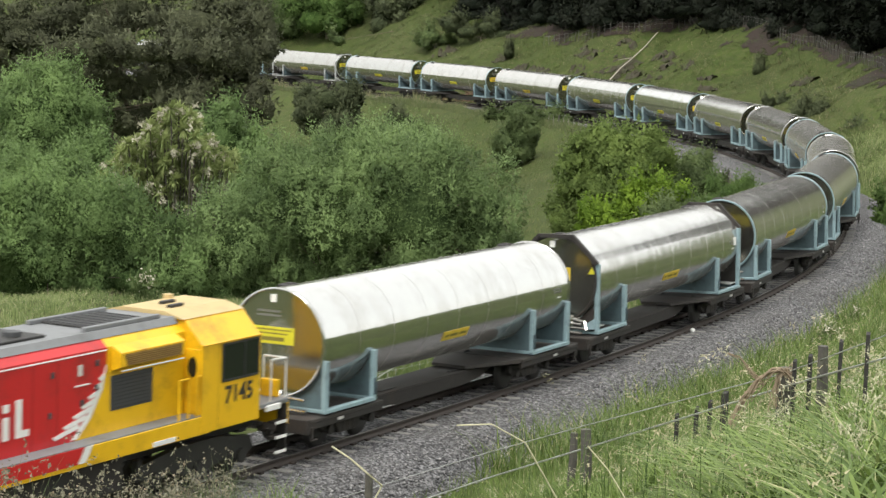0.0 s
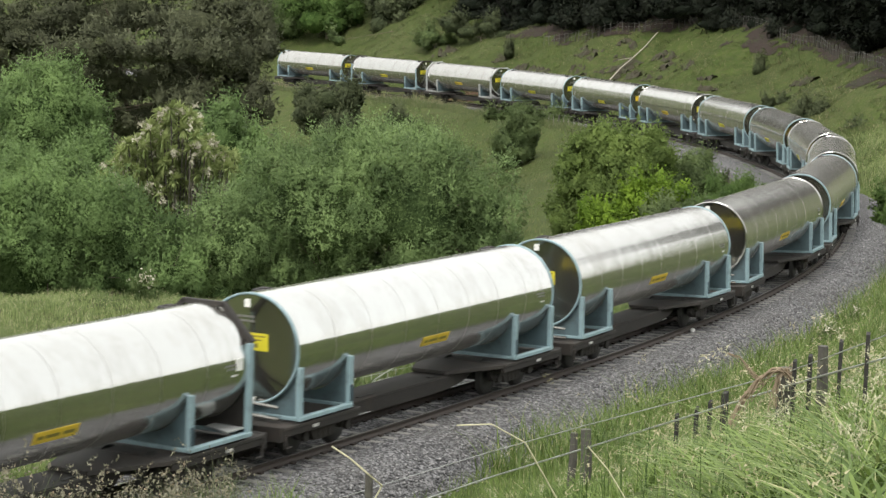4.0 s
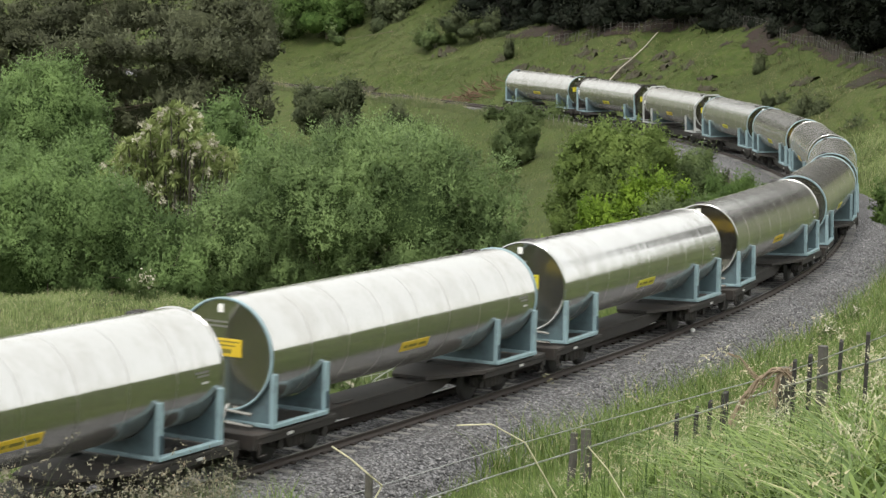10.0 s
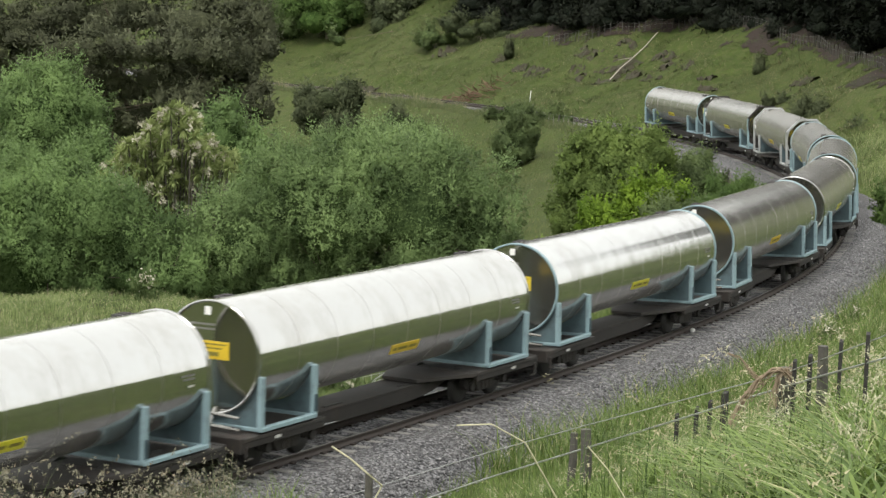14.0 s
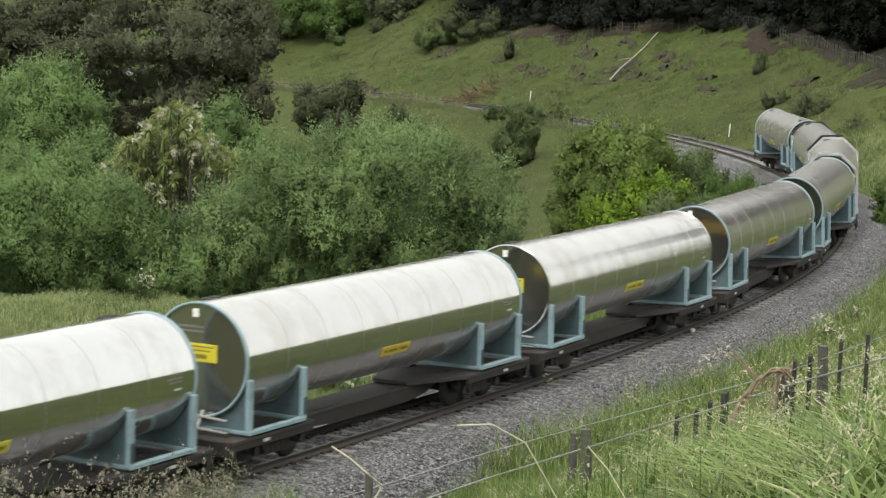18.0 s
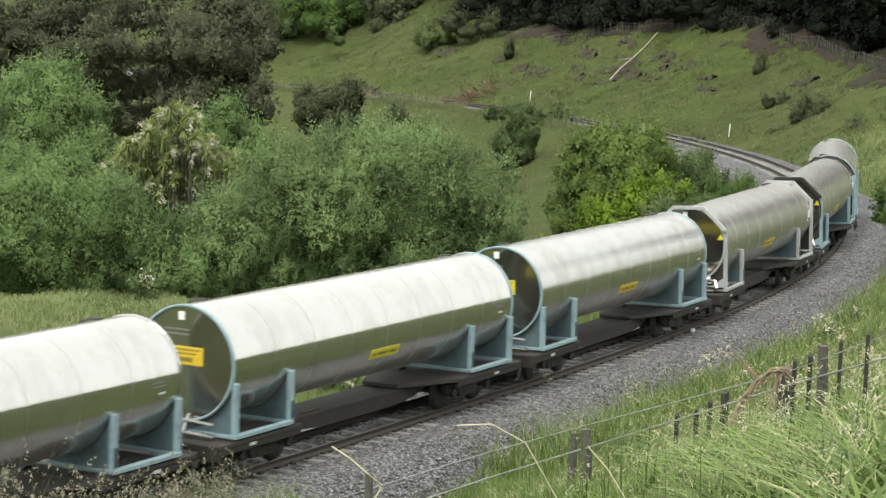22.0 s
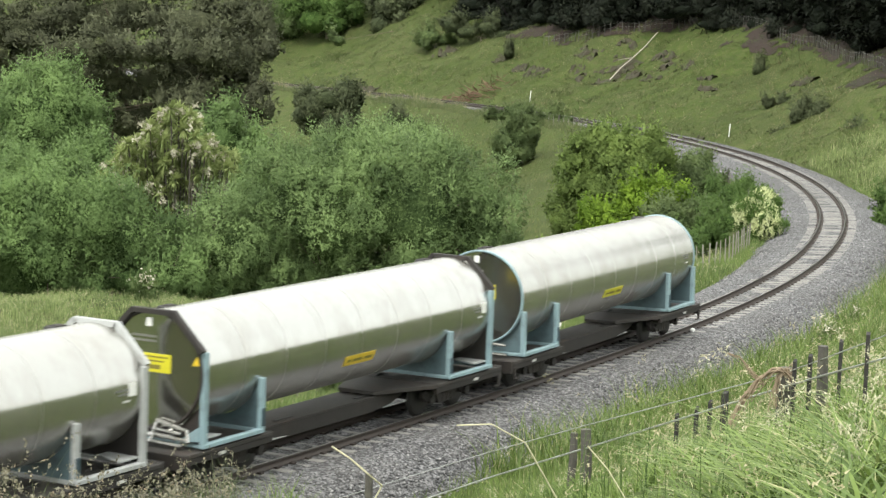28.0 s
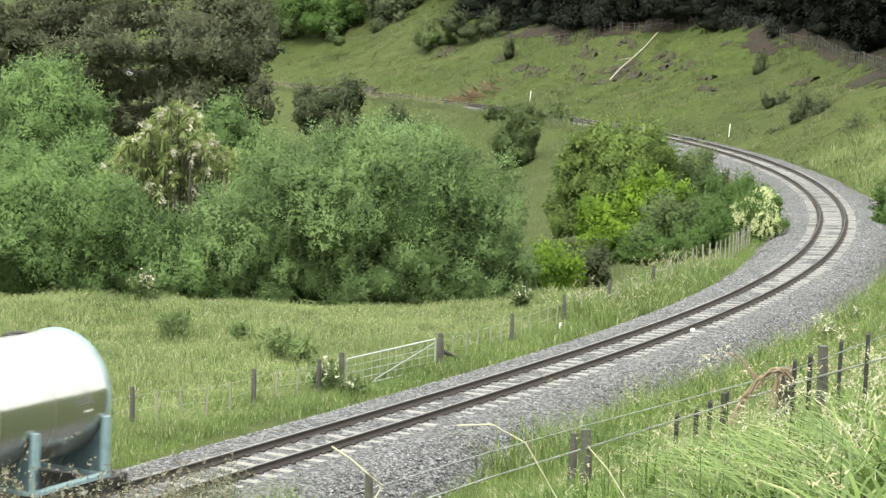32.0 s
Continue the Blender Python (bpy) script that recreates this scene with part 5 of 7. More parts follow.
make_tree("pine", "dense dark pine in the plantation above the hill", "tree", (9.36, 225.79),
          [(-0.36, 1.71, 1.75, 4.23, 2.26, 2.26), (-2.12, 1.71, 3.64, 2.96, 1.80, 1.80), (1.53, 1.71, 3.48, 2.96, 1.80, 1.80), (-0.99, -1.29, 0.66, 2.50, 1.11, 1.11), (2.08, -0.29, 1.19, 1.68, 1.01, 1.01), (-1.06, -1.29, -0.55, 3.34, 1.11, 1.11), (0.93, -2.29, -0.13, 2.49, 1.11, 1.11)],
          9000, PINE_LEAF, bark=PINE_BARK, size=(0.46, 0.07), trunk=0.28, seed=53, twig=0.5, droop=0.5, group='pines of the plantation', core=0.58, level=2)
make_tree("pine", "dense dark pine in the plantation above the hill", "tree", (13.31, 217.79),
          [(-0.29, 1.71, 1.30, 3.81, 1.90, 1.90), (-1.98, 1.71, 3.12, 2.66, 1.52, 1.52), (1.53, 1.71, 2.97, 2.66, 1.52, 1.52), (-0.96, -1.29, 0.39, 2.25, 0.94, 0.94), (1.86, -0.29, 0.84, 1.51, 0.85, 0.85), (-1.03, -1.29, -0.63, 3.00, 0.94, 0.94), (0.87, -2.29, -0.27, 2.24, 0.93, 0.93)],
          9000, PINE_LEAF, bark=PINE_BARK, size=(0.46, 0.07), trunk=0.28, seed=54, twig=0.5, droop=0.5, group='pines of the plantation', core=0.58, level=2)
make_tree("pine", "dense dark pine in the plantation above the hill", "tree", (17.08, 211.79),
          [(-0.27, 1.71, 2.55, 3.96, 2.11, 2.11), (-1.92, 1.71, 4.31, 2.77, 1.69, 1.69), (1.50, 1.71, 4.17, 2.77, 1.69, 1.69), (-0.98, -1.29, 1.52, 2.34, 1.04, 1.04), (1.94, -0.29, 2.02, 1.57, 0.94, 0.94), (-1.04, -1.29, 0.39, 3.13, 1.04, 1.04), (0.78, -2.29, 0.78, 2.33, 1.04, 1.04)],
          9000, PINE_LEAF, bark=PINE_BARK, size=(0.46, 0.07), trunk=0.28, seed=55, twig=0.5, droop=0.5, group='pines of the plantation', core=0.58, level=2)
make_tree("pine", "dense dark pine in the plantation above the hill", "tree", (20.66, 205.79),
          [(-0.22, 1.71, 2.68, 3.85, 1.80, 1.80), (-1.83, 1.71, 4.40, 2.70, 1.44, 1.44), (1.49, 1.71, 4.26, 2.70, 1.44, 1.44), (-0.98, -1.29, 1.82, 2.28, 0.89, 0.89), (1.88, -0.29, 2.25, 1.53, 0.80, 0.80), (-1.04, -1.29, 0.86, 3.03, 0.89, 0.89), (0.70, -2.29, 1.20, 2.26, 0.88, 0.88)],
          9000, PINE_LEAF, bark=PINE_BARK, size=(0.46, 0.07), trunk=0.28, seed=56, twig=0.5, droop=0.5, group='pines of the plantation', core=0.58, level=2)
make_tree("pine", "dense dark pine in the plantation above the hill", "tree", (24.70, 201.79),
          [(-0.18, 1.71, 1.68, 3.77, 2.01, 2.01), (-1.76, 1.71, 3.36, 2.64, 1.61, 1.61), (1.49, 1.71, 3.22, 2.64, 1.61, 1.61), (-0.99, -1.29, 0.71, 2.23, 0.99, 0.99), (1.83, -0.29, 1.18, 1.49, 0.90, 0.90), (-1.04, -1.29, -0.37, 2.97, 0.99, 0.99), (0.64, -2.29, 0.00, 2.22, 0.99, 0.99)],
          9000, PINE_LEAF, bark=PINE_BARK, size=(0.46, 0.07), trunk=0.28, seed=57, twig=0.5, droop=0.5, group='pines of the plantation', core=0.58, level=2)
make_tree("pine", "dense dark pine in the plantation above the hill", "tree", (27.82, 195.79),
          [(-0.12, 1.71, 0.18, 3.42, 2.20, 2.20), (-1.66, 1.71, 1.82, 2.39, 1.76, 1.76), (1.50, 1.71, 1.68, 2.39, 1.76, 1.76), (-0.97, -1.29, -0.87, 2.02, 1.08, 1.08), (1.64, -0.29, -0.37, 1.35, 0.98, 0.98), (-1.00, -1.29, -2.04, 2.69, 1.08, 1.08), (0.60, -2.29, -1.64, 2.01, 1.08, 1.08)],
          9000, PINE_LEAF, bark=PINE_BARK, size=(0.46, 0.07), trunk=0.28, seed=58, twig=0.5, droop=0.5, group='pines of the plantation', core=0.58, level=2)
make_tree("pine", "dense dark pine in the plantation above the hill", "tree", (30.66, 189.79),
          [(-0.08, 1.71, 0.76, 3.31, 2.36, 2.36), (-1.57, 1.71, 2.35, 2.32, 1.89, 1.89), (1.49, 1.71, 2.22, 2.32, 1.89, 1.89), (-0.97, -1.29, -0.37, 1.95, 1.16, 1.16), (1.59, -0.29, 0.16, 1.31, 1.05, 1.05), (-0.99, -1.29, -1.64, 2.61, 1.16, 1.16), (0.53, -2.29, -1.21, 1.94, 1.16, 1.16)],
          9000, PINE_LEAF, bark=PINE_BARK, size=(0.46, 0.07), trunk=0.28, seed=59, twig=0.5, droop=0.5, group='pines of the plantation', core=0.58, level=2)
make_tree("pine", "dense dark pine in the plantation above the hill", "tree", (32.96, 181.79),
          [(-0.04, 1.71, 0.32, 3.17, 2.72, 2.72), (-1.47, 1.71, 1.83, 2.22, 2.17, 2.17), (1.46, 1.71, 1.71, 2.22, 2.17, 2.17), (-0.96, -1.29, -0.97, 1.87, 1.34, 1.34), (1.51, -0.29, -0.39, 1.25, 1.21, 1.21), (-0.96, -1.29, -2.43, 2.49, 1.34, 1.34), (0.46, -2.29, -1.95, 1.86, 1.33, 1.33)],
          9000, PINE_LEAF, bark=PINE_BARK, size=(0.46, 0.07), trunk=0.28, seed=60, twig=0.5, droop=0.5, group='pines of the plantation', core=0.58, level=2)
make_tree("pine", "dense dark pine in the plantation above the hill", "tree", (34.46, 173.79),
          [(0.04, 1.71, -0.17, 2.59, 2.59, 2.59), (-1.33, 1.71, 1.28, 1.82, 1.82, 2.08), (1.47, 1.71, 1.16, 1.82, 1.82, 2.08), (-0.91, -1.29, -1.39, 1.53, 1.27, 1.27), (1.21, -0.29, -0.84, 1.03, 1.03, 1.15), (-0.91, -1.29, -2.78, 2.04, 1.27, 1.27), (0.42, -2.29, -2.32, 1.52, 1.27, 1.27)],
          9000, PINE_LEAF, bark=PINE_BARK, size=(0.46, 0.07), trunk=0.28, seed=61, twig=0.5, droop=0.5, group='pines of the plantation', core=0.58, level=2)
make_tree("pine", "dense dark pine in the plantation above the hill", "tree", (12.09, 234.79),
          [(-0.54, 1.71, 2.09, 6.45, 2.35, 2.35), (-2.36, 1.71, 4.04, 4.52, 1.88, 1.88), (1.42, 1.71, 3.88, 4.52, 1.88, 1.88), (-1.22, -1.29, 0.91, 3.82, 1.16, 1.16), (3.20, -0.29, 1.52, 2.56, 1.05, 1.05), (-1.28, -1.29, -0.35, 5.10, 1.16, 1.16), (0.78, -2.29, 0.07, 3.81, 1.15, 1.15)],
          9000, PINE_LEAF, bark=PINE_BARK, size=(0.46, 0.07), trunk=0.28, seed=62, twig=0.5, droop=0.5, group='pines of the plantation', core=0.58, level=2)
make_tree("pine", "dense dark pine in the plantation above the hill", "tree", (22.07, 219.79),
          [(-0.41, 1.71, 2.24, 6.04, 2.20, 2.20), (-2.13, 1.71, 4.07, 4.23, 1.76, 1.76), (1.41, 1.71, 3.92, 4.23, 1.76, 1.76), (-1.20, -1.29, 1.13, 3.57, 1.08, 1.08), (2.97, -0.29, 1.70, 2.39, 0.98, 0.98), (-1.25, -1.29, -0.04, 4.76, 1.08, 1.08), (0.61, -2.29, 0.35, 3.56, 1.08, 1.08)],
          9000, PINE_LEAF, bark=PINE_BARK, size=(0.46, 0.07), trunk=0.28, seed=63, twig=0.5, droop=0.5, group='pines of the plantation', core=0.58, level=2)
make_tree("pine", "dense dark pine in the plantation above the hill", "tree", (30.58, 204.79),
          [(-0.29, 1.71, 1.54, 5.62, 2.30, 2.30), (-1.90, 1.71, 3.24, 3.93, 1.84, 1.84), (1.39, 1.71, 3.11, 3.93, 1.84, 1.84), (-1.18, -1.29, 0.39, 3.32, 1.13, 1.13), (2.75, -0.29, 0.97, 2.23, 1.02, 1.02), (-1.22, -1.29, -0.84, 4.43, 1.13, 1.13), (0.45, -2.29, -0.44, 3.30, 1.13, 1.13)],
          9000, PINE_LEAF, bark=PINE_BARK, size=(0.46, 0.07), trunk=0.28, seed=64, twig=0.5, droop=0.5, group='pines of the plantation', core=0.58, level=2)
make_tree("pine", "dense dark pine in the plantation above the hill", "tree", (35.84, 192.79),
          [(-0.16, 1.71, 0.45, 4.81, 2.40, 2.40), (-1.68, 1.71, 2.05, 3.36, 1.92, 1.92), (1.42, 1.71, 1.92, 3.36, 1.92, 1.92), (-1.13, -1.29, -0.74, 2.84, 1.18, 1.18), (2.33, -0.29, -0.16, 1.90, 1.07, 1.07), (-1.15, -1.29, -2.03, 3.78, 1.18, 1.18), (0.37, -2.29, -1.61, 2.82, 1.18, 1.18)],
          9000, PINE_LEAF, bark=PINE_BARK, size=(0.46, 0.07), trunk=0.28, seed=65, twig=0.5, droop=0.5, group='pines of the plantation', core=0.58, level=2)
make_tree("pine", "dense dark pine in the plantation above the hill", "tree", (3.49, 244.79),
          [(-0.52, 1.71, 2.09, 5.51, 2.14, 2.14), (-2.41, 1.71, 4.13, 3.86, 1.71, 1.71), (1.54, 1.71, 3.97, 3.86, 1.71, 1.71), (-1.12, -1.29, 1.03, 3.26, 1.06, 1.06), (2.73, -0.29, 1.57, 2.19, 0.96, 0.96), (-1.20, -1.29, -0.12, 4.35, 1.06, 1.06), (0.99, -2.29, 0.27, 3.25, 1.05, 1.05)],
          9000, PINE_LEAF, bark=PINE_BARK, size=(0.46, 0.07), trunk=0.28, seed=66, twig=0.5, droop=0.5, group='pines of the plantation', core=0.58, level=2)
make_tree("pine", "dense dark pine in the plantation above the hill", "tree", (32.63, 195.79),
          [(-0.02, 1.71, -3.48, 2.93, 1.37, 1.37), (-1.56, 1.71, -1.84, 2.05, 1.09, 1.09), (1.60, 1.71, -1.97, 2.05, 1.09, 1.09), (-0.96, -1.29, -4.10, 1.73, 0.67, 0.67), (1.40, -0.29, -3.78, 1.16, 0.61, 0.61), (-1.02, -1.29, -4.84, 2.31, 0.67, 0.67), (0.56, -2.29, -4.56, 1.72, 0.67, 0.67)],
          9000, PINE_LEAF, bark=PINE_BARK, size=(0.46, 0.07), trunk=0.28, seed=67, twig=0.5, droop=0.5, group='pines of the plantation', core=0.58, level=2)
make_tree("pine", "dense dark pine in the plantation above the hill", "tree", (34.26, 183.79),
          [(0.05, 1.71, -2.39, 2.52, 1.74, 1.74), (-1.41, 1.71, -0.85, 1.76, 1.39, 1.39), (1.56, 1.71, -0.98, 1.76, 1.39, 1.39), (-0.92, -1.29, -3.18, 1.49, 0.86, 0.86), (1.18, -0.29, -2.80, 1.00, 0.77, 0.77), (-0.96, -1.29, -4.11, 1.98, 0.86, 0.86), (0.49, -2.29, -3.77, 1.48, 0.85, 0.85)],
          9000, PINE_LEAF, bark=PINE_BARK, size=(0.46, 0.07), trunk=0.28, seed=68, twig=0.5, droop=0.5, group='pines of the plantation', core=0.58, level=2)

make_tree("shrub", "grey-green scrub on the upper hillside", "shrub", (-1.5, 229.3),
          [(-0.5, 0.0, 1.0, 1.3, 1.0, 0.9), (0.9, 0.2, 0.7, 1.0, 0.8, 0.7), (-1.2, 0.0, 0.5, 0.8, 0.7, 0.6)],
          5500, OLIVE_LEAF, size=(0.28, 0.075), trunk=0.06, seed=27, twig=0.28)
make_tree("shrub", "dull brown-green scrub below the wood", "shrub", (3.2, 227.0),
          [(-1.4, 0.0, 0.8, 1.5, 1.0, 0.8), (0.6, 0.3, 1.2, 1.4, 1.0, 0.9), (2.2, -0.2, 0.6, 1.1, 0.9, 0.7), (-3.0, 0.4, 1.4, 1.2, 0.9, 0.9)],
          7500, DARK_LEAF, size=(0.28, 0.075), trunk=0.06, seed=28, twig=0.28)
make_tree("shrub", "small dark bush beside bare earth", "shrub", (5.7, 215.6),
          [(0.0, 0.0, 0.7, 0.5, 0.5, 0.7)],
          2400, DARK_LEAF, size=(0.22, 0.06), trunk=0.04, seed=29, twig=0.2)
HILL_FENCE = [(9.0, 215.2), (10.9, 213.4), (13.3, 209.7), (16.5, 207.9), (19.8, 205.6), (22.8, 203.2), (24.4, 201.3), (27.9, 187.1), (29.5, 182.3), (31.1, 168.7), (31.5, 163.0), (31.2, 152.0)]


def plantation_edge():
    """Pines with branches down to the ground, close together behind the fence."""
    rnd = random.Random(17)
    edge = [(-4.5, 246.0), (0.0, 240.0), (5.0, 232.0)] + HILL_FENCE
    first = None
    for (x0, y0), (x1, y1) in zip(edge[:-1], edge[1:]):
        ln = math.hypot(x1 - x0, y1 - y0)
        nx, ny = -(y1 - y0) / ln, (x1 - x0) / ln
        for i in range(max(1, round(ln / 2.4))):
            for back in (2.4, 5.6):
                t = (i + rnd.random()) / max(1, round(ln / 2.4))
                b = back + rnd.uniform(-0.5, 1.2)
                x, y = x0 + (x1 - x0) * t + nx * b, y0 + (y1 - y0) * t + ny * b
                if first is None:
                    lobes = [(0, 0, 1.3, 2.2, 2.0, 1.5), (-0.9, -0.6, 0.4, 1.5, 1.4, 0.9), (0.9, 0.4, 3.0, 2.1, 2.0, 1.5), (-0.5, 0.3, 5.0, 2.0, 2.0, 1.6), (0.3, -0.2, 7.2, 1.6, 1.6, 1.6), (1.2, -0.5, 0.3, 1.4, 1.3, 0.8)]
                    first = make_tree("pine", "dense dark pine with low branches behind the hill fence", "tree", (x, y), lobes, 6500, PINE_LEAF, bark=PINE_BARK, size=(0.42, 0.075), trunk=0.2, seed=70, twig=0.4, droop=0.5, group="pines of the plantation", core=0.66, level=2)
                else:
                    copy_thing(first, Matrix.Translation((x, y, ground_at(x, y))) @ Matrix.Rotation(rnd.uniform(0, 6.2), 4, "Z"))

    # tall trunks whose closed crowns, out of view, are added to shade the slope
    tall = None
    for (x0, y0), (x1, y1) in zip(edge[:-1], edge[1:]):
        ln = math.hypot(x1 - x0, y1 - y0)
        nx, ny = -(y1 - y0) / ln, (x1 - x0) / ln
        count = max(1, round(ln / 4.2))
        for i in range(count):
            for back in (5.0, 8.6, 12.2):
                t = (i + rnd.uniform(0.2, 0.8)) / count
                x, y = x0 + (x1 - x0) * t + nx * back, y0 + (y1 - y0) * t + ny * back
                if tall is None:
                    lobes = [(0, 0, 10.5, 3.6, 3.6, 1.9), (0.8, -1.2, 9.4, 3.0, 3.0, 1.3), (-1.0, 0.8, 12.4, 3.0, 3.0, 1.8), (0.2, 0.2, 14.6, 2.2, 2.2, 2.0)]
                    tall = make_tree("pine", "tall dark plantation pine, its high unseen crown added for shade", "tree", (x, y), lobes, 2600, PINE_LEAF, bark=PINE_BARK, size=(0.9, 0.24), trunk=0.24, seed=75, twig=0.5, droop=0.5, group="pines of the plantation", core=0.82, level=2)
                else:
                    copy_thing(tall, Matrix.Translation((x, y, ground_at(x, y))) @ Matrix.Rotation(rnd.uniform(0, 6.2), 4, "Z"))


def ground_at(x, y):
    return float(ground_height(np.array([x]), np.array([y]))[0])


plantation_edge()

# ---- sleepers: each a bevelled concrete bar with rail pads and clips ----


def sleeper_mesh():
    bm = bmesh.new()
    pts = [(-0.13, -0.36), (0.13, -0.36), (0.115, -0.185), (0.095, -0.165), (-0.095, -0.165), (-0.115, -0.185)]
    plate(bm, pts, "y", -1.07, 1.07)
    n = len(bm.faces)
    for y in (0.5685, -0.5685):
        for e in (1, -1):
            box(bm, -0.06, 0.06, y + e * 0.105 - 0.045, y + e * 0.105 + 0.045, -0.165, -0.125, 0)
    me = bpy.data.meshes.new("sleeper")
    bm.to_mesh(me)
    bm.free()
    me.materials.append(CONCRETE)
    me.materials.append(RAIL_SIDE)
    for i, f in enumerate(me.polygons):
        f.material_index = 1 if i >= n else 0
    return me


def make_sleepers():
    me = sleeper_mesh()
    rnd = random.Random(5)
    for i in range(296):
        s = 14.0 + i * 0.612
        x, y, th, z, lean = (float(q) for q in line_at(s))
        ob = new("sleeper", me)
        ob.parent = railway_track
        ob.matrix_basis = Matrix.Translation((x, y, z + rnd.uniform(-0.008, 0.004))) @ Matrix.Rotation(th + rnd.uniform(-0.012, 0.012), 4, "Z") @ Matrix.Rotation(-lean, 4, "X")


make_sleepers()


def make_ballast_stones():
    """Loose broken stones over the bed, where it is seen best."""
    rnd = np.random.RandomState(11)
    n = 40000
    s = 18 + 85 * rnd.rand(n) ** 1.4
    d = rnd.uniform(-3.9, 3.1, n)
    up = np.interp(d, [-4.1, -3.5, -2.9, -2.3, -1.75, -1.3, 0, 1.3, 1.75, 2.2, 2.7, 3.2], [-0.95, -0.72, -0.52, -0.32, -0.19, -0.19, -0.20, -0.19, -0.19, -0.34, -0.58, -0.85])
    c = beside(s, d, up)
    r = rnd.uniform(0.022, 0.052, n)
    octa = np.array([(1, 0, 0), (-1, 0, 0), (0, 1, 0), (0, -1, 0), (0, 0, 1), (0, 0, -1)], float)
    tri = np.array([(0, 2, 4), (2, 1, 4), (1, 3, 4), (3, 0, 4), (2, 0, 5), (1, 2, 5), (3, 1, 5), (0, 3, 5)])
    a = rnd.uniform(0, 6.283, n)
    shape = octa[None] * rnd.uniform(0.6, 1.3, (n, 6, 1))
    ca, sa = np.cos(a)[:, None], np.sin(a)[:, None]
    x, y = shape[..., 0] * ca - shape[..., 1] * sa, shape[..., 0] * sa + shape[..., 1] * ca
    v = c[:, None] + np.stack([x, y, shape[..., 2] * 0.7 + x * 0.3], -1) * r[:, None, None]
    f = (tri[None] + 6 * np.arange(n)[:, None, None]).reshape(-1, 3)
    ob = part("ballast_stones", fast_mesh("ballast_stones", v.reshape(-1, 3), f), STONE)
    return tagged(ob, "loose grey and white crushed stones along the track", "ballast", kind="stuff")


def stone_material():
    m = Mat("broken_stone", 0.85, spec=0.3)
    c = m.ramp(m.island(), [(0.0, (0.050, 0.050, 0.053)), (0.45, (0.145, 0.145, 0.150)), (0.85, (0.235, 0.234, 0.240)), (1.0, (0.40, 0.395, 0.39))])
    m.base(m.mix(m.math("MULTIPLY", m.noise(30, 3, 0.6, m.place()), 0.4), c, (0.13, 0.128, 0.13)))
    return m.m


STONE = stone_material()
make_ballast_stones()


def make_white_stone(s, d):
    """One pale lump of stone beside the outer rail."""
    bm = bmesh.new()
    bmesh.ops.create_icosphere(bm, subdivisions=2, radius=0.09)
    for v in bm.verts:
        v.co *= 1 + 0.25 * float(value_noise(v.co.x * 9, v.co.y * 9 + v.co.z * 5, 0.7))
        v.co.z *= 0.75
    stone = tagged(part("white_stone", bm, WHITE), "white rounded stone lying beside the rail", "stone")
    stone.location = beside(s, d, -0.13)


make_white_stone(53.6, -0.74)

# ---- grass ----


def grass_material(name, dark, light, dry):
    m = Mat(name, 0.55, spec=0.3)
    patch = m.ramp(m.noise(0.22, 4, 0.6, m.place()), [(0.35, (0, 0, 0)), (0.68, (1, 1, 1))])
    isl = m.island()
    c = m.mix(m.math("ADD", m.math("MULTIPLY", isl, 0.62), m.math("MULTIPLY", patch, 0.38)), dark, light)
    c = m.mix(m.ramp(isl, [(0.90, (0, 0, 0)), (0.97, (0.8, 0.8, 0.8))]), c, dry)
    m.base(c)
    tr = m.add("ShaderNodeBsdfTranslucent")
    m.t.links.new(c, tr.inputs[0])
    mx = m.add("ShaderNodeMixShader")
    mx.inputs[0].default_value = 0.24
    m.t.links.new(m.b.outputs[0], mx.inputs[1])
    m.t.links.new(tr.outputs[0], mx.inputs[2])
    m.t.links.new(mx.outputs[0], m.t.nodes["Material Output"].inputs[0])
    return m.m


GRASS_NEAR = grass_material("tall_grass", (0.028, 0.060, 0.010), (0.190, 0.262, 0.066), (0.400, 0.368, 0.224))
GRASS_LUSH = grass_material("lush_grass", (0.026, 0.058, 0.009), (0.265, 0.365, 0.095), (0.44, 0.42, 0.24))
STEM = grass_material("grass_stem", (0.024, 0.052, 0.011), (0.096, 0.152, 0.040), (0.240, 0.240, 0.120))
GRASS_FIELD = grass_material("meadow_grass", (0.064, 0.100, 0.027), (0.245, 0.300, 0.108), (0.36, 0.34, 0.20))
GRASS_FAR = grass_material("hill_grass", (0.044, 0.066, 0.018), (0.135, 0.162, 0.056), (0.21, 0.19, 0.11))
PLUME = grass_material("cream_plumes", (0.34, 0.33, 0.21), (0.62, 0.60, 0.45), (0.55, 0.46, 0.33))
SEED_BROWN = grass_material("brown_seed_heads", (0.10, 0.092, 0.062), (0.30, 0.285, 0.205), (0.34, 0.26, 0.18))
GRASS_DULL = grass_material("dull_bank_grass", (0.030, 0.048, 0.016), (0.105, 0.135, 0.050), (0.22, 0.19, 0.12))
DRY_STALK = grass_material("dry_hill_grass", (0.14, 0.14, 0.065), (0.30, 0.275, 0.165), (0.34, 0.29, 0.19))
SEED = grass_material("seed_heads", (0.30, 0.27, 0.15), (0.58, 0.54, 0.36), (0.50, 0.42, 0.30))


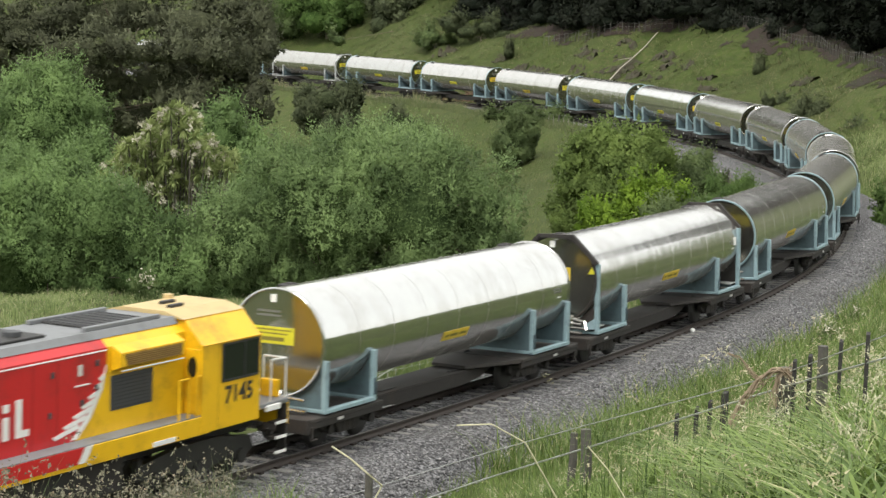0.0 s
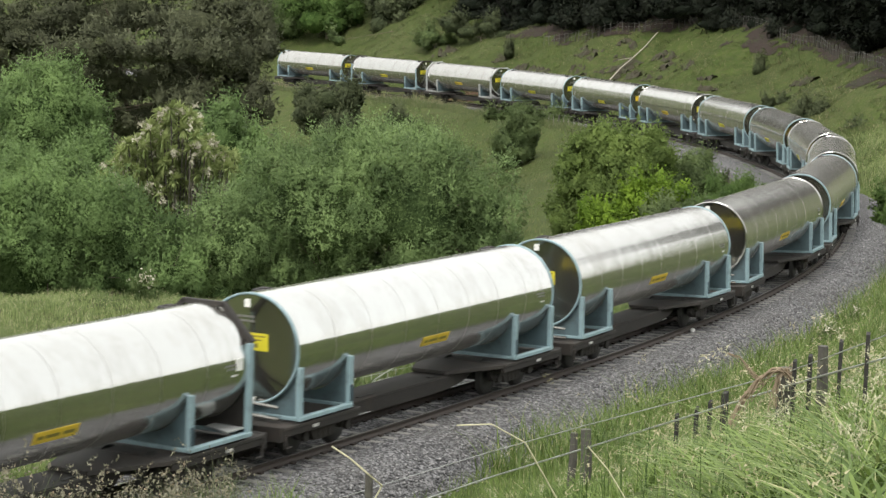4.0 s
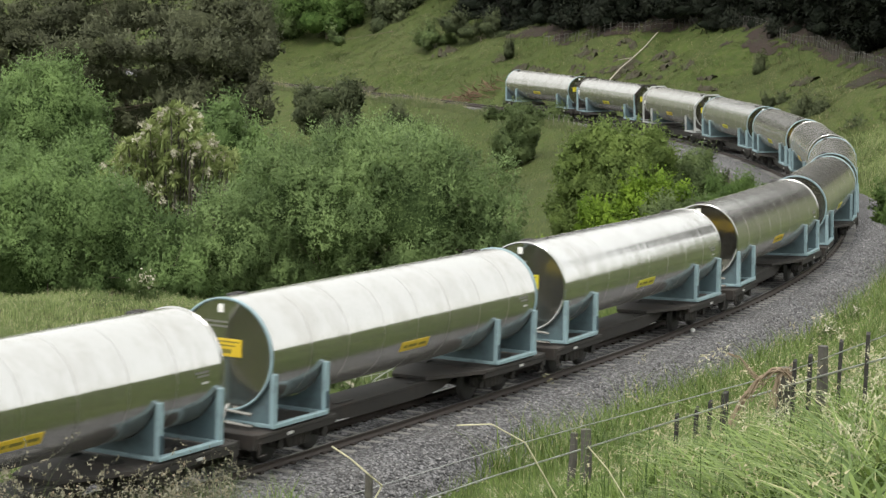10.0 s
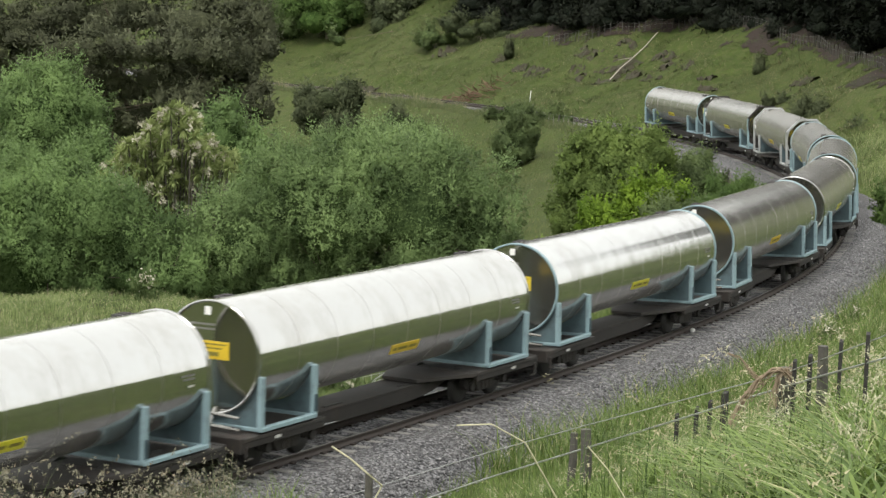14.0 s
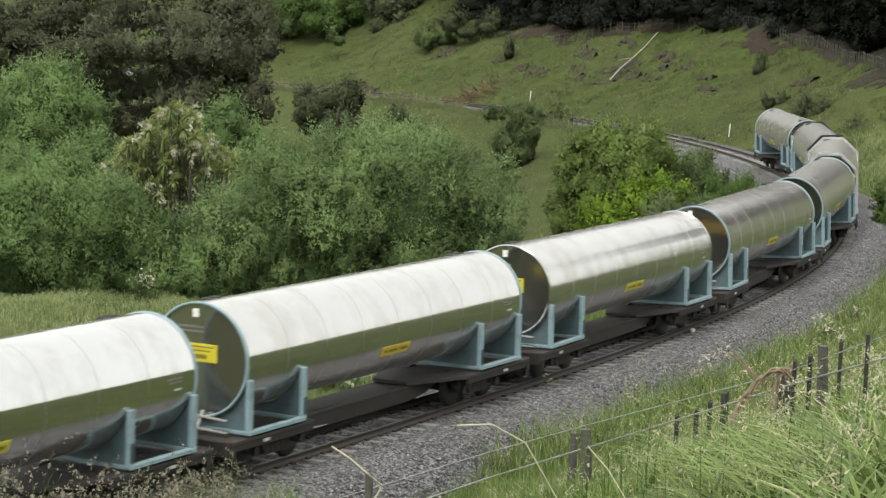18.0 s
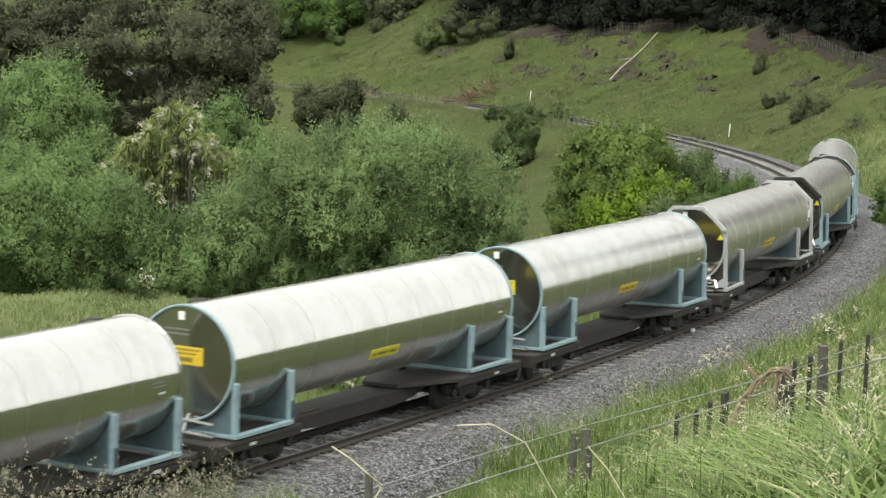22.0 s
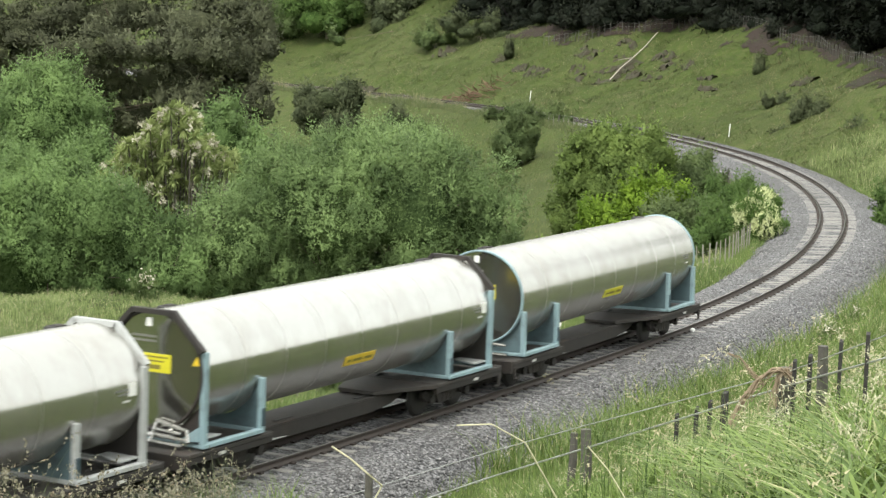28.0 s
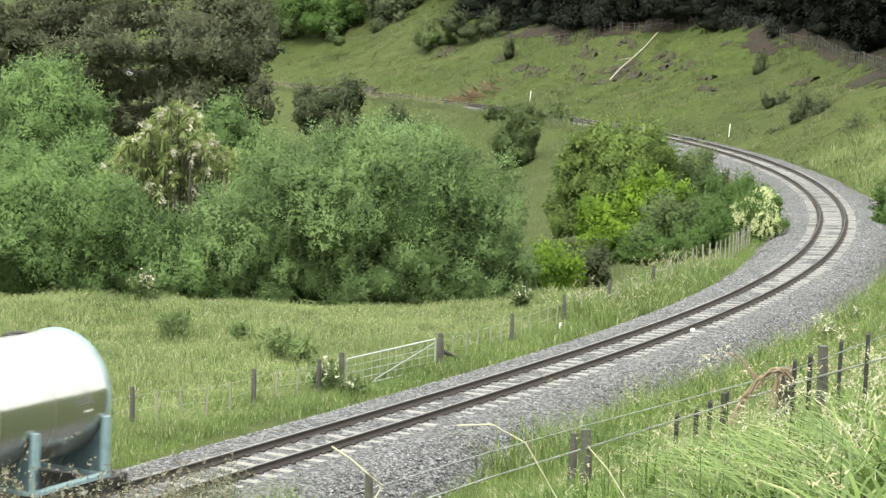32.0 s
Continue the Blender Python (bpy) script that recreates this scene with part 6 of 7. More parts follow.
def blades(rnd, x, y, height, width, bend, segments=3, lift=0.0):
    """Tapered blades that curve over, as one mesh of triangles and their tips."""
    n = len(x)
    z = ground_height(x, y) + lift - 0.03
    h = height * rnd.uniform(0.5, 1.25, n) * (1 + 0.45 * value_noise(x, y, 1.3) + 0.2 * value_noise(x, y, 4.1))
    a = rnd.uniform(0, 6.283, n)
    lean = bend * rnd.uniform(0.2, 1.3, n) * h
    wx, wy = np.cos(a + 1.57 + rnd.normal(0, 0.5, n)), np.sin(a + 1.57 + rnd.normal(0, 0.5, n))
    w = width * rnd.uniform(0.6, 1.3, n)
    rows = []
    for i in range(segments + 1):
        t = i / segments
        px, py = x + np.cos(a) * lean * t * t, y + np.sin(a) * lean * t * t
        pz = z + h * (t - 0.28 * bend * t * t * t)
        k = w * (1 - t ** 1.6) * 0.5
        if i < segments:
            rows += [np.stack([px - wx * k, py - wy * k, pz], -1), np.stack([px + wx * k, py + wy * k, pz], -1)]
        else:
            rows.append(np.stack([px, py, pz], -1))
    v = np.stack(rows, 1)
    m = v.shape[1]
    tri = []
    for i in range(segments - 1):
        b = 2 * i
        tri += [(b, b + 1, b + 3), (b, b + 3, b + 2)]
    tri.append((m - 3, m - 2, m - 1))
    f = (np.array(tri)[None] + m * np.arange(n)[:, None, None]).reshape(-1, 3)
    return v.reshape(-1, 3), f, v[:, -1]


def region(rnd, n, s0, s1, d0, d1, power=1.0, tuft=0.0):
    """Random places between two distances along the line and two offsets, gathered in tufts."""
    s = s0 + (s1 - s0) * rnd.rand(n) ** power
    d = rnd.uniform(d0, d1, n)
    p = beside(s, d)
    x, y = p[:, 0], p[:, 1]
    if tuft:
        k = rnd.randint(0, max(1, n // 12), n)
        x, y = x[k] + rnd.normal(0, tuft, n), y[k] + rnd.normal(0, tuft, n)
    return x, y


def grass_patch(name, label, material, x, y, height, width, bend, seed, segments=3, soft=0.75):
    rnd = np.random.RandomState(seed)
    v, f, tips = blades(rnd, x, y, height, width, bend, segments)
    # normals bent up and camera-ward, so blades shade evenly like the ground
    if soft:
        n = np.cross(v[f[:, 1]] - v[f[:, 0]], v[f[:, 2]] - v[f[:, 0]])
        back = n @ CAMERA_SIDE < 0
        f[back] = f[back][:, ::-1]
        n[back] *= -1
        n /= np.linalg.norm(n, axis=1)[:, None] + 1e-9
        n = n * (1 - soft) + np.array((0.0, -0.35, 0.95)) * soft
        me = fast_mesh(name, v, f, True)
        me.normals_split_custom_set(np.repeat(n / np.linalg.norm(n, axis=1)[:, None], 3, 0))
    else:
        me = fast_mesh(name, v, f)
    ob = tagged(part(name, me, material), label, "grass", kind="stuff")
    return ob, tips


def seed_heads(name, tips, size, seed, label, material=None, plump=0.024):
    """Loose pale panicles on some of the stems."""
    rnd = np.random.RandomState(seed)
    n, per = len(tips), 12
    c = np.repeat(tips, per, 0)
    t = np.tile(np.linspace(0, 1, per), n)
    a = np.repeat(rnd.uniform(0, 6.283, n), per)
    c = c + np.stack([np.cos(a) * t * size * 0.7, np.sin(a) * t * size * 0.7, -t * size * 0.55], -1) * rnd.uniform(0.6, 1.3, (n * per, 1)) + rnd.normal(0, size * 0.05, (n * per, 3))
    v, f = scatter_leaves(rnd, c, np.tile((0, 0, 0.2), (n * per, 1)), size * 0.15, size * plump, 0.5)
    return tagged(part(name, fast_mesh(name, v, f), material or SEED), label, "grass", kind="stuff")


def plumes(name, tips, size, seed, label):
    """Nodding plumes: short side branches of fine spikelets along a drooping tip."""
    rnd = np.random.RandomState(seed)
    n, per = len(tips), 46
    t = rnd.rand(n, per, 1)
    a = rnd.uniform(0, 6.283, (n, 1, 1))
    axis = np.concatenate([np.cos(a) * t * 0.85, np.sin(a) * t * 0.85, 0.15 * t - 0.75 * t * t], 2) * size
    spread = rnd.normal(0, 1, (n, per, 3)) * size * 0.11 * np.sin(np.pi * (0.12 + 0.85 * t))
    c = (tips[:, None] + axis + spread).reshape(-1, 3)
    v, f = scatter_leaves(rnd, c, np.tile((0, 0, 0.3), (n * per, 1)), size * 0.13, size * 0.022, 0.6)
    return tagged(part(name, fast_mesh(name, v, f), PLUME), label, "grass", kind="stuff")


def lush(x, y):
    """Grass grows taller on the right-hand end of the slope, short along the wires."""
    return 0.42 + 0.48 * smooth(0.085, 0.15, x / np.maximum(y, 1.0)) + 0.55 * smooth(0.145, 0.185, x / np.maximum(y, 1.0))


def make_grass():
    rnd = np.random.RandomState(21)
    # foreground: rank grass on the slope round and below the camera
    x, y = region(rnd, 30000, -6, 56, -14, -5.5, 1.0, 0.14)
    keep = (np.hypot(x, y) > 6.5) & (x > -9)
    x, y = x[keep], y[keep]
    ob, tips = grass_patch("tall_grass", "tall rank green grass on the near slope", GRASS_NEAR, x, y, 0.36 * np.minimum(lush(x, y), 0.72), 0.018, 0.85, 22, 3, 0)
    x, y = region(rnd, 13000, -4, 34, -23.5, -13, 1.0, 0.25)
    keep = (np.hypot(x, y) > 5.0) & (x > -1.5)
    grass_patch("tall_grass", "broad arching green grass blades on the upper slope", GRASS_NEAR, x[keep], y[keep], 0.40 * np.minimum(lush(x[keep], y[keep]), 0.95), 0.030, 1.3, 23, 4, 0)
    x, y = region(rnd, 850, -2, 46, -20, -6, 1.0)
    keep = (np.hypot(x, y) > 7) & (x > -5)
    ob, tips = grass_patch("seeding_grass", "thin flowering grass stems", GRASS_NEAR, x[keep], y[keep], 0.80 * lush(x[keep], y[keep]), 0.006, 0.5, 24, 4)
    seed_heads("seed_heads", tips, 0.22, 25, "pale drooping grass seed heads")
    n = 2300
    k = rnd.randint(0, n // 3, n)
    y = (11.5 + 8.0 * rnd.rand(n))[k]
    x = y * (0.085 + 0.125 * rnd.rand(n)[k]) + rnd.normal(0, 0.10, n)
    y = y + rnd.normal(0, 0.12, n)
    ob, tips = grass_patch("broad_grass", "broad bright green arching grass leaves", GRASS_LUSH, x, y, 0.50 * lush(x, y), 0.042, 1.55, 31, 6, 0)
    n = 1300
    k = rnd.randint(0, n // 4, n)
    y = (14.2 + 4.6 * rnd.rand(n))[k]
    x = y * (0.130 + 0.085 * rnd.rand(n)[k]) + rnd.normal(0, 0.22, n)
    y = y + rnd.normal(0, 0.22, n)
    grass_patch("broad_grass", "tall bright green grass in front of the fence", GRASS_LUSH, x, y, 0.70, 0.040, 1.35, 54, 6, 0)
    n = 9000
    y = 19.3 + 7.5 * rnd.rand(n)
    x = np.interp(y, [19.3, 21.6, 23.0, 26.5], [4.02, 3.40, 3.0, 1.63]) - rnd.rand(n) * 0.9 + 0.15
    y = y - rnd.rand(n) * 1.2
    grass_patch("fence_grass", "rank grass growing up through the wire fence", GRASS_LUSH, x, y, 0.52 * np.where(x < 2.2, 0.55, np.maximum(lush(x, y), 0.8)), 0.018, 0.7, 51, 3, 0)
    n = 150
    y = 13 + 9 * rnd.rand(n)
    x = y * (0.03 + 0.17 * rnd.rand(n))
    grass_patch("grass_stems", "stiff dark green grass stems", STEM, x, y, 0.85, 0.012, 0.18, 49, 4, 0)
    x, y = region(rnd, 160, -6, 20, -24, -14, 1.0)
    keep = (np.hypot(x, y) > 6.5) & (x > 0.5)
    ob, tips = grass_patch("seeding_grass", "tall oat-like grass stems", GRASS_NEAR, x[keep], y[keep], 1.15, 0.007, 0.6, 37, 5)
    seed_heads("seed_heads", tips, 0.30, 38, "large pale drooping seed heads")
    n = 330
    y = 17 + 12 * rnd.rand(n)
    x = y * (0.10 + 0.11 * rnd.rand(n))
    ob, tips = grass_patch("seeding_grass", "thin flowering grass stems round the fence", GRASS_NEAR, x, y, 0.62, 0.007, 0.6, 47, 4)
    seed_heads("seed_heads", tips, 0.26, 48, "pale feathery drooping seed heads")
    n = 40
    y = 15.0 + 5.5 * rnd.rand(n)
    x = y * (0.150 + 0.055 * rnd.rand(n))
    ob, tips = grass_patch("seeding_grass", "tall stems of plumed grass above the fence", GRASS_NEAR, x, y, 0.98, 0.007, 0.55, 56, 5)
    plumes("grass_plumes", tips, 0.30, 57, "pale feathery cream grass plumes")
    n = 60
    y = 19 + 8 * rnd.rand(n)
    x = y * (-0.03 + 0.20 * rnd.rand(n))
    ob, tips = grass_patch("seeding_grass", "short stems of plumed grass along the fence", GRASS_NEAR, x, y, 0.50, 0.006, 0.7, 58, 4)
    plumes("grass_plumes", tips, 0.17, 59, "pale feathery cream grass plumes")
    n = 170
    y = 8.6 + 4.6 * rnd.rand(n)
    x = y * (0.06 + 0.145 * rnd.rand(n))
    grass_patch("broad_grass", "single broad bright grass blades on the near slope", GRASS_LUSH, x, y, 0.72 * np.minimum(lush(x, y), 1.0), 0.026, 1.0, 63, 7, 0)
    # dark seeding grass on the crest of the bank, left of the line of sight
    x, y = region(rnd, 7000, 7, 17, -13.0, -8.5, 1.0, 0.1)
    keep = x / y < -0.088 - 0.02 * rnd.rand(len(x))
    grass_patch("tall_grass", "tall thin dull grass on the crest of the bank", GRASS_DULL, x[keep], y[keep], 0.92, 0.011, 0.6, 32, 4, 0)
    x, y = region(rnd, 2600, 7, 17, -13.0, -8.5, 1.0)
    keep = x / y < -0.088 - 0.02 * rnd.rand(len(x))
    ob, tips = grass_patch("seeding_grass", "thin brown flowering grass stems", GRASS_DULL, x[keep], y[keep], 1.15, 0.008, 0.5, 33, 4, 0.4)
    seed_heads("seed_heads", tips, 0.26, 34, "brownish drooping grass seed heads", SEED_BROWN, 0.046)
    x, y = region(rnd, 13000, 34, 90, -6.0, -3.2, 1.0, 0.2)
    ob, tips = grass_patch("rank_grass", "rank tall weeds along the ballast edge", GRASS_NEAR, x, y, 1.05, 0.034, 0.6, 39, 3, 0.3)
    seed_heads("seed_heads", tips[::9], 0.16, 40, "pale seed heads along the ballast")
    x, y = region(rnd, 5200, 64, 114, -4.9, -3.05, 1.0, 0.15)
    grass_patch("rank_grass", "rank green grass creeping over the ballast edge", GRASS_NEAR, x, y, 0.60, 0.03, 0.6, 52, 3)
    x, y = region(rnd, 11000, 38, 92, 2.75, 4.3, 1.0, 0.15)
    grass_patch("verge_grass", "rank green grass between the ballast and the fence", GRASS_NEAR, x, y, 0.42, 0.024, 0.6, 53, 3, 0.4)
    x, y = region(rnd, 3400, 57, 71, 3.0, 5.2, 1.0, 0.25)
    grass_patch("rank_grass", "tall weeds and grass grown over the paddock fence", GRASS_NEAR, x, y, 0.85, 0.032, 0.7, 64, 3, 0.4)
    x, y = region(rnd, 260, 56, 74, 3.1, 5.4, 1.0)
    ob, tips = grass_patch("seeding_grass", "pale seeding stems over the paddock fence", GRASS_FIELD, x, y, 1.0, 0.014, 0.5, 65, 3)
    seed_heads("seed_heads", tips, 0.30, 66, "pale grass heads over the paddock fence", None, 0.05)
    # slope between the near fence and the ballast
    x, y = region(rnd, 42000, 16, 118, -9.5, -3.3, 1.3, 0.2)
    grass_patch("bank_grass", "thick green grass along the outer side of the track", GRASS_NEAR, x, y, 0.48, 0.018, 0.6, 26, 2, 0.35)
    # paddock and fence strip
    x, y = region(rnd, 44000, 18, 78, 3.6, 6.2, 1.0, 0.15)
    grass_patch("verge_grass", "lush green grass along the paddock fence", GRASS_NEAR, x, y, 0.30, 0.02, 0.6, 27, 2, 0.4)
    n = 120000
    x, y = rnd.uniform(-19, 9, n), 44 + 36 * rnd.rand(n)
    k = rnd.randint(0, n // 10, n)
    x, y = x[k] + rnd.normal(0, 0.22, n), y[k] + rnd.normal(0, 0.22, n)
    s, d = nearest(x, y)
    keep = d > 4.5
    ob, tips = grass_patch("meadow_grass", "green uneven paddock grass with paler tops", GRASS_FIELD, x[keep], y[keep], 0.36, 0.022, 0.6, 28, 2, 0.45)
    seed_heads("seed_heads", tips[::16], 0.22, 35, "pale grass tops over the paddock")
    x, y = region(rnd, 26000, 140, 235, 1.9, 4.2, 1.0, 0.2)
    grass_patch("verge_grass", "long grass beside the far track", GRASS_FAR, x, y, 0.55, 0.04, 0.5, 36, 2)
    # gully bank and the far hillside
    x, y = region(rnd, 40000, 70, 225, 3.3, 24, 0.9, 0.3)
    keep = y > 78
    grass_patch("bank_grass", "green grass on the steep gully bank", GRASS_FAR, x[keep], y[keep], 0.42, 0.045, 0.7, 29, 2)
    x, y = region(rnd, 62000, 84, 250, -24, -3.9, 0.9, 0.35)
    grass_patch("hill_grass", "tussocky green grass on the far hillside", GRASS_FAR, x, y, 0.34, 0.055, 1.5, 30, 2)
    x, y = region(rnd, 5200, 120, 235, -20, -5.0, 0.9, 0.5)
    grass_patch("dry_grass", "pale dry stalks lying in the hillside grass", DRY_STALK, x, y, 0.42, 0.030, 2.2, 60, 3)
    x, y = region(rnd, 7500, 186, 245, 1.5, 2.6, 1.0, 0.2)
    grass_patch("verge_grass", "pale long grass hiding the far rails", DRY_STALK, x[::2], y[::2], 1.15, 0.05, 0.6, 61, 2)
    grass_patch("verge_grass", "long green grass hiding the far rails", GRASS_FAR, x[1::2], y[1::2], 1.15, 0.05, 0.6, 62, 2)
    x, y = region(rnd, 5000, 114, 134, -10.0, -4.6, 1.0, 0.3)
    grass_patch("rank_grass", "pale tall seeding grass above the outer ballast", GRASS_FIELD, x, y, 0.75, 0.035, 0.7, 55, 2)


make_grass()

# ---- fences ----
POST_WOOD = plain("weathered_post", (0.085, 0.080, 0.070), 0.9, vary=0.6, scale=7, bump=0.7, grime=(0.130, 0.135, 0.095))
BATTEN_PALE = plain("pale_batten", (0.25, 0.24, 0.20), 0.9, vary=0.3, scale=8, bump=0.3)
# hill battens darkened: the pines' shade is put into their colour
HILL_BATTEN = plain("shade_dark_batten", (0.085, 0.082, 0.072), 0.9, vary=0.4, scale=5)
BATTEN_DARK = plain("tarred_batten", (0.028, 0.026, 0.024), 0.8, vary=0.3, scale=8)
WIRE = plain("galvanised_wire", (0.50, 0.51, 0.51), 0.4, 0.7, vary=0.2)


def post_mesh(w, h, round_top=False):
    """An upright with a worn, slightly crooked shape, sunk into the ground."""
    bm = bmesh.new()
    if round_top:
        rod(bm, (0, 0, -0.3), (0.01, 0, h * 0.6), w * 0.5, 9)
        rod(bm, (0.01, 0, h * 0.6), (0.0, 0.01, h), w * 0.5, 9, w * 0.44)
    else:
        plate(bm, [(-w / 2, -0.3), (w / 2, -0.3), (w * 0.48, h), (-w * 0.44, h - 0.02)], "y", -w * 0.3, w * 0.3)
    me = bpy.data.meshes.new("post")
    bm.to_mesh(me)
    bm.free()
    return me


def fence(label, places, kinds, wires, wire_r=0.004, seed=1):
    """Uprights at places, each of a kind (mesh, material, name), and wires strung along."""
    rnd = random.Random(seed)
    f = tagged(new("fence"), label, "fence")
    for (x, y), kind in zip(places, kinds):
        me, mat, nm = kind
        ob = part(nm, me, mat, f)
        ob.matrix_basis = Matrix.Translation((x, y, ground_at(x, y))) @ Euler((rnd.gauss(0, 0.03), rnd.gauss(0, 0.03), rnd.uniform(0, 6))).to_matrix().to_4x4()
    for h in wires:
        bm = bmesh.new()
        for (x0, y0), (x1, y1) in zip(places[:-1], places[1:]):
            rod(bm, (x0, y0, ground_at(x0, y0) + h), (x1, y1, ground_at(x1, y1) + h), wire_r, 4)
        part("wire", bm, WIRE, f)
    return f


def make_fences():
    big, bat = post_mesh(0.125, 0.95, True), post_mesh(0.040, 0.80)
    main, pale = (big, POST_WOOD, "post"), (bat, BATTEN_PALE, "batten")
    long = (post_mesh(0.055, 1.05), BATTEN_PALE, "batten")
    # along the inner side of the line, broken by the gate
    def along(s0, s1, step, off):
        out = []
        for i in range(int((s1 - s0) / step) + 1):
            s = s0 + i * step
            p = beside(s, off(s))
            out.append((float(p[0]), float(p[1])))
        return out
    off = lambda s: float(np.interp(s, [30, 34.4, 38.5, 41.5, 46, 50.3, 61, 70, 77, 84, 100, 130, 160, 200], [6.2, 5.72, 5.07, 4.64, 4.03, 4.09, 4.6, 4.2, 3.5, 3.3, 3.6, 3.7, 3.7, 3.7]))
    a = along(29.5, 41.4, 0.85, off)
    fence("weathered wooden post and batten fence beside the paddock", a, [main if i % 5 == 0 or i == len(a) - 1 else pale for i in range(len(a))], (0.40, 0.74), 0.002, 1)
    b = along(46.1, 83.5, 0.85, off)
    fence("weathered wooden post and batten fence along the curve", b, [main if i % 6 == 0 and i < 26 else pale if i < 26 else long for i in range(len(b))], (0.40, 0.74), 0.002, 2)
    c = along(98, 178, 1.1, off)
    fence("grey batten fence below the far track", c, [main if i % 6 == 0 else pale for i in range(len(c))], (0.5, 0.9), 0.004, 3)
    # on the slope below the camera: tarred battens and posts, half hidden in the grass
    near = tagged(new("fence"), "old wire fence with tarred battens in long grass", "fence")
    for x, y, top, w, tilt in ((1.63, 26.5, 4.30, 0.10, 3), (1.80, 26.15, 4.43, 0.14, -2), (2.63, 24.12, 5.06, 0.05, 0), (2.78, 23.67, 5.23, 0.05, 2), (2.89, 23.33, 5.37, 0.05, 0), (3.0, 23.0, 5.53, 0.085, 0), (3.40, 21.62, 6.04, 0.17, 2), (3.45, 21.38, 6.17, 0.055, 0), (3.55, 21.08, 6.28, 0.06, -1), (3.63, 20.84, 6.40, 0.11, 0), (3.72, 20.47, 6.52, 0.055, 2), (3.86, 19.91, 6.69, 0.06, 0), (4.02, 19.3, 6.86, 0.06, 0), (-0.9, 29.6, 3.0, 0.12, 0)):
        g = ground_at(x, y)
        thick = w > 0.09
        ob = part("post" if thick else "batten", post_mesh(w, top - g, thick), POST_WOOD if thick else BATTEN_DARK, near)
        ob.matrix_basis = Matrix.Translation((x, y, g)) @ pose(0, 0, 0, 0, tilt, 20 * x)
    for line, r in ((((-1.64, 30.5, 2.32), (0.69, 28.0, 3.71), (1.82, 26.1, 4.50), (3.38, 21.55, 6.0), (3.96, 19.6, 6.72), (4.3, 18.5, 7.0)), 0.006), (((-0.9, 29.5, 2.45), (-0.07, 28.88, 2.87), (0.71, 28.0, 3.38), (1.83, 26.0, 4.25), (3.39, 21.5, 5.88), (3.97, 19.5, 6.54), (4.3, 18.4, 6.85)), 0.010)):
        bm = bmesh.new()
        for p, q in zip(line[:-1], line[1:]):
            rod(bm, p, q, r, 5)
        part("wire", bm, WIRE, near)
    # along the top of the far hillside
    hill = HILL_FENCE
    pts = []
    for (x0, y0), (x1, y1) in zip(hill[:-1], hill[1:]):
        n = max(2, int(math.hypot(x1 - x0, y1 - y0) / 0.55))
        pts += [(x0 + (x1 - x0) * i / n, y0 + (y1 - y0) * i / n) for i in range(n)]
    tall = (post_mesh(0.07, 0.98), HILL_BATTEN, "batten")
    fence("batten fence in front of the pine plantation, coloured for its shade", pts, [tall] * len(pts), (0.5, 0.85), 0.004, 5)


make_fences()


def make_gate():
    """A galvanised farm gate: frame, bars, one long brace."""
    a, b = Vector((-2.42, 57.75, 0)), Vector((-0.12, 61.15, 0))
    za, zb = ground_at(a.x, a.y), ground_at(b.x, b.y)
    g = tagged(new("farm_gate"), "galvanised steel farm gate with a diagonal brace", "gate")
    lo, hi = 0.03, 0.80
    p = lambda t, h: (a.x + (b.x - a.x) * t, a.y + (b.y - a.y) * t, za + (zb - za) * t + h)
    part("top_rail", rod(bmesh.new(), p(0, hi), p(1, hi + 0.04), 0.022, 8), GALV, g)
    part("bottom_rail", rod(bmesh.new(), p(0, lo), p(1, lo), 0.022, 8), GALV, g)
    for t in (0.0, 1.0):
        part("stile", rod(bmesh.new(), p(t, lo), p(t, hi), 0.026, 8), GALV, g)
    for i in range(1, 4):
        part("bar", rod(bmesh.new(), p(0, lo + 0.19 * i), p(1, lo + 0.19 * i), 0.006, 6), GALV, g)
    for i in range(1, 11):
        part("upright", rod(bmesh.new(), p(i / 11, lo), p(i / 11, hi), 0.007, 6), GALV, g)
    part("brace", rod(bmesh.new(), p(0.25, lo), p(1, hi - 0.05), 0.016, 6), GALV, g)
    for (x, y), h in (((-2.55, 57.55), 1.0), ((0.0, 61.35), 0.98)):
        ps = tagged(part("gate_post", post_mesh(0.16, h, True), POST_WOOD), "thick weathered gate post", "gate post")
        ps.location = (x, y, ground_at(x, y))
    st = tagged(part("gate_stay", rod(bmesh.new(), (0.1, 61.5, ground_at(0.1, 61.5) + 0.45), (0.75, 62.5, ground_at(0.75, 62.5)), 0.06, 8), POST_WOOD), "slanting wooden stay behind the gate post", "fence stay")


GALV = plain("galvanised_tube", (0.496, 0.504, 0.496), 0.4, 0.6, vary=0.15)
make_gate()


def make_marker(s, d, h):
    """A white lineside post."""
    p = beside(s, d)
    m = tagged(part("marker_post", plate(bmesh.new(), [(-0.032, -0.2), (0.032, -0.2), (0.032, h), (0.0, h + 0.04), (-0.032, h)], "y", -0.028, 0.028), WHITE), "short white painted lineside marker post", "marker post", "lineside posts")
    m.matrix_basis = Matrix.Translation((float(p[0]), float(p[1]), ground_at(p[0], p[1]))) @ pose(0, 0, 0, 0, 4, 0)


for s, d, h in ((189.6, -6.2, 1.0), (152.9, -5.7, 0.95), (107.1, -3.6, 0.9), (205, 3.6, 0.7), (54.6, 3.9, 0.3)):
    make_marker(s, d, h)


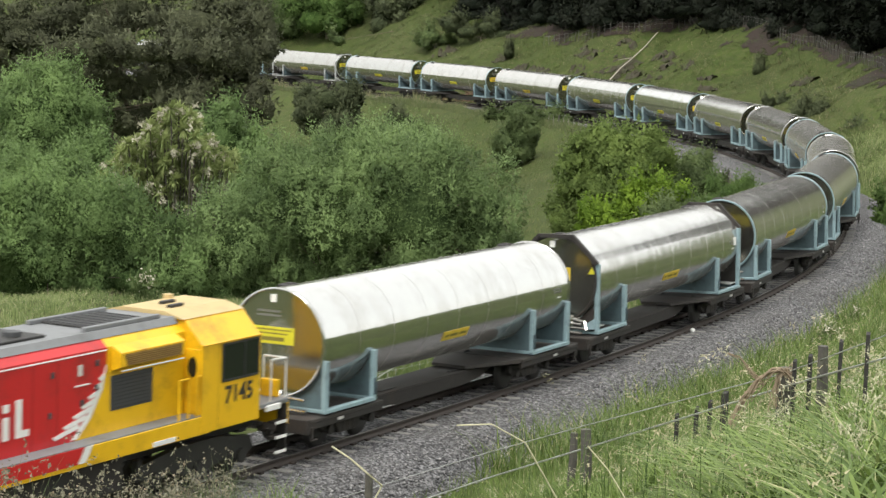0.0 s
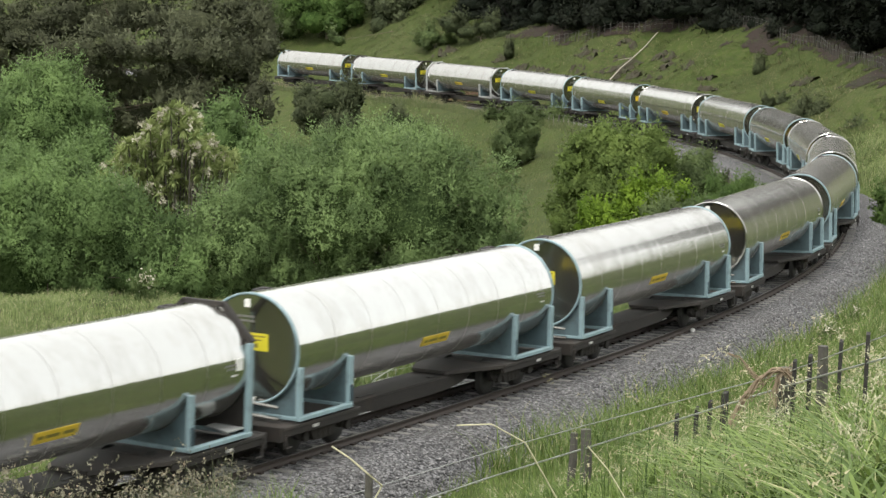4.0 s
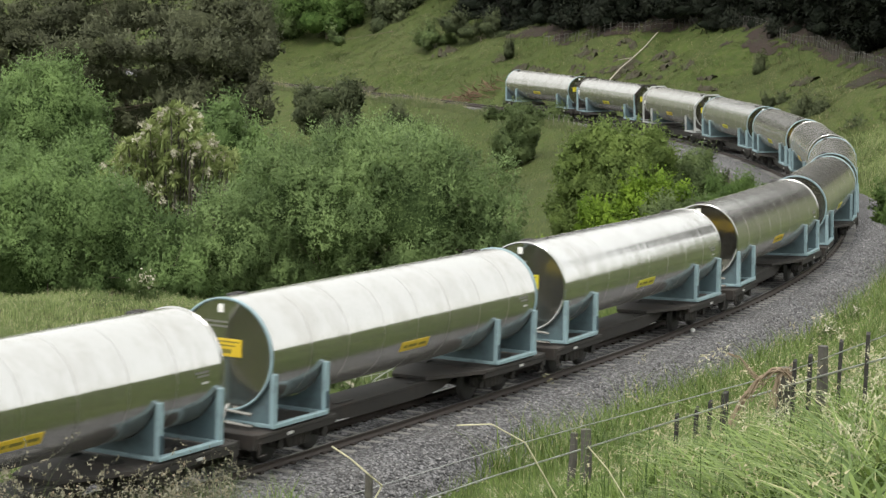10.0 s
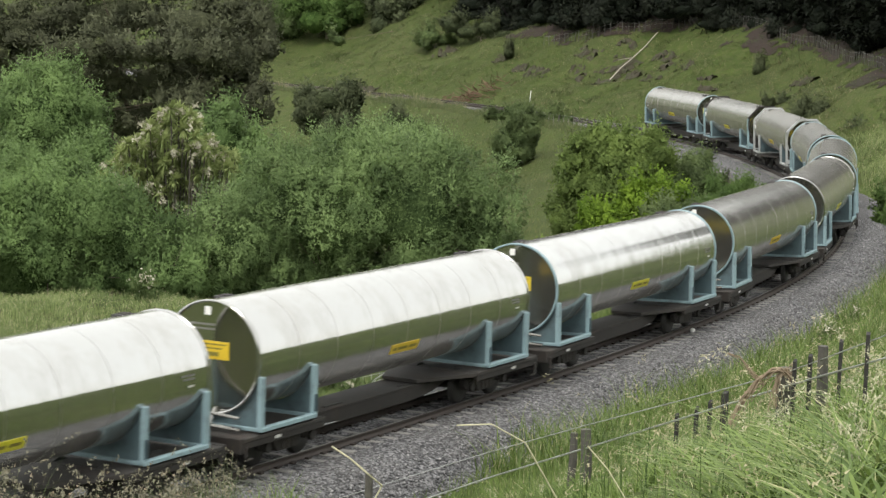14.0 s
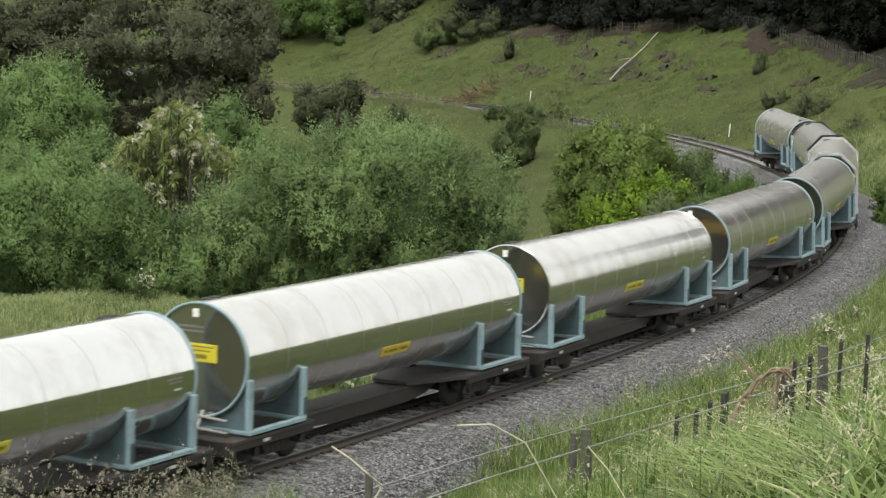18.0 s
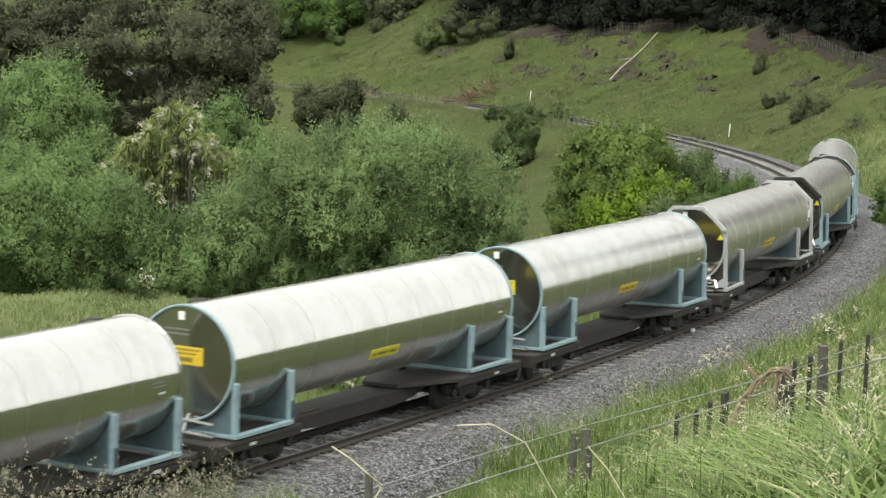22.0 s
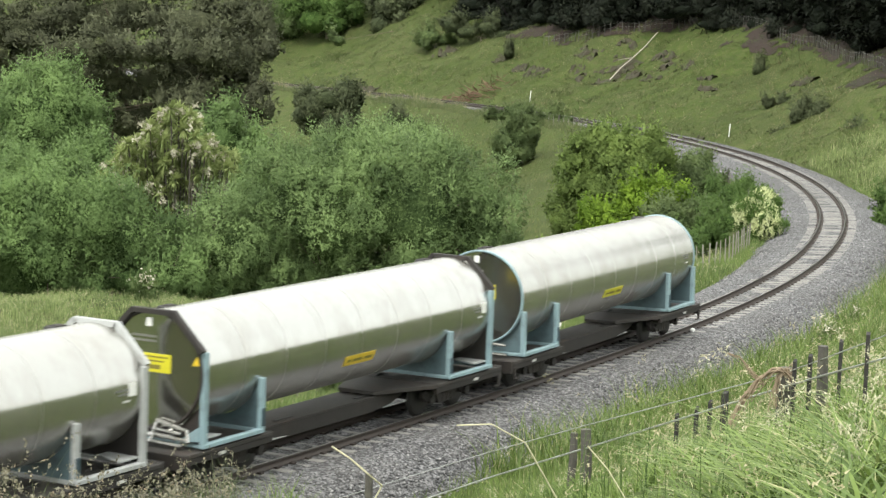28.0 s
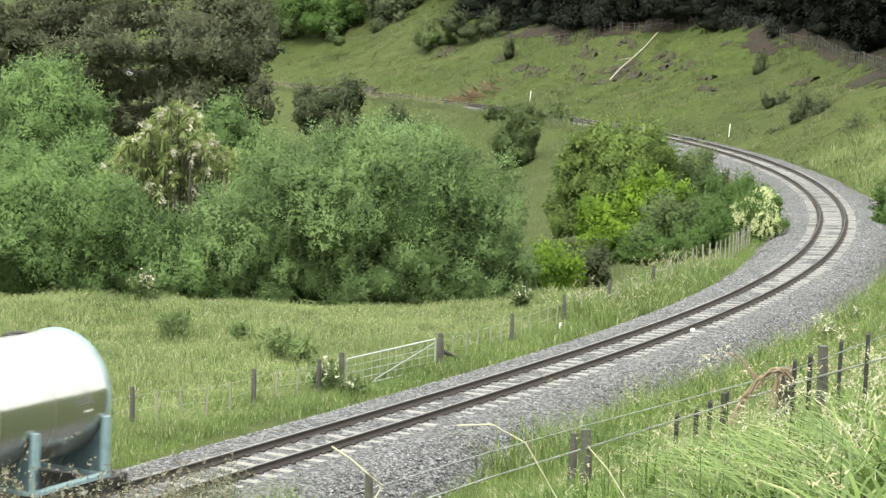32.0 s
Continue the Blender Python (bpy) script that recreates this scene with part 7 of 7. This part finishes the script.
def make_log():
    """A pale fallen trunk on the far slope."""
    a, b = Vector((14.1, 199.0, 0)), Vector((18.9, 204.7, 0))
    a.z, b.z = ground_at(a.x, a.y) + 0.15, ground_at(b.x, b.y) + 0.35
    bm = bmesh.new()
    q = [a.lerp(b, t) + Vector((0, 0, 0.12 * math.sin(7 * t))) for t in (0, 0.25, 0.5, 0.75, 1)]
    for i in range(4):
        rod(bm, q[i], q[i + 1], 0.07 - 0.008 * i, 7, 0.062 - 0.008 * i)
    rod(bm, q[2], q[2] + Vector((-1.3, 0.3, -0.25)), 0.03, 6, 0.012)
    tagged(part("fallen_trunk", bm, DEADWOOD), "bleached fallen tree trunk on the grassy slope", "log")


DEADWOOD = plain("bleached_wood", (0.416, 0.376, 0.320), 0.9, vary=0.3, scale=4)
make_log()


def make_brush_pile():
    """A heap of brown cut branches beside the far track."""
    rnd = np.random.RandomState(41)
    x0, y0 = 2.4, 208.5
    bm = bmesh.new()
    for i in range(150):
        x, y = x0 + rnd.normal(0, 1.4), y0 + rnd.normal(0, 1.0)
        z = ground_at(x, y) + 0.1 + abs(rnd.normal(0, 0.35))
        a, t = rnd.uniform(0, 6.28), rnd.uniform(-0.35, 0.6)
        ln = rnd.uniform(0.6, 1.8)
        rod(bm, (x, y, z), (x + ln * math.cos(a) * math.cos(t), y + ln * math.sin(a) * math.cos(t), z + ln * math.sin(t)), 0.035, 4, 0.012)
    tagged(part("brush_pile", bm, DRY_BRUSH), "heap of dry reddish brown cut branches", "brush pile", kind="stuff")


DRY_BRUSH = plain("dry_brush", (0.160, 0.096, 0.064), 0.9, vary=0.4, scale=2)
make_brush_pile()


def make_clay_scars():
    """Low broken outcrops of bare grey-brown earth on the far slope."""
    rnd = np.random.RandomState(43)
    for (s, d, ln, wd) in ((218, -5.4, 5.5, 0.9), (210, -4.6, 6.0, 0.6), (203, -4.4, 5.0, 0.5), (196, -11.0, 3.6, 0.8), (190.6, -12.2, 3.4, 1.1), (187.5, -14.3, 3.6, 1.8), (184, -13.2, 3.2, 1.4), (179.2, -12.0, 2.6, 1.0), (183.6, -16.4, 3.0, 1.0), (168.7, -11.3, 2.2, 0.7),
                           (204, -12.2, 2.0, 0.8), (215.3, -13.4, 2.2, 1.6), (159.6, -14.7, 2.8, 0.8), (192.5, -14.0, 3.0, 1.0), (189.0, -16.2, 3.2, 0.8), (181.0, -14.8, 2.6, 0.9), (177.0, -14.0, 2.2, 0.7), (186.0, -11.8, 2.8, 0.9), (199.5, -11.4, 2.4, 0.6), (172.0, -13.0, 1.8, 0.6), (186, -4.3, 7.0, 0.5), (176, -4.3, 8.0, 0.55), (166, -4.3, 7.0, 0.5), (157, -4.3, 6.0, 0.45)):
        nu, nv = int(10 + 9 * ln), int(8 + 9 * wd)
        u, w = np.meshgrid(np.linspace(-1, 1, nu), np.linspace(-1, 1, nv), indexing="ij")
        wob = 0.35 * value_noise(u * ln * 0.5 + s, w * 0 + d, 1.1)
        p = beside((s + u * ln / 2).ravel(), (d + (w * wd * 0.75 + wob)).ravel())
        lump = value_noise(p[:, 0] * 1.3, p[:, 1] * 1.3, 0.55)
        z = ground_height(p[:, 0], p[:, 1]) + 0.04 + 0.45 * np.maximum(lump, -0.3) * (1 - np.abs(w.ravel()) ** 2) + rnd.uniform(-0.08, 0.10, nu * nv)
        a = (np.arange(nu - 1)[:, None] * nv + np.arange(nv - 1)[None]).ravel()
        ragged = value_noise(p[a, 0], p[a, 1], 0.8) + 0.7 * value_noise(p[a, 0], p[a, 1], 0.3) - 1.3 * (np.maximum(np.abs(u), np.abs(w)).ravel()[a] ** 2 - 0.45)
        a = a[ragged > -0.45]
        v, f = np.stack([p[:, 0], p[:, 1], z], -1), np.stack([a, a + nv, a + nv + 1, a + 1], -1)
        tagged(part("earth_scar", fast_mesh("earth_scar", v, f), CLAY), "bare broken grey-brown earth in the grassy slope", "earth bank")


CLAY = plain("bare_earth", (0.050, 0.044, 0.027), 0.95, vary=0.7, scale=3.5, bump=0.9, grime=(0.050, 0.072, 0.024))
make_clay_scars()


def make_needle_litter():
    """Red-brown litter under the pines, lying on the slope, darkened for their shade."""
    rnd = np.random.RandomState(71)
    for s, d, ln, wd in ((173.2, -19.0, 9.0, 3.6), (146.1, -15.2, 10.0, 5.0), (204, -17.0, 12.0, 3.0), (160, -19.0, 10.0, 3.0)):
        lay_litter(rnd, beside, s + np.linspace(-1, 1, 90) * ln / 2, d + np.linspace(-1, 1, 50) * wd / 2, 0.2)
    knots = np.array(HILL_FENCE)
    along = np.concatenate([[0], np.cumsum(np.hypot(*np.diff(knots, axis=0).T))])

    def behind(a, b):
        x, y = np.interp(a, along, knots[:, 0]), np.interp(a, along, knots[:, 1])
        dx, dy = np.interp(a + 2, along, knots[:, 0]) - np.interp(a - 2, along, knots[:, 0]), np.interp(a + 2, along, knots[:, 1]) - np.interp(a - 2, along, knots[:, 1])
        r = np.hypot(dx, dy)
        return np.stack([x - dy / r * b, y + dx / r * b, 0 * x], -1)
    # behind the fence the strip also carries the wood's shade on the ground
    lay_litter(rnd, behind, np.linspace(2, along[-1] - 2, 220), np.linspace(-0.6, 14, 40), -0.7)


def lay_litter(rnd, place, us, ws, least):
    """A thin ragged layer over a patch of ground."""
    nu, nv = len(us), len(ws)
    u, w = np.meshgrid(us, ws, indexing="ij")
    p = place(u.ravel(), w.ravel())
    z = ground_height(p[:, 0], p[:, 1]) + 0.05 + rnd.uniform(0, 0.03, nu * nv)
    a = (np.arange(nu - 1)[:, None] * nv + np.arange(nv - 1)[None]).ravel()
    cu, cw = np.meshgrid(np.linspace(-1, 1, nu), np.linspace(-1, 1, nv), indexing="ij")
    keep = value_noise(p[a, 0], p[a, 1], 1.2) + 0.6 * value_noise(p[a, 0], p[a, 1], 0.45) - 1.4 * (np.maximum(np.abs(cu), np.abs(cw)).ravel()[a] ** 3 - 0.45) > least
    a = a[keep]
    me = fast_mesh("needle_litter", np.stack([p[:, 0], p[:, 1], z], -1), np.stack([a, a + nv, a + nv + 1, a + 1], -1))
    tagged(part("needle_litter", me, LITTER), "reddish brown pine needle litter on the slope, darkened for shade", "leaf litter", kind="stuff")


LITTER = plain("shaded_pine_litter", (0.029, 0.018, 0.013), 0.95, vary=0.5, scale=1.5, bump=0.5, grime=(0.030, 0.038, 0.016))
make_needle_litter()


def straw(points, r):
    """A bent dry stalk."""
    bm = bmesh.new()
    for a, b in zip(points[:-1], points[1:]):
        rod(bm, a, b, r, 5)
    return tagged(part("dry_stalk", bm, STRAW), "bent pale dry grass stalk", "grass stalk", "dry stalks")


STRAW = plain("dry_straw", (0.56, 0.53, 0.36), 0.8, vary=0.25, scale=6)


def make_hay():
    """A twisted hank of dry grass caught on top of the fence post, with a loose plume."""
    rnd = random.Random(77)
    bm = bmesh.new()
    hang = [(3.44, 5.97), (3.35, 6.05), (3.25, 6.045), (3.12, 5.955), (2.985, 5.77), (2.86, 5.50)]
    short = [(3.42, 6.0), (3.37, 6.06), (3.31, 5.98), (3.28, 5.84), (3.30, 5.68)]
    plume = [(3.16, 5.90), (3.04, 6.02), (2.92, 6.165), (2.80, 6.20)]
    for path, count, loose, r in ((hang, 34, 0.020, 0.0065), (short, 16, 0.03, 0.006), (plume, 8, 0.014, 0.0035)):
        for i in range(count):
            twist, wide = rnd.uniform(0, 6.28), rnd.gauss(0, loose)
            cut = len(path) if rnd.random() < 0.6 else len(path) - 1
            last = None
            for k, (x, z) in enumerate(path[:cut]):
                fan = 1.0 + 0.5 * k / len(path)
                q = (x + wide * fan * math.cos(twist + 0.9 * k) + rnd.gauss(0, 0.006), 21.42 + wide * fan * math.sin(twist + 0.9 * k), z + 0.9 * wide * math.cos(twist * 2 + k) + rnd.gauss(0, 0.006))
                if last:
                    rod(bm, last, q, r * (1.1 - 0.1 * k), 4)
                last = q
    tagged(part("dry_grass_wisp", bm, HAY), "twisted hank of dry brown grass caught on a fence post", "dry grass")


HAY = plain("dead_grass", (0.29, 0.225, 0.155), 0.85, vary=0.35, scale=9)
make_hay()


def make_weeds():
    """Dock, thistle and lily clumps in the paddock and by the gate."""
    rnd = np.random.RandomState(61)
    for x, y, r, h, flower in ((-8.2, 68.0, 0.45, 0.75, 0), (-4.6, 63.5, 0.5, 0.8, 0), (-3.9, 62.6, 0.35, 0.6, 0), (-9.9, 73.5, 0.4, 0.8, 1), (-2.95, 57.2, 0.5, 0.75, 1), (-2.2, 56.6, 0.25, 0.35, 1), (2.7, 74.8, 0.3, 0.7, 1), (-6.0, 66.0, 0.3, 0.5, 0), (11.9, 67.6, 0.35, 0.6, 1), (13.2, 70.5, 0.35, 0.6, 1)):
        w = tagged(new("weed_clump"), "leafy weed clump with pale flowers" if flower else "dark leafy weed clump in the grass", "weed", "weeds in the grass")
        w.location = (x, y, ground_at(x, y))
        n = 260
        c = rnd.normal(size=(n, 3)) * (r * 0.5, r * 0.5, h * 0.25) + (0, 0, h * 0.5)
        c[:, 2] = np.abs(c[:, 2])
        v, f = scatter_leaves(rnd, c, c * 0.5 + (0, 0, 0.6), 0.26, 0.045, -0.3)
        part("foliage", fast_mesh("foliage", v, f), OLIVE_LEAF, w)
        if flower:
            c = rnd.normal(size=(46, 3)) * (r * 0.5, r * 0.5, h * 0.18) + (0, 0, h * 0.85)
            v, f = scatter_leaves(rnd, c, np.tile((0, -0.4, 0.6), (46, 1)), 0.13, 0.05, -0.3)
            part("blossom", fast_mesh("blossom", v, f), CREAM, w, "pale cream flowers")


# ---- the cabbage tree and the flowering lupin ----


def make_cabbage_tree(base, heads, seed):
    """Many bare stems, each ending in a rosette of sword leaves, some with cream flowers."""
    rnd = np.random.RandomState(seed)
    z0 = ground_at(*base)
    tree = tagged(new("cabbage_tree"), "many-headed cabbage tree with spiky tufts and cream flowers", "tree")
    tree.location = (base[0], base[1], z0)
    bm = bmesh.new()
    lv, lf, fv = [], [], []
    root = [Vector((rnd.normal(0, 0.5), rnd.normal(0, 0.4), 0)) for _ in range(5)]
    for (hx, hy, hz) in heads:
        tip = Vector((hx, hy, hz))
        r = min(root, key=lambda q: abs(q.x * 2.2 - tip.x))
        fork = r.lerp(tip, 0.6) + Vector((-tip.x * 0.12, 0.3, -0.3))
        rod(bm, r + Vector((0, 0.4, 0)), fork, 0.04, 6, 0.034)
        rod(bm, fork, tip, 0.034, 5, 0.03)
        n = 62
        dirs = rnd.normal(size=(n, 3))
        dirs[:, 2] = dirs[:, 2] * 0.85 + 0.25
        dirs /= np.linalg.norm(dirs, axis=1)[:, None]
        ln = rnd.uniform(0.34, 0.50, n)[:, None]
        side = np.cross(dirs, (0.1, 0.2, 1.0))
        side /= np.linalg.norm(side, axis=1)[:, None]
        c = np.array(tip)[None] + np.zeros((n, 3))
        mid = c + dirs * ln * 0.55
        end = c + dirs * ln + np.array((0, 0, -0.08)) * rnd.uniform(0.3, 1.2, (n, 1))
        w = 0.042
        lv.append(np.stack([c, mid + side * w, end, mid - side * w], 1).reshape(-1, 3))
        # a skirt of hanging dead leaves under the tuft
        n = 7
        a = rnd.uniform(0, 6.283, n)
        top = np.array(tip)[None] - np.array((0, 0, 0.05)) + np.zeros((n, 3))
        end = top + np.stack([np.cos(a) * 0.16, np.sin(a) * 0.16, -rnd.uniform(0.3, 0.6, n)], -1)
        mid = (top + end) / 2 + np.stack([np.cos(a) * 0.06, np.sin(a) * 0.06, 0 * a], -1)
        side = np.stack([-np.sin(a), np.cos(a), 0 * a], -1)
        lv.append(np.stack([top, mid + side * 0.03, end, mid - side * 0.03], 1).reshape(-1, 3))
        if rnd.rand() < 0.42:
            for _ in range(2):
                out = Vector(rnd.normal(size=3)) * 0.18 + Vector((0, -0.18, 0.05))
                k = 34
                t = rnd.rand(k, 1)
                fv.append(np.array(tip) + np.array(out) * (0.5 + t) + rnd.normal(0, 0.06, (k, 3)) + np.array((0, 0, -0.22)) * t)
    part("trunk", bm, DARK_BARK, tree)
    v = np.concatenate(lv)
    part("foliage", fast_mesh("foliage", v, np.arange(len(v)).reshape(-1, 4)), SWORD_LEAF, tree)
    if fv:
        c = np.concatenate(fv)
        v, f = scatter_leaves(rnd, c, np.tile((0, -0.5, 0.3), (len(c), 1)), 0.12, 0.045, 0.2)
        part("blossom", fast_mesh("blossom", v, f), CREAM, tree, "drooping cream flower clusters")


DARK_BARK = plain("dark_stems", (0.115, 0.105, 0.085), 0.9, vary=0.4, scale=6)
SWORD_LEAF = leaf_material("sword_leaf", (0.120, 0.160, 0.048), (0.38, 0.44, 0.19), 0.35)
CREAM = leaf_material("cream_blossom", (0.336, 0.320, 0.240), (0.560, 0.536, 0.432), 0.2)


def cabbage_heads(seed, count):
    """Tufts spread over a broad cone, bare low down on one side where the stems show."""
    rnd = np.random.RandomState(seed)
    out = []
    for _ in range(9000):
        u, h, y = rnd.uniform(-2.75, 2.75), rnd.uniform(0.0, 5.0), rnd.uniform(-1.1, 1.3)
        roof = 5.0 - 0.80 * abs(u) ** 1.2
        floor = 0.35 + 0.5 * max(0, -u - 0.9) + 0.85 * max(0, u + 0.1)
        if floor < h < roof and all((u - a) ** 2 + (h - c) ** 2 * 1.2 + 0.35 * (y - b) ** 2 > 0.20 for a, b, c in out):
            out.append((u, y, h))
        if len(out) >= count:
            break
    return [(u, y, h + 5.4) for u, y, h in out]


make_cabbage_tree((-10.45, 86.00), cabbage_heads(12, 125), 44)
make_cabbage_tree((-17.17, 88.0), [(0.0, 0.0, 8.8), (-0.6, 0.3, 8.4), (0.5, 0.2, 8.3)], 45)


def make_lupin():
    """A yellow flowering bush lupin at the edge of the ballast."""
    rnd = np.random.RandomState(46)
    base = beside(87.5, 3.3)
    z = ground_at(base[0], base[1])
    lobes = [(0.0, 0.0, 0.9, 0.95, 0.9, 0.8), (0.35, 0.9, 1.3, 0.75, 0.8, 0.75), (0.3, -0.9, 0.6, 0.75, 0.8, 0.6), (-0.7, -0.2, 0.8, 0.7, 0.7, 0.6)]
    bush = tagged(new("bush_lupin"), "bush lupin covered in pale yellow flower spikes", "shrub")
    bush.location = (base[0], base[1], z)
    c, n = crown_points(rnd, lobes, 16000, 0.14)
    v, f = scatter_leaves(rnd, c, n, 0.11, 0.03, 0.1)
    part("leaves", fast_mesh("leaves", v, f), FERN_LEAF, bush)
    L = np.array(lobes)[rnd.randint(0, len(lobes), 780)]
    n = rnd.normal(size=(780, 3)) + np.array((-0.1, -0.5, 0.45))
    n /= np.linalg.norm(n, axis=1)[:, None]
    c = L[:, :3] + n * L[:, 3:] * rnd.uniform(0.92, 1.06, (780, 1))
    k = 14
    t = np.tile(np.linspace(0, 0.20, k), len(c))
    cc = np.repeat(c, k, 0) + np.stack([0 * t, 0 * t, t], -1) + rnd.normal(0, 0.022, (len(c) * k, 3))
    v, f = scatter_leaves(rnd, cc, np.repeat(n, k, 0), 0.075, 0.035, 0.0)
    part("flower_spikes", fast_mesh("flower_spikes", v, f), LUPIN, bush, "pale yellow flower spikes")
    part("stems", limbs(rnd, (0, 0, 0), lobes, 0.05), BARK, bush)


LUPIN = leaf_material("lupin_yellow", (0.46, 0.52, 0.24), (0.74, 0.77, 0.50), 0.25)
make_lupin()
make_weeds()
straw([(-0.620, 13.000, 6.984), (-0.507, 13.000, 6.913), (-0.404, 13.000, 6.828), (-0.317, 13.100, 6.732), (-0.368, 13.100, 6.626), (-0.318, 13.200, 5.362)], 0.0055)
straw([(0.116, 13.000, 7.136), (0.323, 13.000, 7.150), (0.532, 13.100, 7.023), (0.737, 13.200, 6.668), (0.787, 13.300, 5.745)], 0.0045)
straw([(0.966, 14.000, 6.823), (1.098, 14.000, 6.680), (1.215, 14.000, 6.500), (1.265, 14.100, 5.797)], 0.0045)


# unseen dark woods added on the hill behind the camera, for the tanks to mirror
def make_back_woods():
    rnd = random.Random(8)
    first = None
    for i in range(11):
        s, d = -86 + i * 9 + rnd.uniform(-3, 3), -46 - 9 * (i % 3) - rnd.uniform(0, 5)
        p = beside(s, d)
        if first is None:
            first = make_tree("hill_tree", "dark bushy tree added unseen on the hill behind", "tree", (float(p[0]), float(p[1])), [(0, 0, 2.6, 3.4, 3.2, 2.6), (2.2, 0.5, 3.6, 2.4, 2.4, 2.0), (-2.2, -0.4, 3.2, 2.4, 2.4, 2.2)], 2500, DARK_LEAF, size=(0.7, 0.28), trunk=0.25, seed=90, twig=0.4, group="trees on the hill behind", level=2)
        else:
            copy_thing(first, Matrix.Translation((float(p[0]), float(p[1]), ground_at(p[0], p[1]))) @ Matrix.Rotation(rnd.uniform(0, 6), 4, "Z"))


make_back_woods()


def make_far_woods():
    """The pine plantation goes on up the far hill."""
    rnd = random.Random(9)
    first = None
    for row in range(7):
        for i in range(20):
            s, d = 112 + i * 8.4 + rnd.uniform(-3, 3) + 3 * row, -30 - 11 * row - rnd.uniform(0, 6)
            p = beside(s, d)
            if p[1] < 110 or p[0] > 0.50 * p[1]:
                continue
            if first is None:
                lobes = [(0, 0, 3.5 + 2.2 * k, 3.4 - 0.5 * k, 3.4 - 0.5 * k, 1.7) for k in range(6)]
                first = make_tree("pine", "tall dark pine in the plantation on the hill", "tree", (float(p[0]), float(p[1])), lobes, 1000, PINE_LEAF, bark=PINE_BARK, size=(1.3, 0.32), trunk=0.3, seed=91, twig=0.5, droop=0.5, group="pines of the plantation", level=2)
            else:
                copy_thing(first, Matrix.Translation((float(p[0]), float(p[1]), ground_at(p[0], p[1]))) @ Matrix.Rotation(rnd.uniform(0, 6), 4, "Z"))


make_far_woods()

motions()
